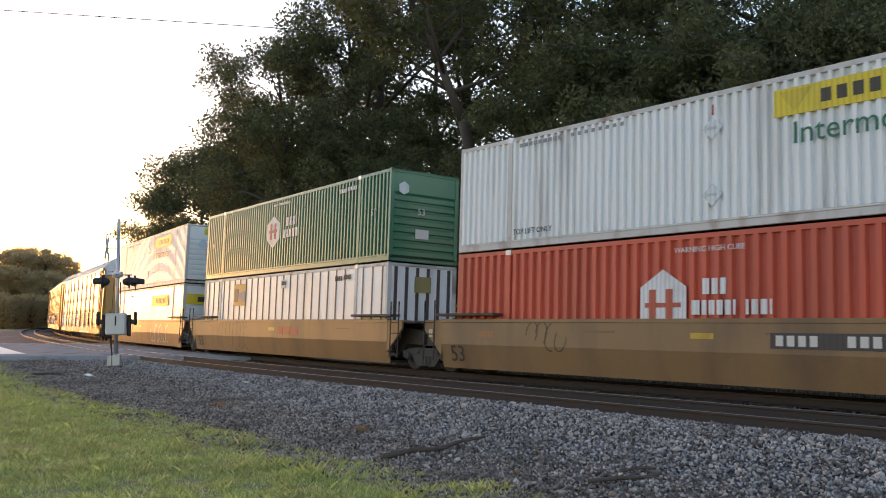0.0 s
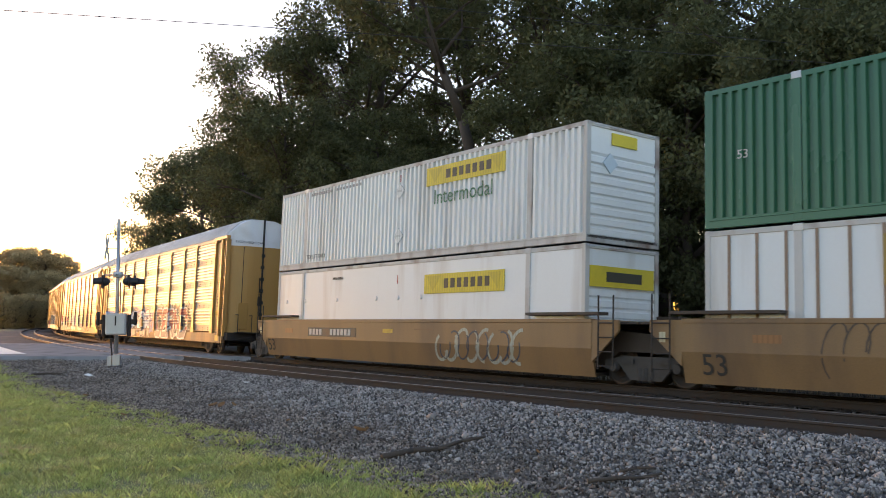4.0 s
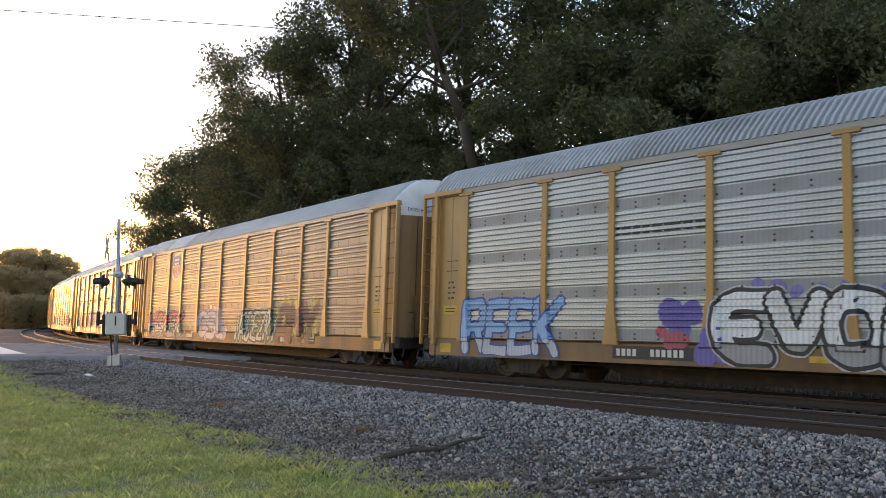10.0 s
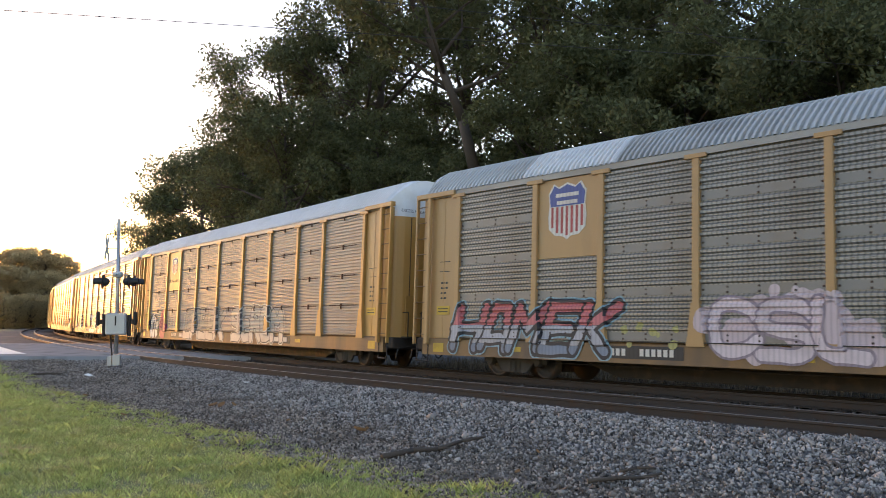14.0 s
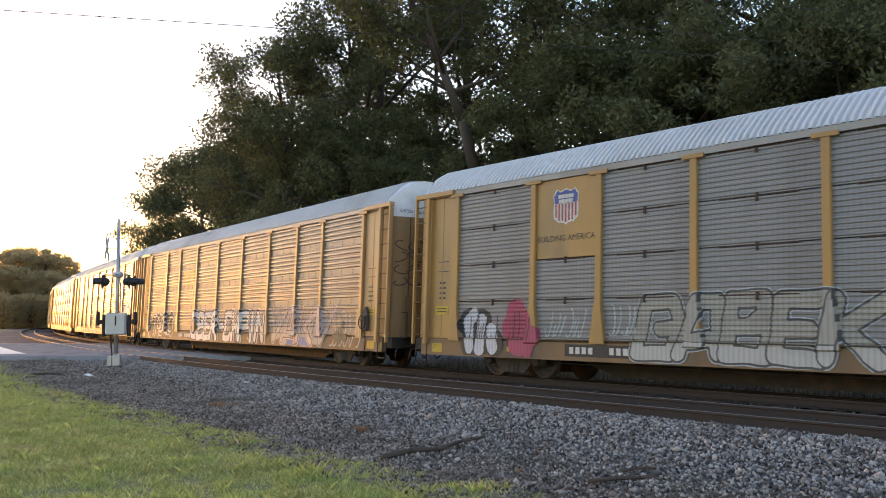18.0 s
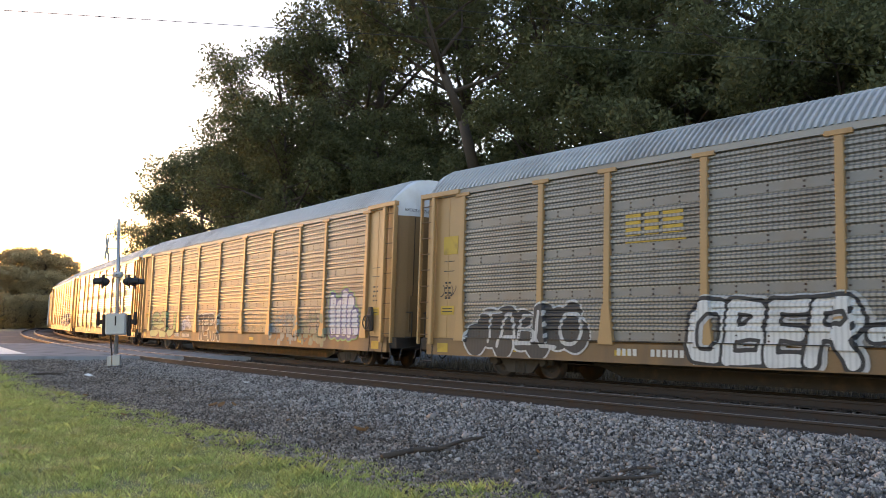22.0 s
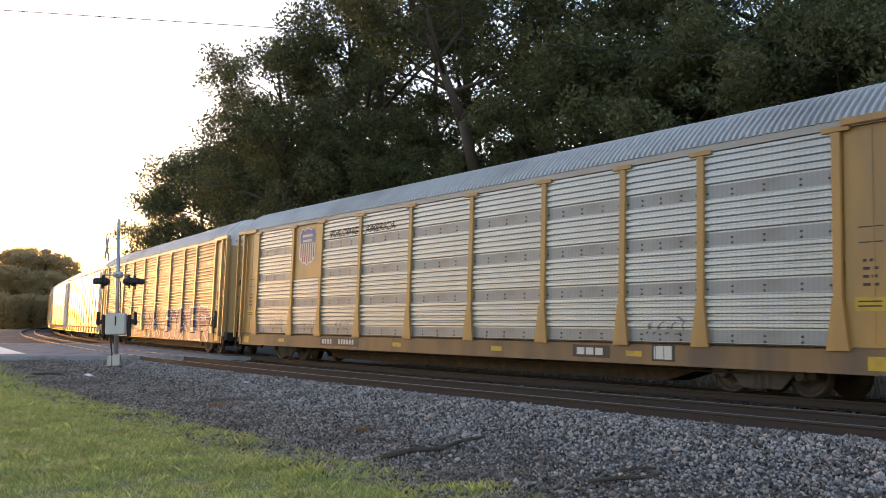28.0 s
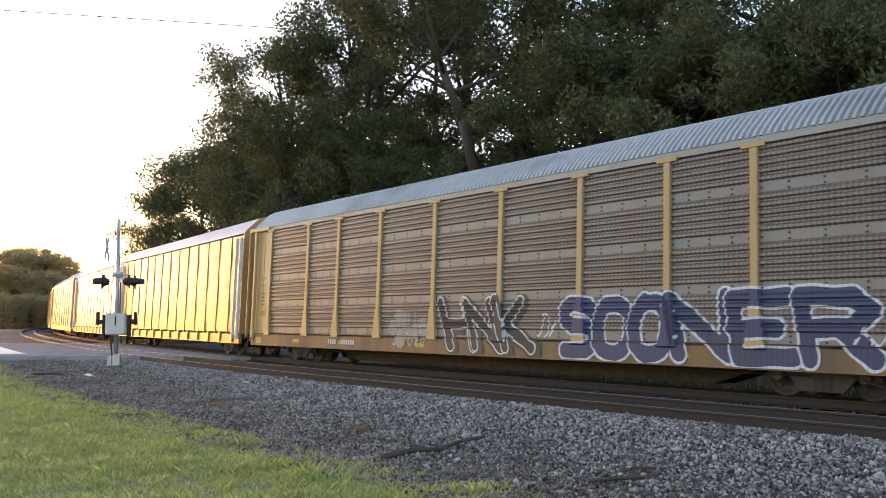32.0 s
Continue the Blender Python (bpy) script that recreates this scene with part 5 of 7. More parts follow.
def tall_unit(label, s, outer):
    """One half of an articulated car carrier: smooth gold sides with upright seams and toothed brackets along the sill."""
    root = thing("articulated_car_carrier", label, "railcar", group="freight train")
    H = 11.15
    part("side_sill", Geo().cbox(-H, H, -1.5, -1.36, 0.5, 0.9, 0.02), M_GOLD, root)
    part("floor", Geo().box(-H, H, -1.36, 1.4, 0.7, 0.9), M_STEEL_DARK, root)
    part("far_side", Geo().box(-H, H, 1.4, 1.46, 0.9, 5.0), M_GOLD, root)
    n = 14
    w = 2 * H / n
    for k in range(n):
        g = shared(("tall_panel", k % 3), M_GOLD, lambda: Geo().sheet([[(u * w, -1.45 - 0.012 - 0.02 * math.sin(3.1416 * u) - 0.012 * math.sin(v * 11 + u * 5 + 2 * k) - 0.006 * math.sin(v * 23 - u * 6), 0.98 + v * 3.95) for u in np.linspace(0.02, 0.98, 5)] for v in np.linspace(0, 1, 14)]), True)
        part("side_panel", g, M_GOLD, root, at=(-H + k * w, 0, 0))
        part("seam", shared("seam", M_TAN, lambda: Geo().cbox(-0.045, 0.045, -1.5, -1.42, 0.9, 4.95, 0.01)), M_TAN, root, at=(-H + k * w, 0, 0))
        part("bracket", shared("bracket", M_TAN, lambda: Geo().prism([(-0.09, 0.98), (0.09, 0.98), (0.05, 0.55), (-0.05, 0.55)], "y", -1.56, -1.48)), M_TAN, root, at=(-H + (k + 0.5) * w, 0, 0))
    part("roof", shared("tall_roof", M_ROOF, lambda: Geo().sheet([[(x, y, z) for y, z in ROOF_SEC] for x in np.linspace(-H, H, 24)])), M_ROOF, root)
    for d in (-1, 1):
        part("end_wall", Geo().prism(ROOF_SEC[::-1] + [(-1.5, 0.9), (1.5, 0.9)], "x", *sorted((d * (H - 0.02), d * (H + 0.03)))), M_TAN, root)
        lad = part("ladder", Geo().cbox(d * 10.5 - 0.03, d * 10.5 + 0.03, -1.62, -1.5, 0.7, 4.8, 0.01).cbox(d * 11.0 - 0.03, d * 11.0 + 0.03, -1.62, -1.5, 0.7, 4.8, 0.01), M_CWHITE, root)
        for k in range(9):
            part("rung", shared("tall_rung", M_CWHITE, lambda: Geo().tube((-0.25, 0, 0), (0.25, 0, 0), 0.018, None, 6)), M_CWHITE, lad, at=(d * 10.75, -1.56, 0.9 + k * 0.45))
    truck(root, outer * 8.6)
    if outer > 0:
        truck(root, -11.4)
    RIDERS.append((root, s, 9.5))
    return root


# behind these an articulated pair, then more carriers
END8 = RACK0 - 7 * RACK
cars[8] = tall_unit("gold-painted leading half of an articulated car carrier", END8 - 0.3 - 11.2, 1)
cars[9] = tall_unit("gold-painted trailing half of an articulated car carrier", END8 - 0.3 - 34.0, -1)
for n_ in (10, 11, 12):
    cars[n_] = autorack("car_carrier", "tan-framed car carrier with dull grey sides", END8 - 45.6 - (n_ - 9.5) * RACK, P_GREY, M_TAN, M_ROOF, "grey")


# ---------------------------------------------------------------- paint on the cars
def side_surface(style, x, z, xs, plate=None):
    """How far out the side of a car carrier stands at x, z."""
    for p in xs:
        d = abs(x - p)
        if z < 1.8 and z > 0.9 and d < np.interp(z, [0.9, 1.05, 1.8], [0.22, 0.19, 0.095]):
            return -1.56
        if d < 0.085 and z > 0.9:
            return -1.545
    if abs(x) > 11.9:
        return -1.502 if z < 0.96 else -1.468
    if z < 0.99:
        return -1.502
    if plate and plate[0] < x < plate[1] and z > plate[2]:
        return -1.475
    for a, b in zip(ZS[:-1], ZS[1:]):
        if a <= z < b:
            prof = rib_profile(style, 0.966 if style != "slate" else 0.945)
            if style != "slate" and 0.012 < z - a < 0.19:
                return PANEL_Y - 0.012
            return PANEL_Y - float(np.interp(z - a, [q[0] for q in prof], [q[1] for q in prof]))
    return -1.5


def wrap(me, style, out, plate=None):
    """Cuts flat paint at the folds of a car's side and lays it on."""
    xs = sorted([-p for p in POSTS] + POSTS)
    bm = bmesh.new()
    bm.from_mesh(me)
    co = [v.co for v in bm.verts]
    x0, x1 = min(c.x for c in co), max(c.x for c in co)
    z0, z1 = min(c.z for c in co), max(c.z for c in co)
    cuts_x = [p + d for p in xs + [-11.9, 11.9] for d in ((-0.22, -0.085, 0.085, 0.22) if abs(p) < 11.88 else (-0.001, 0.001))]
    cuts_z = [0.96, 0.99, 1.35, 1.8]
    prof = rib_profile(style, 0.966 if style != "slate" else 0.945)
    for a in ZS[:-1]:
        cuts_z += [a + q[0] for q in prof]
    for c in cuts_x:
        if x0 < c < x1:
            bmesh.ops.bisect_plane(bm, geom=bm.verts[:] + bm.edges[:] + bm.faces[:], plane_co=(c, 0, 0), plane_no=(1, 0, 0))
    for c in cuts_z:
        if z0 < c < z1:
            bmesh.ops.bisect_plane(bm, geom=bm.verts[:] + bm.edges[:] + bm.faces[:], plane_co=(0, 0, c), plane_no=(0, 0, 1))
    bm.verts.index_update()
    # every face takes the depth of its own middle at its corners; steps between faces are closed
    verts, faces, sides = [], [], {}
    for f in bm.faces:
        m = f.calc_center_median()
        ids = []
        for v in f.verts:
            x, z = v.co.x * 0.996 + m.x * 0.004, v.co.z * 0.996 + m.z * 0.004
            ids.append(len(verts))
            verts.append((v.co.x, side_surface(style, x, z, xs, plate) - out, v.co.z))
        faces.append(tuple(ids))
        loop = [v.index for v in f.verts]
        for k in range(len(ids)):
            p, q = loop[k], loop[(k + 1) % len(ids)]
            i, j = ids[k], ids[(k + 1) % len(ids)]
            sides.setdefault((min(p, q), max(p, q)), []).append((i, j) if p < q else (j, i))
    for pair in sides.values():
        if len(pair) == 2 and max(abs(verts[pair[0][k]][1] - verts[pair[1][k]][1]) for k in (0, 1)) > 0.001:
            faces.append((pair[0][0], pair[0][1], pair[1][1], pair[1][0]))
    bm.free()
    me.clear_geometry()
    me.from_pydata(verts, [], faces)
    bm = bmesh.new()
    bm.from_mesh(me)
    bmesh.ops.remove_doubles(bm, verts=bm.verts[:], dist=0.0004)
    bm.to_mesh(me)
    bm.free()
    return me


PAINT = {}


def paint(color):
    """Spray paint of one colour."""
    k = tuple(round(c, 3) for c in color)
    if k not in PAINT:
        PAINT[k] = material("spray_paint", k, 0.5, 0, 0.16, 2.2, 30, 0.05, tuple(c * 0.55 + 0.02 for c in k), 0.5, stripes=0.35)
    return PAINT[k]


def flat_text(body, x0, x1, z0, z1, offset, shear=0.0, depth=0.0):
    me = lettering(body, 1.0, M_INK, depth, offset, shear)
    xs = [v.co.x for v in me.vertices]
    zs = [v.co.z for v in me.vertices]
    a, b, c, d = min(xs), max(xs), min(zs), max(zs)
    sx, sz = (x1 - x0) / (b - a), (z1 - z0) / (d - c)
    for v in me.vertices:
        v.co = ((x0 + (v.co.x - a) * sx), 0, (z0 + (v.co.z - c) * sz))
    return me


def one_sided(me):
    """Keeps one skin of a flat mesh."""
    bm = bmesh.new()
    bm.from_mesh(me)
    bmesh.ops.remove_doubles(bm, verts=bm.verts[:], dist=0.0005)
    seen, drop = set(), []
    for f in bm.faces:
        k = tuple(sorted(v.index for v in f.verts))
        if k in seen:
            drop.append(f)
        seen.add(k)
    bmesh.ops.delete(bm, geom=drop, context="FACES_ONLY")
    bm.to_mesh(me)
    bm.free()
    return me


def islands(me):
    """The separate pieces of a flat mesh, from its first letter to its last."""
    n = len(me.vertices)
    up = list(range(n))

    def find(i):
        while up[i] != i:
            up[i] = up[up[i]]
            i = up[i]
        return i
    for f in me.polygons:
        r = find(f.vertices[0])
        for i in f.vertices[1:]:
            up[find(i)] = r
    groups = {}
    for f in me.polygons:
        groups.setdefault(find(f.vertices[0]), []).append(tuple(f.vertices))
    out = []
    for faces in groups.values():
        ids = sorted({i for f in faces for i in f})
        back = {i: k for k, i in enumerate(ids)}
        p = bpy.data.meshes.new("letter")
        p.from_pydata([tuple(me.vertices[i].co) for i in ids], [], [tuple(back[i] for i in f) for f in faces])
        out.append((min(me.vertices[i].co.x for i in ids), p))
    return [p for _, p in sorted(out, key=lambda q: q[0])]


def letters_on(root, label, body, x0, x1, z0, z1, style, layers, shear=0.0, name="graffiti", plate=None):
    """Painted letters on a car's side: layers of (colour, spread), the lowest first."""
    under = []
    for k, (color, spread) in enumerate(layers):
        me = one_sided(flat_text(body, x0 - spread * 0.9, x1 + spread * 0.9, z0 - spread * 0.6, z1 + spread * 0.6, 0.03 + spread * 0.30, shear))
        row = []
        for q, piece in enumerate(islands(me)):
            piece.materials.append(paint(color))
            piece = wrap(piece, style, 0.004 + 0.003 * k, plate)
            owner = under[q] if q < len(under) and k == 1 else root
            row.append(part(name if k == 0 else "letter_fill", piece, None, owner, label if k == 0 else ""))
        under = under or row


def shape_on(root, label, outline, style, color, out=0.004, name="graffiti", plate=None):
    me = Geo().add([(x, 0, z) for x, z in outline], [tuple(range(len(outline)))]).mesh(name, paint(color))
    part(name, wrap(me, style, out, plate), None, root, label)


def ribbon(pts, width):
    """One sprayed line of even width through points (u, z), as a strip of faces."""
    left, right = [], []
    for k, p in enumerate(pts):
        q, r = pts[max(0, k - 1)], pts[min(len(pts) - 1, k + 1)]
        d = Vector((r[0] - q[0], r[1] - q[1]))
        n = Vector((-d.y, d.x)).normalized() * width / 2 if d.length > 1e-6 else Vector((0, width / 2))
        left.append((p[0] + n.x, p[1] + n.y))
        right.append((p[0] - n.x, p[1] - n.y))
    m = len(pts)
    return left + right, [(k, k + 1, m + k + 1, m + k) for k in range(m - 1)]


# letters of spray paint: each a few strokes on a five-by-five lattice, column and row from the lower left
GLYPHS = {"A": "00 14 34 40;11 31", "B": "00 04 34 33 22 02;22 42 40 00", "C": "43 34 04 00 30 41", "D": "00 04 24 43 41 20 00", "E": "44 04 00 40;02 32", "F": "44 04 00;02 32", "G": "43 34 04 00 40 42 22",
          "H": "00 04;40 44;02 42", "I": "20 24", "J": "44 41 20 01", "K": "00 04;44 12 40", "L": "04 00 40", "M": "00 04 22 44 40", "N": "00 04 40 44", "O": "14 34 43 41 30 10 01 03 14", "P": "00 04 44 42 02",
          "Q": "14 34 43 41 30 10 01 03 14;22 40", "R": "00 04 34 43 32 02;22 40", "S": "43 34 04 02 42 40 00", "T": "04 44;24 20", "U": "04 01 10 30 41 44", "V": "04 20 44", "X": "00 44;04 40", "Y": "04 22 44;22 20",
          "Z": "04 44 00 40", "-": "12 32", "l": "20 23", "'": "24 23"}


def rounded(pts, times):
    """Cuts the corners of a line of points."""
    for _ in range(times):
        out = [pts[0]]
        for p, q in zip(pts[:-1], pts[1:]):
            out += [(p[0] * 0.75 + q[0] * 0.25, p[1] * 0.75 + q[1] * 0.25), (p[0] * 0.25 + q[0] * 0.75, p[1] * 0.25 + q[1] * 0.75)]
        pts = out + [pts[-1]]
    return pts


def word(body, x0, x1, z0, z1, heft, slant=0.0, soft=1, overlap=0.0, bounce=0.0, seed=1):
    """The strokes of each letter of a word, laid out in a box; heft is half a stroke's width."""
    r = random.Random(seed)
    w = (x1 - x0) / len(body)
    out = []
    for k, ch in enumerate(body):
        a, b = x0 + k * w + heft * (1 - overlap), x0 + (k + 1) * w - heft * (1 - overlap)
        lo, hi = z0 + heft + bounce * r.uniform(0, 1), z1 - heft - bounce * r.uniform(0, 1)
        lines = []
        for line in GLYPHS[ch].split(";"):
            pts = []
            for q in line.split():
                u, v = int(q[0]) / 4, int(q[1]) / 4
                pts.append((a + (b - a) * (u + r.uniform(-0.05, 0.05)) + slant * (v - 0.5) * (z1 - z0), lo + (hi - lo) * (v + r.uniform(-0.03, 0.03))))
            lines.append(rounded(pts, soft))
        out.append(lines)
    return out


def reach_of(lines, X, Z):
    """Distance of lattice points to the nearest of some strokes."""
    best = np.full(X.shape, 9.0)
    for pts in lines:
        for p, q in zip(pts[:-1], pts[1:]):
            dx, dz = q[0] - p[0], q[1] - p[1]
            t = np.clip(((X - p[0]) * dx + (Z - p[1]) * dz) / max(1e-9, dx * dx + dz * dz), 0, 1)
            best = np.minimum(best, np.hypot(X - p[0] - t * dx, Z - p[1] - t * dz))
    return best


def side_depth(style, X, Z, plate=None):
    """How far out the side of a car carrier stands, for arrays of points, with a little room round posts."""
    prof = rib_profile(style, 0.966 if style != "slate" else 0.945)
    base = np.array(ZS)[np.clip(np.searchsorted(ZS, Z, side="right") - 1, 0, 3)]
    push = np.interp(Z - base, [q[0] for q in prof], [q[1] for q in prof])
    push = np.where(Z - base < BAND_H[style], np.maximum(push, 0.013), push)
    y = PANEL_Y - push
    if plate:
        y = np.where((X > plate[0]) & (X < plate[1]) & (Z > plate[2]), -1.475, y)
    y = np.where(np.abs(X) > 11.9, -1.47, y)
    y = np.where(Z < 0.992, -1.513, y)
    for p in POSTS + [-q for q in POSTS]:
        d = np.abs(X - p)
        y = np.where((d < 0.105) & (Z > 0.9), np.minimum(y, -1.546), y)
        y = np.where((Z > 0.88) & (Z < 1.82) & (d < np.interp(Z, [0.9, 1.05, 1.8], [0.22, 0.19, 0.095]) + 0.03), -1.561, y)
    return y


def sprayed(root, name, label, field, box, style, color, out, plate=None):
    """One coat of paint where field(X, Z) is below nothing, laid over the folds of a car's side."""
    x0, x1, z0, z1 = box
    prof = rib_profile(style, 0.966 if style != "slate" else 0.945)
    zs = list(np.arange(z0, z1 + 0.03, 0.035)) + [0.989, 0.995] + [a + q[0] for a in ZS[:-1] for q in prof] + ([BAND_H[style] + a + 0.002 for a in ZS[:-1]])
    zs = np.array(sorted(q for q in zs if z0 <= q <= z1 + 0.03))
    zs = zs[np.concatenate([[True], np.diff(zs) > 0.002])]
    xs = np.arange(x0, x1 + 0.035, 0.035)
    X, Z = np.meshgrid(xs, zs)
    wob = 0.012 * np.sin(X * 9.1 + 3 * Z) + 0.009 * np.sin(Z * 14 - X * 5)
    F = field(X + wob, Z + 0.7 * wob)
    F = np.where(np.abs(F) < 1e-5, 1e-5, F)
    Y = side_depth(style, X, Z, plate) - out
    P = np.stack([X, Y, Z], -1)
    n, m = X.shape
    inside = F < 0
    verts = [P.reshape(-1, 3)]
    ids = np.arange(n * m).reshape(n, m)

    def crossing(Fa, Fb, Pa, Pb, start):
        t = (Fa / np.where(np.abs(Fa - Fb) < 1e-9, 1e-9, Fa - Fb)).clip(0, 1)[..., None]
        verts.append((Pa + t * (Pb - Pa)).reshape(-1, 3))
        return start + np.arange(Fa.size).reshape(Fa.shape)
    hz = crossing(F[:, :-1], F[:, 1:], P[:, :-1], P[:, 1:], n * m)
    vt = crossing(F[:-1], F[1:], P[:-1], P[1:], n * m + hz.size)
    V = np.concatenate(verts)
    c = [inside[:-1, :-1], inside[:-1, 1:], inside[1:, 1:], inside[1:, :-1]]
    slot = [ids[:-1, :-1], hz[:-1], ids[:-1, 1:], vt[:, 1:], ids[1:, 1:], hz[1:], ids[1:, :-1], vt[:, :-1]]
    code = c[0] * 1 + c[1] * 2 + c[2] * 4 + c[3] * 8
    faces = []
    for k in range(1, 16):
        on = [bool(k >> j & 1) for j in range(4)]
        use = []
        for j in range(4):
            if on[j]:
                use.append(2 * j)
            if on[j] != on[(j + 1) % 4]:
                use.append(2 * j + 1)
        sel = code == k
        if sel.any():
            faces += [tuple(f) for f in np.stack([slot[u][sel] for u in use], -1).tolist()]
    if not faces:
        return None
    used_ = np.unique(np.concatenate([np.array(f) for f in faces]))
    back = np.full(len(V), -1)
    back[used_] = np.arange(len(used_))
    me = bpy.data.meshes.new(name)
    me.from_pydata(V[used_].tolist(), [], [tuple(int(back[i]) for i in f) for f in faces])
    best, most = None, 0
    for isle in islands(me):
        if len(isle.polygons) < 8:
            continue
        isle.materials.append(paint(color))
        ob = part(name, isle, None, root, label)
        if len(isle.polygons) > most:
            best, most = ob, len(isle.polygons)
    return best


def piece(root, label, letters, heft, style, coats, fills, level=0, shift=(0.0, 0.0), plate=None):
    """Sprayed letters: coats of (colour, spread) under the whole word, then fills of (colour, spread, from, to) letter by letter."""
    flat = [ln for lt in letters for ln in lt]
    pts = [p for ln in flat for p in ln]
    big = heft + max([q[1] for q in coats] + [0.05]) + 0.1
    box = (min(p[0] for p in pts) - big, max(p[0] for p in pts) + big, max(0.515, min(p[1] for p in pts) - big), max(p[1] for p in pts) + big)
    under = root
    for k, (color, spread) in enumerate(coats):
        dx, dz = shift if k == 0 else (0.0, 0.0)
        ob = sprayed(root, "graffiti", label, lambda X, Z: reach_of(flat, X - dx, Z - dz) - heft - spread, box, style, color, 0.004 + 0.003 * (level + k), plate)
        under = ob or under
    for color, spread, lo, hi in fills:
        for k, lt in enumerate(letters):
            after = [ln for nx in letters[k + 1:k + 2] for ln in nx]
            edge = heft + (coats[-1][1] if coats else 0.02) * 0.8
            q = [p for ln in lt for p in ln]
            b = (min(p[0] for p in q) - big, max(p[0] for p in q) + big, max(box[2], lo), min(box[3], hi))
            sprayed(under, "letter_fill", "", lambda X, Z: np.maximum(np.maximum(reach_of(lt, X, Z) - heft - spread, np.maximum(lo - Z, Z - hi)), edge - reach_of(after, X, Z)), b, style, color, 0.004 + 0.003 * (level + len(coats)), plate)


def splash(root, label, blobs, style, color, level=0):
    """A patch of overlapping round sprays (x, z, radius)."""
    box = (min(b[0] - b[2] for b in blobs) - 0.1, max(b[0] + b[2] for b in blobs) + 0.1, max(0.515, min(b[1] - b[2] for b in blobs) - 0.1), max(b[1] + b[2] for b in blobs) + 0.1)
    sprayed(root, "graffiti", label, lambda X, Z: np.min([np.hypot(X - b[0], Z - b[1]) - b[2] for b in blobs], 0), box, style, color, 0.004 + 0.003 * level)


def blobs(x0, x1, z0, z1, n, r0, r1, seed):
    r = random.Random(seed)
    return [(x0 + (x1 - x0) * (k + r.random()) / n, r.uniform(z0, z1), r.uniform(r0, r1)) for k in range(n)]


def spikes(x0, x1, z0, z1, n, seed):
    """Short tapering bursts round a box, as strokes."""
    r = random.Random(seed)
    return [[[(x0 + (x1 - x0) * (k + 0.5) / n, z0), (x0 + (x1 - x0) * (k + 0.5) / n + r.uniform(-0.2, 0.2), z1 - r.uniform(0, 0.25) * (z1 - z0))]] for k in range(n)]


def strokes(root, label, x0, x1, z0, z1, style, color, n, seed, width=0.03, name="graffiti"):
    """A scrawl of thin sprayed lines."""
    r = random.Random(seed)
    for k in range(n):
        x = x0 + (x1 - x0) * (k + 0.3 + 0.4 * r.random()) / n
        t0, turn = r.random() * 6, r.uniform(3, 5)
        pts = [(x + (x1 - x0) / n * 0.55 * math.sin(t0 + q / 12 * turn), z0 + (z1 - z0) * (0.5 + 0.5 * math.cos(t0 * 0.5 + q / 12 * 3.6))) for q in range(13)]
        v, f = ribbon(pts, width)
        me = Geo().add([(u, 0, z) for u, z in v], f).mesh(name, paint(color))
        part(name, wrap(me, style, 0.009 + 0.001 * (seed % 3)), None, root, label)


def marks(root, name, label, x, z, widths, h, y, mat, gap=0.05):
    """Writing as a row of plain bars, on a flat side at y."""
    u = x
    for k, w in enumerate(widths):
        part(name, Geo().cbox(u, u + w, y - 0.004, y + 0.002, z, z + h, 0.001), mat, root, label if k == 0 else "")
        u += w + gap


WHITE, BLACK, NAVY = (0.72, 0.73, 0.74), (0.03, 0.03, 0.035), (0.06, 0.09, 0.25)


def number_board(root, x0, x1, z0=0.60, z1=0.88, board=True):
    if board:
        part("number_board", Geo().cbox(x0, x1, -1.506, -1.499, z0, z1, 0.002), paint(BLACK), root, "black painted board with pale figures")
    h = (z1 - z0) * 0.55
    w = (x1 - x0) / 13.5
    zb = (z0 + z1) / 2 - h / 2
    marks(root, "figure", "pale stencilled figures", x0 + w * 0.7, zb, [w * 0.62] * 4, h, -1.508, M_LETTER, w * 0.33)
    marks(root, "figure", "pale stencilled figures", x0 + w * 6.6, zb, [w * 0.62] * 6, h, -1.508, M_LETTER, w * 0.33)


def logo_board(root, x0, x1, z0=0.60, z1=0.88):
    part("owner_board", Geo().cbox(x0, x1, -1.506, -1.499, z0, z1, 0.002), paint(BLACK), root, "black board with three pale shapes")
    w = (x1 - x0) / 4
    marks(root, "owner_mark", "pale blocky shapes", x0 + w * 0.5, z0 + 0.06, [w * 0.8] * 3, z1 - z0 - 0.12, -1.508, M_LETTER, w * 0.2)


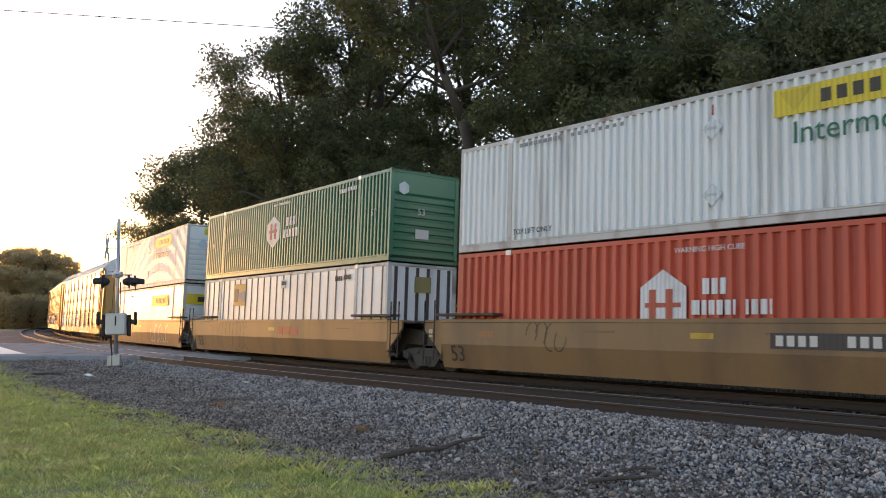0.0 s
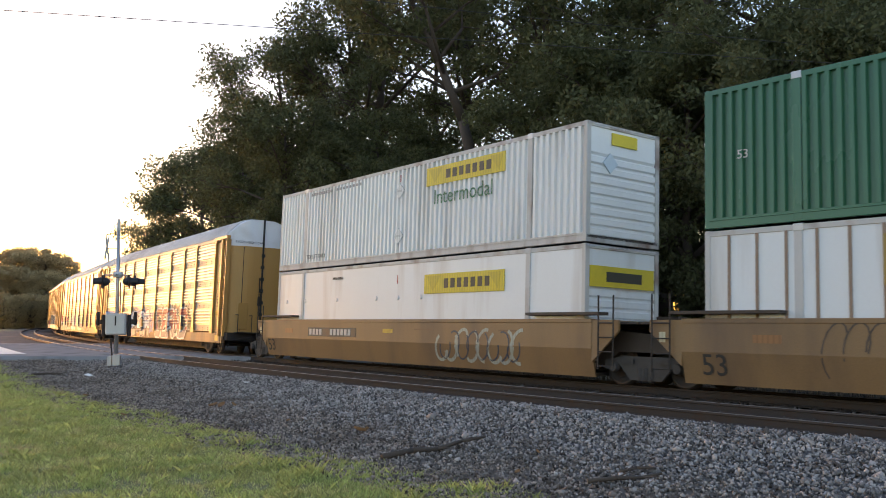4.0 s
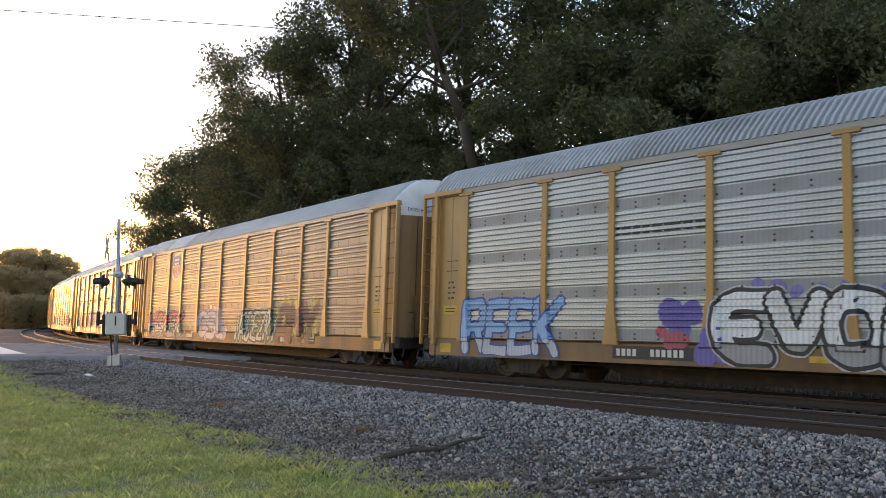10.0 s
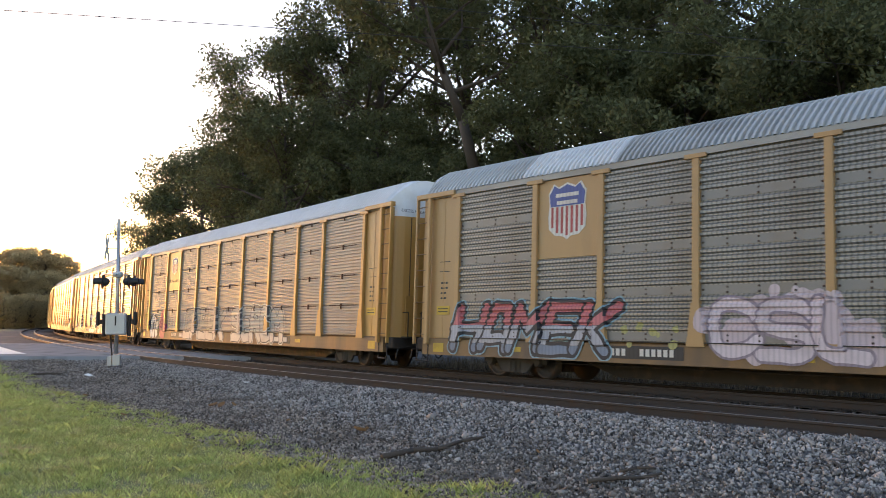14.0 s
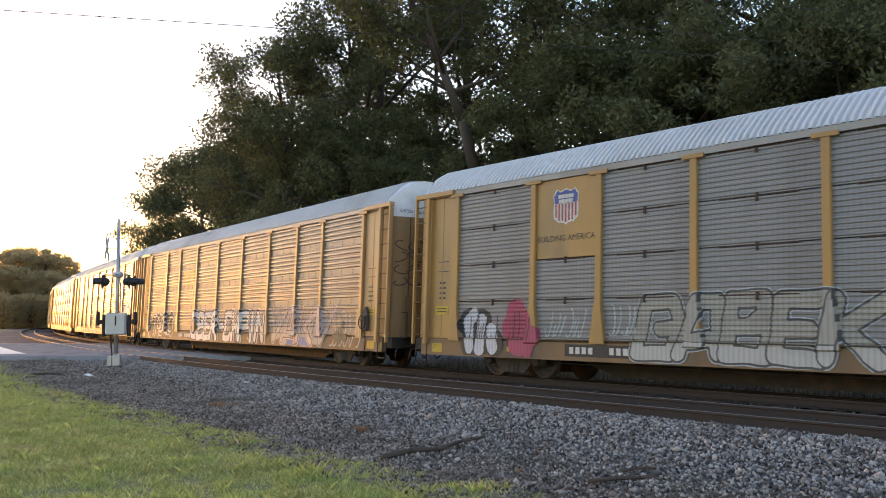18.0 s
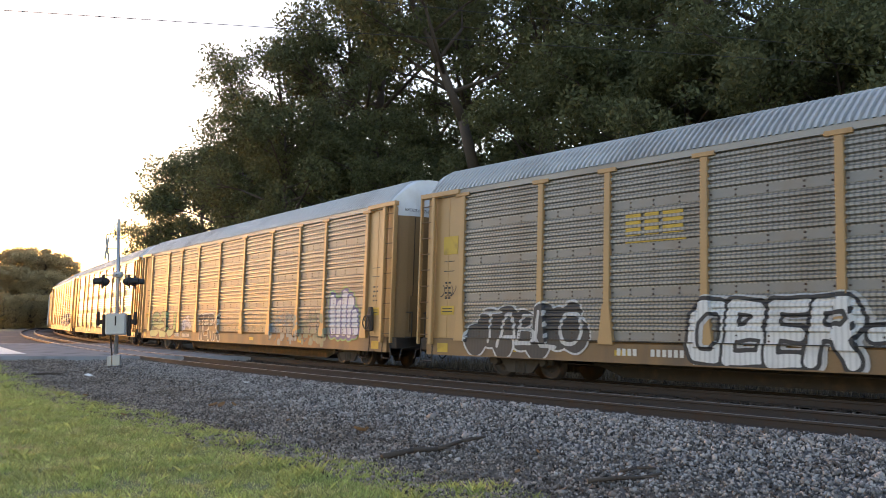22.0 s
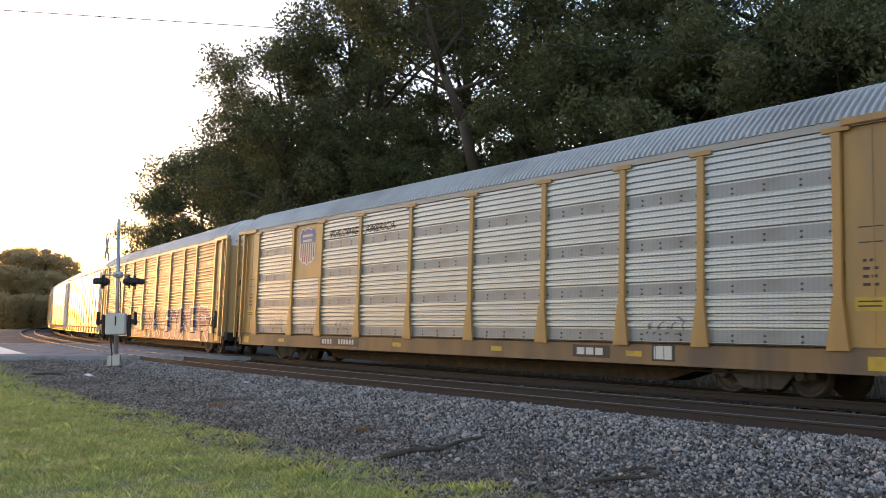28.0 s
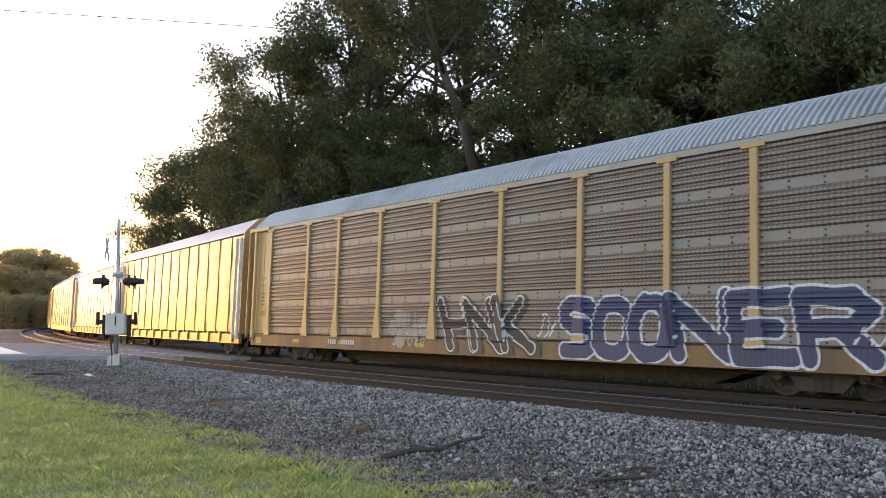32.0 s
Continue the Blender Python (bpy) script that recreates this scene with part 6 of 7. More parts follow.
def shield(root, cx, z0, z1, w, y):
    """A heraldic shield: blue head over red and white stripes, with a pale rim."""
    def outline(s):
        h = (z1 - z0) * s
        mz = (z0 + z1) / 2
        half = w / 2 * s
        pts = [(-0.72, 0.5), (-0.45, 0.43), (0, 0.5), (0.45, 0.43), (0.72, 0.5), (1.0, 0.33), (0.94, 0.12), (1.0, -0.1), (0.95, -0.3), (0.62, -0.42), (0.2, -0.44), (0, -0.5), (-0.2, -0.44), (-0.62, -0.42), (-0.95, -0.3), (-1.0, -0.1),
               (-0.94, 0.12), (-1.0, 0.33)]
        return [(cx + half * a, mz + h * b) for a, b in pts]
    body = part("shield", Geo().prism(outline(1.0), "y", y - 0.004, y), paint((0.7, 0.68, 0.64)), root, "shield with a blue head and red stripes")
    mz = (z0 + z1) / 2
    h = (z1 - z0) * 0.93
    top = [(cx + w / 2 * 0.93 * a, mz + h * b) for a, b in [(-0.72, 0.5), (-0.45, 0.43), (0, 0.5), (0.45, 0.43), (0.72, 0.5), (1.0, 0.33), (0.94, 0.10), (-0.94, 0.10), (-1.0, 0.33)]]
    part("shield_head", Geo().prism(top, "y", y - 0.007, y - 0.003), paint((0.06, 0.10, 0.34)), body)
    for k in range(2):
        part("shield_bar", Geo().box(cx - w * (0.30 - 0.03 * k), cx + w * (0.30 - 0.03 * k), y - 0.009, y - 0.006, mz + h * (0.305 - 0.14 * k) - 0.045, mz + h * (0.305 - 0.14 * k) + 0.045), paint((0.7, 0.68, 0.64)), body)
    for k in range(7):
        a = -0.86 + k * 0.287
        lo = np.interp(abs(a), [0, 0.2, 0.62, 0.95], [-0.46, -0.42, -0.40, -0.26])
        part("shield_stripe", Geo().box(cx + w / 2 * 0.9 * (a - 0.07), cx + w / 2 * 0.9 * (a + 0.07), y - 0.007, y - 0.003, mz + h * lo, mz + h * 0.09), paint((0.42, 0.06, 0.06)), body)


def end_stencils(root, seed):
    """Small stencilled notes and stickers on the end panels."""
    r = random.Random(seed)
    for d in (-1, 1):
        x = d * 12.45
        marks(root, "stencil", "small dark stencilled note", x - 0.22, 3.05, [0.44], 0.02, -1.461, M_INK)
        marks(root, "stencil", "", x - 0.22, 2.78, [0.44], 0.02, -1.461, M_INK)
        for k in range(4):
            marks(root, "stencil", "", x - 0.15, 2.45 - 0.14 * k, [0.07 + 0.08 * r.random(), 0.1], 0.05, -1.461, M_INK)
        part("sticker", Geo().cbox(x - 0.3, x + 0.25, -1.47, -1.459, 1.6, 1.84, 0.002), M_SAFETY, root, "yellow notice plate with dark lines")
        marks(root, "notice_line", "", x - 0.24, 1.75, [0.42], 0.025, -1.471, M_INK)
        marks(root, "notice_line", "", x - 0.24, 1.67, [0.42], 0.025, -1.471, M_INK)
        me = lettering("EXCESS HEIGHT CAR", 0.13, M_INK, 0.001)
        part("height_stencil", me, None, root, "small black letters", at=pose(d * 13.66, -d * 0.62, 4.78, 0, 0, 90 * d))
        if d > 0 and seed in (4, 5, 7):
            brake = part("hand_brake", Geo().cbox(12.12, 12.42, -1.60, -1.46, 1.12, 1.62, 0.03).prism([(12.12, 1.62), (12.42, 1.62), (12.32, 1.86), (12.22, 1.86)], "y", -1.56, -1.47), M_TRUCK, root, "grimy hand brake housing with a wheel")
            ring = Geo()
            for q in range(14):
                a0, a1 = q * 0.4488, (q + 1) * 0.4488
                ring.tube((12.27 + 0.2 * math.cos(a0), -1.66, 1.38 + 0.2 * math.sin(a0)), (12.27 + 0.2 * math.cos(a1), -1.66, 1.38 + 0.2 * math.sin(a1)), 0.018, None, 5)
            for q in range(3):
                ring.tube((12.27, -1.65, 1.38), (12.27 + 0.2 * math.cos(q * 2.094 + 0.5), -1.66, 1.38 + 0.2 * math.sin(q * 2.094 + 0.5)), 0.014, None, 5)
            part("brake_wheel", ring, M_STEEL_DARK, brake)
            chain = Geo()
            pts = [(12.3, -1.56, 1.12), (12.36, -1.56, 0.85), (12.3, -1.54, 0.55), (12.0, -1.45, 0.3), (11.4, -1.3, 0.26), (10.9, -1.2, 0.4)]
            for p_, q_ in zip(pts[:-1], pts[1:]):
                chain.tube(p_, q_, 0.018, None, 6)
            part("brake_chain", chain, M_STEEL_DARK, brake)


for n_, c_ in cars.items():
    if n_ not in (8, 9):
        end_stencils(c_, n_)
        c_sill = [-9.6, -6.4, -2.0, 2.6, 7.2]
        for x in c_sill:
            part("sill_stencil", Geo().box(x - 0.22, x + 0.22, -1.505, -1.499, 0.66, 0.78), M_SAFETY, c_, "yellow painted mark on the sill")


def end_tag(root, d, y0, y1, z0, z1, color, n, seed, width=0.035):
    """Thin sprayed tags on the curved end doors."""
    r = random.Random(seed)
    rows = max(1, n // 3)
    for k in range(n):
        y, t0 = y0 + (y1 - y0) * (k % 3 + 0.5) / 3, r.random() * 6
        zc, zh = z0 + (z1 - z0) * (k // 3 + 0.5) / rows, (z1 - z0) / rows * 0.45
        v, f = ribbon([(y + (y1 - y0) / 6 * math.sin(t0 + q / 10 * 5), zc + zh * math.cos(t0 * 2 + q / 10 * 3.5)) for q in range(11)], width)
        g = Geo().add([(d * (13.672 - 0.34 * abs(u / 1.42) ** 3), u, z) for u, z in v], f)
        part("graffiti", g, paint(color), root, "dark sprayed tag on the end doors")


end_tag(cars[4], 1, -1.25, -0.1, 2.5, 3.9, (0.06, 0.045, 0.04), 12, 91)

a = cars[1]
piece(a, "blue angular graffiti letters with dark outlines", word("REEK", -11.85, -8.4, 0.58, 1.98, 0.115, 0.05, 0, 0.3), 0.115, "silver", [((0.05, 0.10, 0.36), 0.055)], [((0.30, 0.50, 0.78), 0.0, 1.0, 2.3), ((0.50, 0.55, 0.62), 0.0, 0.5, 0.985)])
splash(a, "purple sprayed patch", blobs(-5.3, -4.0, 0.75, 1.75, 7, 0.2, 0.36, 1), "silver", (0.15, 0.13, 0.42))
splash(a, "red sprayed patch", blobs(-5.6, -4.9, 1.0, 1.5, 4, 0.12, 0.24, 9), "silver", (0.42, 0.10, 0.14), 1)
splash(a, "purple sprayed patch", blobs(-3.6, 0.4, 1.95, 2.15, 8, 0.1, 0.2, 19), "silver", (0.20, 0.18, 0.46))
splash(a, "purple sprayed patch", blobs(0.1, 1.5, 0.75, 1.75, 8, 0.2, 0.38, 2), "silver", (0.20, 0.22, 0.48))
splash(a, "pink sprayed patch", blobs(0.8, 1.4, 1.0, 1.5, 4, 0.12, 0.26, 3), "silver", (0.46, 0.15, 0.2), 1)
piece(a, "large white bubble-letter graffiti with black outlines", word("EVOR", -4.15, 0.35, 0.58, 2.03, 0.19, 0.0, 2, 0.5, 0.04, 4), 0.19, "silver", [((0.50, 0.51, 0.54), 0.10), (BLACK, 0.065)], [((0.80, 0.81, 0.82), -0.015, 1.0, 2.4), ((0.33, 0.33, 0.34), -0.015, 0.5, 0.985)], 1)
splash(a, "black sprayed backing", blobs(1.9, 8.3, 1.0, 1.95, 22, 0.22, 0.42, 5), "silver", (0.05, 0.055, 0.07))
splash(a, "black sprayed dots", blobs(2.2, 8.6, 2.15, 2.3, 9, 0.05, 0.11, 6), "silver", (0.07, 0.075, 0.085))
piece(a, "large red block-letter graffiti with white outlines", word("CERNC", 1.95, 7.75, 0.58, 2.04, 0.165, 0.05, 0, 0.4, 0.03, 7), 0.165, "silver", [((0.74, 0.74, 0.73), 0.06)], [((0.44, 0.10, 0.075), -0.02, 1.0, 2.4), ((0.26, 0.235, 0.215), -0.02, 0.5, 0.985)], 1)
marks(a, "railway_name", "dark stencilled shapes", -6.85, 3.34, [0.2, 0.24, 0.2, 0.2, 0.26, 0.42, 0.24, 0.24], 0.22, -1.476, M_INK, 0.06)
number_board(a, -6.8, -4.7, board=True)
logo_board(a, 5.1, 6.35)

b = cars[2]
shield(b, -7.92, 3.36, 4.74, 1.22, -1.479)
piece(b, "red and grey block-letter graffiti with blue edges", word("HAMEK", -11.9, -6.4, 0.6, 1.9, 0.13, 0.3, 0, 0.4, 0.02, 11), 0.13, "grey", [((0.25, 0.42, 0.52), 0.10), ((0.025, 0.025, 0.035), 0.06)], [((0.60, 0.18, 0.20), -0.02, 1.32, 2.2), ((0.45, 0.46, 0.52), -0.02, 0.85, 1.315), ((0.20, 0.26, 0.36), -0.02, 0.5, 0.845)])
splash(b, "faint yellow sprayed scrawl patch", blobs(-6.3, -4.6, 0.9, 1.4, 7, 0.05, 0.12, 12), "grey", (0.42, 0.40, 0.16))
splash(b, "pale pink sprayed patch", blobs(-4.1, -0.5, 0.75, 1.75, 18, 0.16, 0.34, 13), "grey", (0.58, 0.47, 0.50))
splash(b, "pale pink sprayed spots", blobs(-2.6, -1.3, 1.8, 2.1, 8, 0.06, 0.16, 14), "grey", (0.60, 0.50, 0.53))
piece(b, "pale pink bubble-letter graffiti", word("CSL", -4.0, -0.7, 0.6, 1.9, 0.13, 0.0, 2, 0.5, 0.1, 15), 0.13, "grey", [((0.30, 0.24, 0.29), 0.04)], [((0.68, 0.58, 0.62), -0.01, 0.5, 2.2)], 1)
piece(b, "pale green pointed graffiti letters", word("lADEZRl", 0.55, 5.05, 0.62, 1.85, 0.075, 0.25, 0, 0.0, 0.06, 16), 0.075, "grey", [((0.22, 0.29, 0.17), 0.13), ((0.045, 0.07, 0.065), 0.08)], [((0.42, 0.56, 0.57), 0.0, 0.5, 2.2)], 0, (0.07, -0.05))
piece(b, "yellow sprayed bursts", spikes(4.75, 8.3, 0.95, 2.3, 12, 17), 0.10, "grey", [((0.46, 0.48, 0.10), 0.0)], [])
piece(b, "dark purple graffiti letters over yellow", word("AMY", 4.95, 8.3, 0.62, 2.08, 0.17, 0.1, 0, 0.5, 0.05, 18), 0.17, "grey", [((0.36, 0.10, 0.12), 0.05)], [((0.055, 0.04, 0.06), 0.0, 0.5, 1.6), ((0.17, 0.135, 0.11), 0.0, 1.605, 2.4)], 1)
part("roof_patch", roof_geo(-9.5, -6.4, 0.012), M_ROOF_WHITE, b, "newer white section of roof sheet")
number_board(b, -6.8, -4.6)
logo_board(b, 5.2, 6.3)
part("weight_panel", Geo().cbox(7.7, 8.25, -1.506, -1.499, 0.62, 0.92, 0.002), paint(BLACK), b, "black stencil panel with pale lines")
marks(b, "weight_line", "", 7.75, 0.82, [0.2, 0.18], 0.04, -1.509, M_LETTER)
marks(b, "weight_line", "", 7.75, 0.72, [0.2, 0.18], 0.04, -1.509, M_LETTER)

c = cars[3]
shield(c, -7.9, 3.72, 4.6, 0.82, -1.479)
part("slogan", lettering("BUILDING AMERICA", 0.205, M_INK, 0.001), None, c, "dark letters on the yellow plate", at=(-7.9, -1.478, 3.4))
splash(c, "white rounded bubble graffiti with black edges", [(-11.3, 1.35, 0.42), (-11.2, 0.85, 0.4), (-10.75, 1.0, 0.44), (-10.8, 1.4, 0.36), (-10.3, 0.85, 0.34)], "slate", BLACK)
piece(c, "white bubble-letter graffiti", [[[(-11.25, 0.75), (-11.35, 1.4), (-11.1, 1.6)]], [[(-10.85, 0.7), (-10.8, 1.45)]], [[(-10.35, 0.75), (-10.45, 1.2)]]], 0.2, "slate", [], [((0.66, 0.66, 0.70), -0.02, 0.5, 2.1)], 1)
splash(c, "red rounded bubble graffiti", [(-9.55, 1.65, 0.34), (-9.3, 1.35, 0.36), (-9.75, 1.25, 0.3), (-9.4, 0.9, 0.36), (-8.95, 1.05, 0.26), (-9.1, 0.72, 0.2)], "slate", (0.44, 0.07, 0.14))
strokes(c, "dark lines inside the red paint", -9.8, -9.0, 0.8, 1.8, "slate", (0.10, 0.02, 0.04), 4, 33, 0.03)
strokes(c, "dark lines inside the white paint", -11.5, -10.2, 0.7, 1.75, "slate", BLACK, 5, 34, 0.035)
strokes(c, "thin pale blue scrawl", -8.5, -7.2, 1.05, 1.75, "slate", (0.48, 0.58, 0.62), 6, 41)
strokes(c, "thin pale scrawl", -6.6, -5.6, 1.1, 1.8, "slate", (0.55, 0.60, 0.60), 5, 42)
piece(c, "large faded grey graffiti letters with pale edges", word("GABEK", -5.7, -0.4, 0.58, 2.0, 0.15, 0.15, 0, 0.45, 0.05, 43), 0.15, "slate", [((0.46, 0.50, 0.52), 0.07), ((0.09, 0.09, 0.09), 0.045)], [((0.37, 0.355, 0.31), 0.0, 1.0, 2.2), ((0.50, 0.49, 0.46), 0.0, 0.5, 0.985)])
piece(c, "large faded white-edged graffiti letters", word("SERCM", 0.55, 5.75, 0.58, 2.05, 0.165, -0.12, 1, 0.5, 0.04, 44), 0.165, "slate", [((0.62, 0.64, 0.63), 0.085), ((0.08, 0.08, 0.085), 0.045)], [((0.47, 0.46, 0.42), 0.0, 1.0, 2.3), ((0.58, 0.57, 0.54), 0.0, 0.5, 0.985)])
number_board(c, -7.85, -5.1)
logo_board(c, 4.9, 6.55)

d_ = cars[4]
BUBBLE = [(-11.25, 0.95, 0.42), (-10.7, 1.25, 0.5), (-10.1, 1.4, 0.42), (-9.5, 1.2, 0.5), (-8.8, 1.5, 0.36), (-8.3, 1.25, 0.5), (-7.8, 1.1, 0.42), (-9.0, 0.9, 0.42), (-10.2, 0.85, 0.36), (-7.9, 1.6, 0.28)]
splash(d_, "white edge of a black bubble graffiti", [(x, z, r + 0.05) for x, z, r in BUBBLE], "grey", (0.60, 0.60, 0.60))
splash(d_, "black bubble graffiti", BUBBLE, "grey", (0.045, 0.045, 0.05), 1)
piece(d_, "thin white letters inside the black paint", word("TABLO", -11.1, -7.6, 0.75, 1.7, 0.045, 0.1, 1, 0.2, 0.1, 52), 0.045, "grey", [((0.58, 0.58, 0.58), 0.0)], [], 2)
piece(d_, "large white graffiti letters with black shadows", word("OBER-CHPIN", -4.65, 4.15, 0.54, 1.85, 0.13, 0.1, 0, 0.5, 0.02, 54), 0.13, "grey", [((0.50, 0.50, 0.50), 0.105), ((0.03, 0.03, 0.035), 0.07)], [((0.70, 0.70, 0.69), -0.01, 0.5, 2.2)], 0, (0.06, 0.0))
splash(d_, "faded white sprayed patch", blobs(4.9, 9.5, 0.65, 1.7, 26, 0.18, 0.36, 55), "grey", (0.44, 0.38, 0.36))
piece(d_, "faded rust and white graffiti letters", word("VAKV", 4.6, 10.0, 0.56, 1.9, 0.12, 0.3, 0, 0.5, 0.05, 56), 0.12, "grey", [((0.58, 0.52, 0.50), 0.075), ((0.20, 0.10, 0.085), 0.035)], [((0.56, 0.45, 0.42), -0.01, 0.5, 2.2)], 1)
strokes(d_, "dark scrawl over the faded letters", 5.0, 9.6, 0.7, 1.8, "grey", (0.14, 0.06, 0.05), 8, 57, 0.05)
splash(d_, "dark sprayed emblem", blobs(10.1, 10.9, 0.85, 1.4, 5, 0.1, 0.22, 58), "grey", (0.10, 0.10, 0.095))
strokes(d_, "thin pale blue scrawl", 9.8, 11.9, 0.6, 1.75, "grey", (0.58, 0.64, 0.66), 6, 59, 0.035)
shape_on(d_, "blue painted patch on the sill", [(6.35, 0.56), (8.3, 0.56), (8.3, 0.86), (6.35, 0.86)], "grey", (0.05, 0.16, 0.42), 0.016)
marks(d_, "railway_emblem", "yellow blocky emblem", -6.35, 3.3, [0.42, 0.38, 0.52], 0.5, -1.478, M_SAFETY, 0.1)
marks(d_, "railway_emblem", "yellow bar", -6.35, 3.14, [1.6], 0.08, -1.478, M_SAFETY)
number_board(d_, -6.65, -4.55, board=False)
part("notice_plate", Geo().cbox(-12.7, -12.1, -1.472, -1.459, 3.25, 3.75, 0.003), M_SAFETY, d_, "yellow notice plate with dark lines")
strokes(d_, "small dark tag", -12.8, -12.1, 2.1, 2.4, "grey", BLACK, 4, 53, 0.025)

e = cars[5]
splash(e, "dark green sprayed patch", blobs(-11.4, -8.0, 0.75, 1.6, 12, 0.16, 0.34, 61), "grey", (0.10, 0.17, 0.11))
piece(e, "green bubble-letter graffiti with black edges", word("SEJ", -11.4, -7.5, 0.58, 1.9, 0.165, 0.1, 1, 0.5, 0.08, 60), 0.165, "grey", [((0.03, 0.05, 0.035), 0.045)], [((0.20, 0.36, 0.20), -0.01, 0.5, 2.2)], 1)
splash(e, "small pale blue bubble graffiti", blobs(-6.3, -5.1, 1.1, 1.55, 7, 0.14, 0.24, 62), "grey", (0.58, 0.62, 0.72))
strokes(e, "", -6.2, -5.2, 1.1, 1.6, "grey", NAVY, 4, 63, 0.03)
piece(e, "black graffiti letters with white edges", word("TERK", -3.95, -1.1, 0.54, 1.72, 0.11, 0.0, 0, 0.5, 0.03, 70), 0.11, "grey", [((0.62, 0.63, 0.62), 0.045)], [((0.03, 0.03, 0.035), 0.0, 0.5, 2.2)])
strokes(e, "thin dark scrawl", -0.5, 3.6, 1.05, 1.75, "grey", (0.12, 0.16, 0.14), 9, 64)
splash(e, "pale blue sprayed patch", blobs(4.5, 7.0, 0.62, 1.6, 40, 0.06, 0.17, 65), "grey", (0.21, 0.26, 0.30))
splash(e, "pale green sprayed patch", blobs(7.1, 9.2, 0.62, 1.6, 32, 0.06, 0.17, 66), "grey", (0.20, 0.24, 0.18))
strokes(e, "thin dark scrawl", 4.4, 8.8, 0.7, 1.8, "grey", (0.07, 0.09, 0.13), 11, 67, 0.04)
FIST = [[[(9.72, 1.15), (9.62, 2.1)]], [[(10.14, 1.1), (10.1, 1.9)]], [[(10.52, 1.12), (10.48, 2.22)]], [[(10.92, 1.1), (10.9, 2.05)]], [[(11.25, 1.15), (11.2, 1.6)]]]
piece(e, "white bubble graffiti like five fat fingers with blue edges", FIST, 0.24, "grey", [((0.22, 0.42, 0.16), 0.11), ((0.13, 0.13, 0.34), 0.06)], [((0.66, 0.68, 0.76), -0.035, 0.5, 2.6)])
marks(e, "railway_name", "dark stencilled bars", -6.65, 3.62, [1.5, 0.55], 0.05, -1.482, M_INK)
marks(e, "railway_name", "", -6.5, 3.5, [1.3, 0.5], 0.05, -1.482, M_INK)
marks(e, "railway_name", "", -5.6, 3.2, [0.16] * 6, 0.16, -1.482, M_INK)
number_board(e, -7.5, -4.85)

f_ = cars[6]
shield(f_, -7.93, 3.36, 4.76, 1.2, -1.479)
letters_on(f_, "dark slogan letters across two bays", "BUILDING", -6.3, -4.5, 4.24, 4.5, "silver", [(BLACK, 0.0)], name="slogan")
letters_on(f_, "", "AMERICA", -4.05, -2.3, 4.24, 4.5, "silver", [(BLACK, 0.0)], name="slogan")
number_board(f_, -6.65, -4.2)
logo_board(f_, 5.35, 6.5)
for k, x in enumerate((-10.6, -8.2, -5.8, 7.5)):
    strokes(f_, "small dark tag", x, x + 1.0, 1.15, 1.5, "silver", (0.10, 0.11, 0.12), 4, 71 + k, 0.03)
part("weight_panel", Geo().cbox(7.7, 8.3, -1.506, -1.499, 0.58, 0.94, 0.002), paint(BLACK), f_, "black stencil panel with a pale border")
marks(f_, "weight_line", "", 7.76, 0.62, [0.03, 0.2, 0.2], 0.28, -1.509, M_LETTER, 0.02)

g_ = cars[7]
piece(g_, "large blue graffiti letters with white edges", word("SOO", 3.75, 6.95, 0.56, 2.0, 0.17, 0.0, 1, 0.6, 0.02, 80), 0.17, "grey", [((0.68, 0.71, 0.77), 0.055)], [((0.05, 0.065, 0.155), 0.0, 0.5, 2.3)])
piece(g_, "large blue pointed graffiti letters with white edges", word("NER", 6.95, 11.3, 0.56, 2.06, 0.17, -0.1, 0, 0.45, 0.04, 86), 0.17, "grey", [((0.68, 0.71, 0.77), 0.055)], [((0.05, 0.062, 0.14), 0.0, 0.5, 2.3)])
piece(g_, "black graffiti letters with white edges", word("HNK", -0.9, 2.5, 0.6, 2.1, 0.12, -0.35, 0, 0.5, 0.06, 87), 0.12, "grey", [((0.05, 0.05, 0.05), 0.12), ((0.70, 0.71, 0.72), 0.045)], [((0.035, 0.035, 0.04), 0.0, 0.5, 2.3)], 0, (0.1, -0.06))
splash(g_, "faded grey sprayed patch", blobs(-3.5, -1.7, 0.75, 1.7, 10, 0.14, 0.3, 82), "grey", (0.36, 0.345, 0.33))
strokes(g_, "thin white scrawl", -3.4, -1.7, 0.7, 1.75, "grey", (0.6, 0.6, 0.6), 6, 83)
strokes(g_, "thin white scrawl", 2.8, 3.6, 1.05, 1.6, "grey", WHITE, 3, 84, 0.04)
strokes(g_, "thin white scrawl", 10.9, 11.7, 0.95, 1.4, "grey", WHITE, 3, 85)
number_board(g_, -7.4, -5.4, board=False)
part("faded_plate", Geo().cbox(12.2, 12.92, -1.466, -1.459, 2.35, 2.7, 0.002), paint((0.25, 0.17, 0.10)), g_, "brown patch of bare primer")

part("end_slot", Geo().cbox(13.60, 13.668, -0.95, -0.35, 2.96, 3.16, 0.008), paint((0.07, 0.04, 0.03)), g_, "dark brown slot in the end door")

# ---- marks on the containers and well cars
CY = -1.30


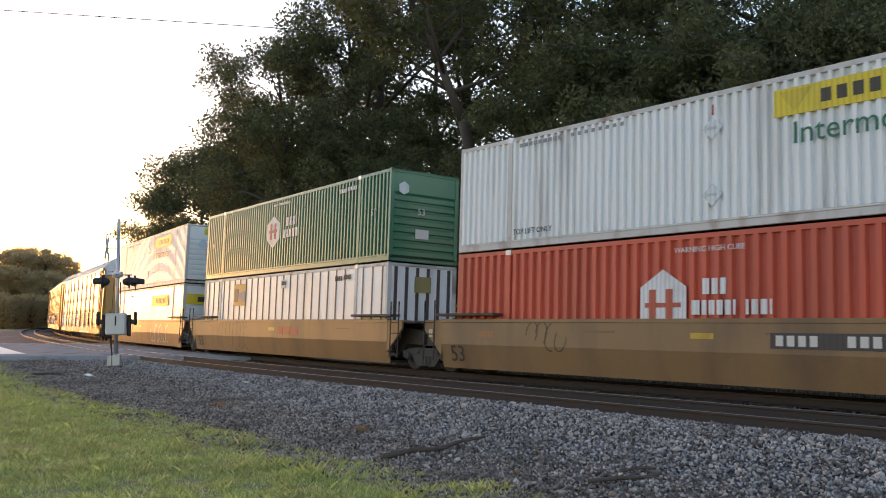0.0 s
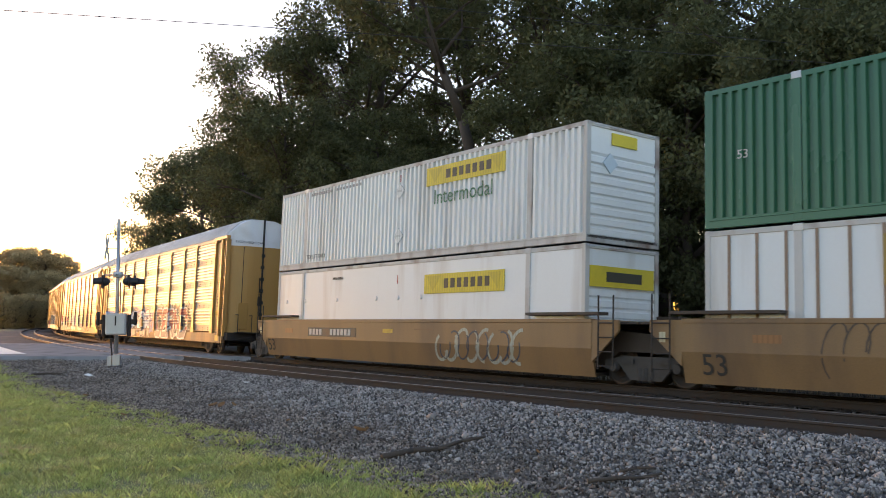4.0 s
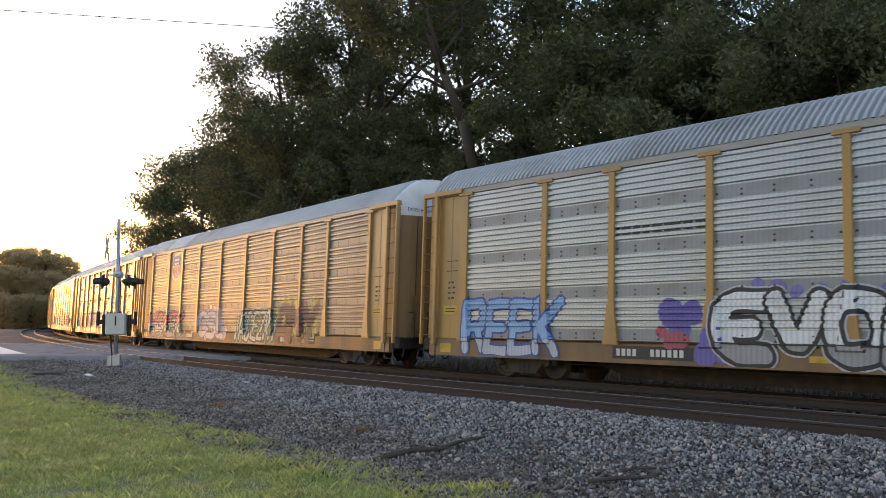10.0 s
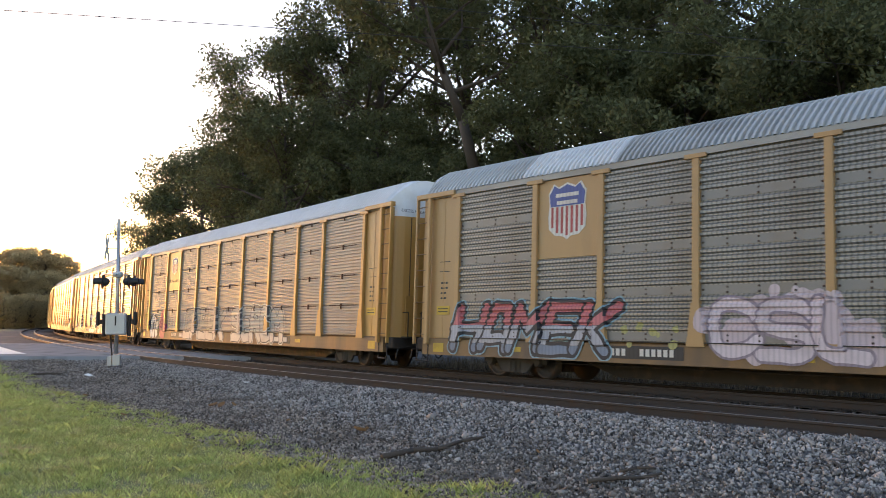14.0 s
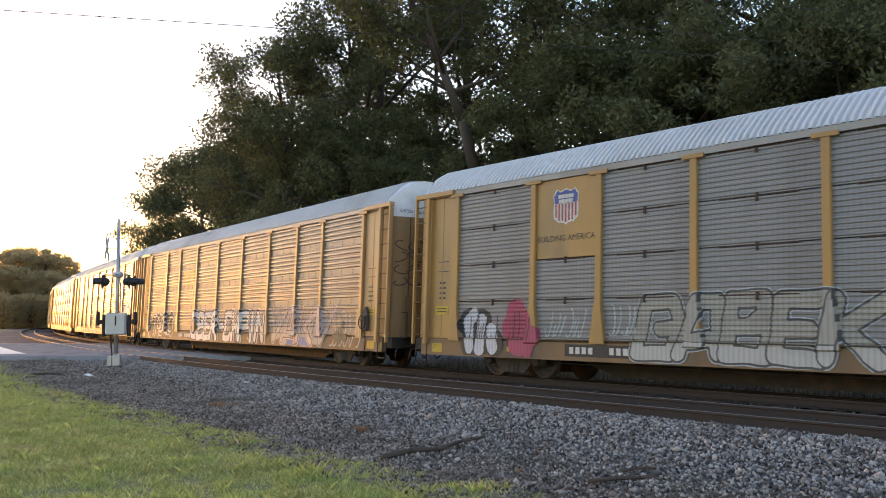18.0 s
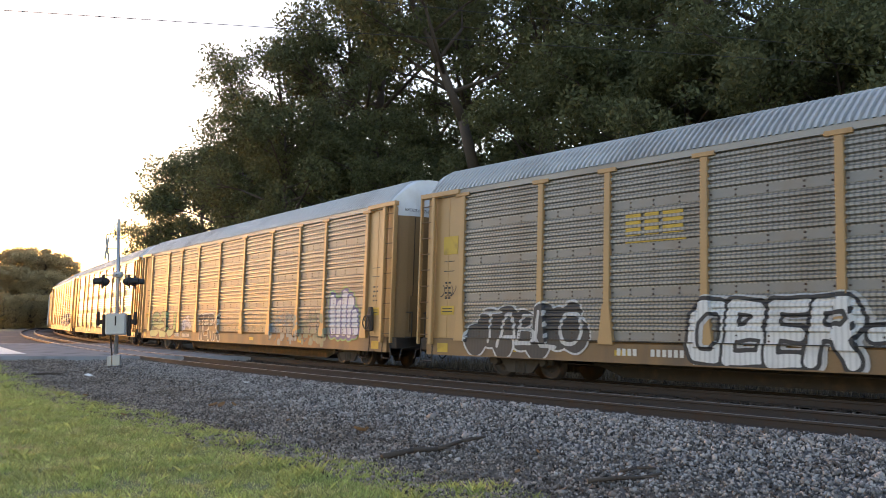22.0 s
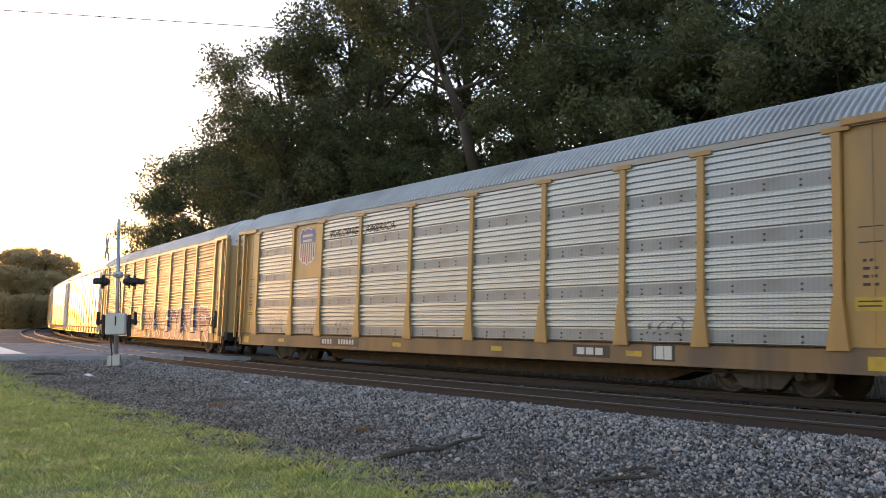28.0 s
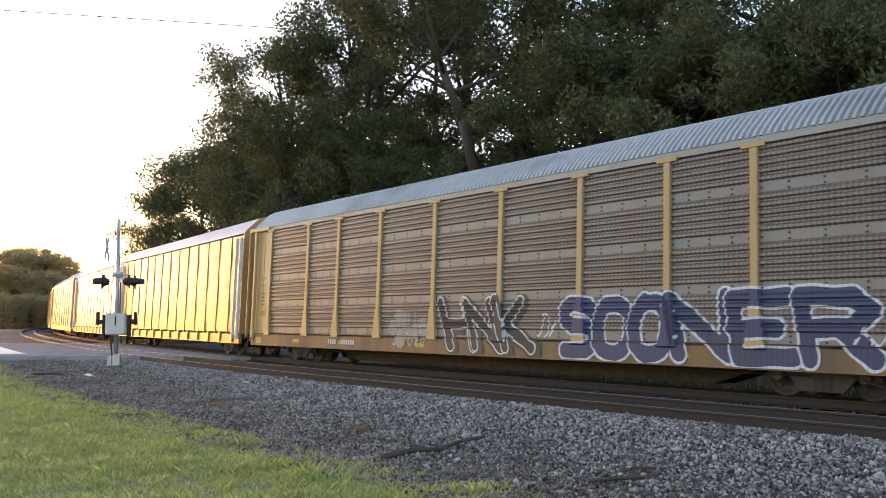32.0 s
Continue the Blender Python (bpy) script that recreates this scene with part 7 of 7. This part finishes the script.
def banner(root, x0, x1, z0, z1, bars_, tilt=True):
    p = part("banner", Geo().cbox(x0, x1, CY - 0.006, CY + 0.02, z0, z1, 0.002), paint((0.72, 0.56, 0.03)), root, "yellow banner with dark shapes and no lettering")
    w = (x1 - x0)
    marks(p, "banner_shape", "", x0 + w * 0.27, z0 + (z1 - z0) * 0.26, [w * 0.055] * bars_, (z1 - z0) * 0.48, CY - 0.007, paint((0.05, 0.045, 0.03)), w * 0.03)
    part("banner_arrow", Geo().prism([(x0 + w * 0.03, z1 - 0.05), (x0 + w * 0.22, z1 - 0.05), (x0 + w * 0.12, z0 + 0.06)], "y", CY - 0.010, CY - 0.005), paint((0.60, 0.46, 0.03)), p)
    part("banner_arrow", Geo().prism([(x0 + w * 0.82, z1 - 0.05), (x0 + w * 0.97, z1 - 0.05), (x0 + w * 0.93, z0 + 0.06)], "y", CY - 0.010, CY - 0.005), paint((0.60, 0.46, 0.03)), p)


def placard(root, x, z):
    p = part("placard", Geo().prism([(x - 0.24, z), (x, z + 0.24), (x + 0.24, z), (x, z - 0.24)], "y", CY - 0.02, CY + 0.01), paint((0.66, 0.72, 0.74)), root, "pale blue-white diamond placard holder")
    part("placard_bar", Geo().box(x - 0.12, x + 0.12, CY - 0.026, CY - 0.02, z - 0.03, z + 0.03), paint((0.5, 0.56, 0.58)), p)


for root in (c_jb1, c_jb3):
    banner(root, 1.5, 5.1, 2.08, 2.62, 7)
    part("lettering", lettering("Intermodal", 0.62, paint((0.02, 0.16, 0.08)), 0.002), None, root, "dark green letters", at=(3.25, CY - 0.006, 1.70))
    placard(root, 0.1, 2.12)
    placard(root, 0.1, 0.72)
    part("red_bar", Geo().box(0.09, 0.13, CY - 0.008, CY, 2.4, 2.62), paint((0.45, 0.06, 0.05)), root)
    part("stencil", lettering("TOP LIFT ONLY", 0.2, M_INK, 0.002), None, root, "dark stencilled letters", at=(-5.2, CY - 0.004, 0.40))
    marks(root, "stencil", "faint dark stencilled line", -5.7, 2.6, [0.12] * 9, 0.1, CY, paint((0.25, 0.26, 0.27)), 0.05)
    marks(root, "stencil", "", -3.9, 2.6, [0.1] * 8, 0.09, CY, paint((0.25, 0.26, 0.27)), 0.12)
banner(c_jb2, 1.55, 5.15, 1.86, 2.42, 7)
for x in (-7.31, -5.85, -3.6, -1.09, 0.16, 1.38):
    part("rivet_plate", Geo().lathe([(0.01, CY - 0.015), (0.06, CY - 0.012), (0.075, CY + 0.01)], "y", (x, 0, 1.78), 10), M_CSMOOTH, c_jb2)
marks(c_jb2, "stencil", "small dark stencilled figures", -3.9, 2.47, [0.06] * 8, 0.08, CY, M_INK, 0.025)
part("red_bar", Geo().box(0.1, 0.14, CY - 0.008, CY, 2.2, 2.46), paint((0.40, 0.10, 0.10)), c_jb2)
part("end_banner", Geo().cbox(8.06, 8.085, -1.15, 1.1, 1.9, 2.4, 0.003), paint((0.72, 0.56, 0.03)), c_jb2, "yellow banner across the end with dark shapes")
part("end_banner_shape", Geo().box(8.083, 8.09, -0.6, 0.65, 2.03, 2.27), paint((0.05, 0.045, 0.03)), c_jb2)
part("end_banner", Geo().cbox(8.06, 8.085, -0.45, 0.45, 2.42, 2.72, 0.003), paint((0.72, 0.56, 0.03)), c_jb3, "small yellow banner on the container end")
part("placard", Geo().prism([(-0.75, 1.95), (-0.5, 2.2), (-0.25, 1.95), (-0.5, 1.7)], "x", 8.05, 8.09), paint((0.62, 0.72, 0.78)), c_jb3, "pale blue diamond placard on the end")
# orange-red container: white house mark
house = [(-1.75, 1.1), (-1.75, 1.8), (-1.15, 2.18), (-0.55, 1.8), (-0.55, 1.1)]
hs = part("house_mark", Geo().prism([(x, z) for x, z in house], "y", CY - 0.006, CY + 0.01), paint(WHITE), c_red, "white house shape with a red upright sign")
for x in (-1.42, -0.98):
    part("house_bar", Geo().box(x - 0.09, x + 0.09, CY - 0.012, CY - 0.005, 1.1, 1.75), paint((0.48, 0.09, 0.05)), hs)
part("house_bar", Geo().box(-1.62, -0.68, CY - 0.0125, CY - 0.0055, 1.36, 1.46), paint((0.48, 0.09, 0.05)), hs)
marks(c_red, "name_shape", "white rounded shapes in two lines", -0.15, 1.62, [0.16, 0.14, 0.14], 0.33, CY, paint(WHITE), 0.06)
marks(c_red, "name_shape", "", -0.42, 1.2, [0.2, 0.12, 0.14, 0.14, 0.14, 0.06], 0.3, CY, paint(WHITE), 0.05)
marks(c_red, "name_shape", "", 0.85, 1.2, [0.07, 0.14, 0.14, 0.05], 0.3, CY, paint(WHITE), 0.06)
part("lettering", lettering("WARNING HIGH CUBE", 0.165, paint(WHITE), 0.002), None, c_red, "small white letters", at=(0.0, CY - 0.004, 2.56))
# green container: hexagon and shapes
part("hexagon_mark", Geo().prism([(-1.33, 1.3), (-0.74, 0.95), (-0.15, 1.3), (-0.15, 1.9), (-0.74, 2.22), (-1.33, 1.9)], "y", CY - 0.006, CY + 0.01), paint((0.62, 0.64, 0.62)), c_green, "white hexagon with a red upright sign")
for x in (-0.93, -0.55):
    part("hexagon_bar", Geo().box(x - 0.085, x + 0.085, CY - 0.012, CY - 0.005, 1.3, 1.92), paint((0.36, 0.04, 0.06)), c_green)
part("hexagon_bar", Geo().box(-1.1, -0.38, CY - 0.0125, CY - 0.0055, 1.55, 1.66), paint((0.36, 0.04, 0.06)), c_green)
marks(c_green, "name_shape", "white rounded shapes in two lines", 0.42, 1.72, [0.22, 0.2, 0.2], 0.34, CY, paint((0.62, 0.64, 0.62)), 0.08)
marks(c_green, "name_shape", "", 0.16, 1.28, [0.24, 0.14, 0.2, 0.2, 0.2], 0.32, CY, paint((0.62, 0.64, 0.62)), 0.08)
part("lettering", lettering("53'", 0.3, paint((0.6, 0.62, 0.6)), 0.002), None, c_green, "white figures", at=(7.08, CY - 0.004, 1.58))
part("lettering", lettering("53", 0.26, paint((0.6, 0.62, 0.6)), 0.002), None, c_green, "", at=(-7.2, CY - 0.004, 1.45))
marks(c_green, "stencil", "small white stencilled figures", 4.68, 2.46, [0.1] * 4, 0.14, CY, paint((0.6, 0.62, 0.6)), 0.03)
marks(c_green, "stencil", "", 5.25, 2.48, [0.08] * 6, 0.14, CY, paint((0.6, 0.62, 0.6)), 0.03)
marks(c_green, "stencil", "", -0.8, 2.58, [0.08] * 14, 0.09, CY, paint((0.5, 0.55, 0.5)), 0.03)
part("lettering", lettering("53", 0.3, paint((0.6, 0.62, 0.6)), 0.002), None, c_green, "white figures on the end", at=pose(8.085, -0.15, 1.6, 0, 0, 90))
part("end_mark", Geo().prism([(-1.0, 2.2), (-0.82, 2.1), (-0.64, 2.2), (-0.64, 2.42), (-0.82, 2.52), (-1.0, 2.42)], "x", 8.06, 8.085), paint((0.62, 0.64, 0.62)), c_green, "small white hexagon on the end")
part("end_notice", Geo().box(8.06, 8.082, -0.35, 0.15, 0.75, 1.05), paint((0.62, 0.62, 0.6)), c_green, "white notice on the end wall")
# ribbed white container
part("emblem", Geo().cbox(-4.5, -3.2, CY - 0.008, CY, 1.7, 2.6, 0.003), paint((0.36, 0.25, 0.07)), c_emp, "faded mustard square with dark and blue shapes")
for x0, x1, z0, z1, col in ((-4.38, -4.0, 1.85, 2.4, (0.05, 0.05, 0.06)), (-3.98, -3.62, 2.0, 2.25, (0.16, 0.22, 0.34)), (-3.56, -3.3, 1.85, 2.3, (0.16, 0.22, 0.34))):
    part("emblem_shape", Geo().box(x0, x1, CY - 0.013, CY - 0.007, z0, z1), paint(col), c_emp)
marks(c_emp, "stencil", "small dark stencilled figures", 4.62, 2.42, [0.1] * 4, 0.16, CY - 0.006, M_INK, 0.03)
marks(c_emp, "stencil", "", 5.25, 2.45, [0.09] * 4, 0.16, CY - 0.006, M_INK, 0.03)
part("notice", Geo().box(0.25, 0.66, CY - 0.010, CY, 2.3, 2.62), paint((0.55, 0.58, 0.58)), c_emp, "pale notice with dark figures")
marks(c_emp, "stencil", "", 0.3, 2.42, [0.09, 0.09, 0.04, 0.09], 0.14, CY - 0.011, M_INK, 0.02)
part("end_emblem", Geo().box(8.06, 8.09, -0.3, 0.3, 2.0, 2.5), paint((0.30, 0.25, 0.10)), c_emp, "mustard emblem on the end wall")
# well cars
for root, s53, board in ((wells[0], -7.8, (1.5, 4.6)), (wells[1], -7.75, None), (wells[2], -8.05, (-5.15, -1.9))):
    part("lettering", lettering("53", 0.62, M_INK, 0.002), None, root, "dark stencilled figures", at=pose(s53, -1.452, 0.53, 12.8, 0, 0))
    part("sill_stencil", Geo().box(-0.3, 0.25, -1.506, -1.499, 1.06, 1.18), M_SAFETY, root, "yellow painted mark")
    part("stencil", Geo().box(-6.9, -6.3, -1.506, -1.499, 1.0, 1.16), paint((0.30, 0.14, 0.05)), root)
    part("reflector", Geo().box(-9.05, -8.9, -1.498, -1.489, 0.98, 1.2), paint((0.62, 0.58, 0.40)), root, "pale reflector patch")
    if board:
        x0, x1 = board
        part("number_board", Geo().cbox(x0, x1, -1.507, -1.499, 0.9, 1.2, 0.002), paint((0.05, 0.045, 0.045)), root, "dark board with pale figures")
        w = (x1 - x0) / 13
        marks(root, "figure", "pale stencilled figures", x0 + w * 0.5, 0.95, [w * 0.62] * 4, 0.2, -1.509, M_LETTER, w * 0.33)
        marks(root, "figure", "", x0 + w * 6.3, 0.95, [w * 0.62] * 6, 0.2, -1.509, M_LETTER, w * 0.33)
    for x in (-3.2, 1.4, 5.2):
        part("stencil", Geo().box(x, x + 0.9, -1.505, -1.499, 1.16, 1.2), paint((0.2, 0.11, 0.05)), root)
red = paint((0.33, 0.05, 0.04))
for x in (0.5, 1.12, 1.75):
    part("owner_mark", Geo().prism([(x, 0.92), (x + 0.5, 0.92), (x + 0.56, 1.22), (x + 0.06, 1.22)], "y", -1.506, -1.499), red, wells[1], "faded red block shape")


def well_scrawl(root, x0, x1, z0, z1, color, n, seed, width=0.035):
    r = random.Random(seed)
    for k in range(n):
        x, t0 = x0 + (x1 - x0) * (k + 0.5) / n, r.random() * 6
        v, f = ribbon([(x + (x1 - x0) / n * 0.6 * math.sin(t0 + q / 10 * 4), z0 + (z1 - z0) * (0.5 + 0.5 * math.cos(t0 + q / 10 * 3.4))) for q in range(11)], width)
        g = Geo().add([(u, -1.506 - 0.0004 * (seed % 3) if z > 0.80 else -1.506 + (0.80 - z) * 0.2266, z) for u, z in v], f)
        part("graffiti", g, paint(color), root, "thin sprayed scrawl")


well_scrawl(wells[1], -5.5, -2.3, 0.3, 1.4, (0.10, 0.07, 0.05), 8, 5)
well_scrawl(wells[0], -5.1, -3.8, 0.7, 1.4, (0.09, 0.06, 0.045), 4, 6)
well_scrawl(wells[2], 2.5, 6.2, 0.35, 1.2, (0.40, 0.42, 0.36), 8, 7, 0.09)
well_scrawl(wells[2], 2.7, 6.0, 0.4, 1.15, (0.05, 0.06, 0.09), 8, 8, 0.05)


# ---------------------------------------------------------------- what moves
def motions():
    """The train rolls along the line; its wheels turn."""
    times = [k * 0.8 for k in range(41)]
    for root, s, half, *z in RIDERS:
        up = Matrix.Translation((0, 0, z[0] if z else 0))
        walk(root, [(t, riding(s + travelled(t), half) @ up) for t in times])
    spin = [k / 15 for k in range(481)]
    turns = [math.degrees(travelled(t) / WHEEL_R) for t in spin]
    for w, xa in TRUCKS:
        walk(w, [(t, pose(xa, 0, WHEEL_R, 0, a, 0)) for t, a in zip(spin, turns)])


motions()
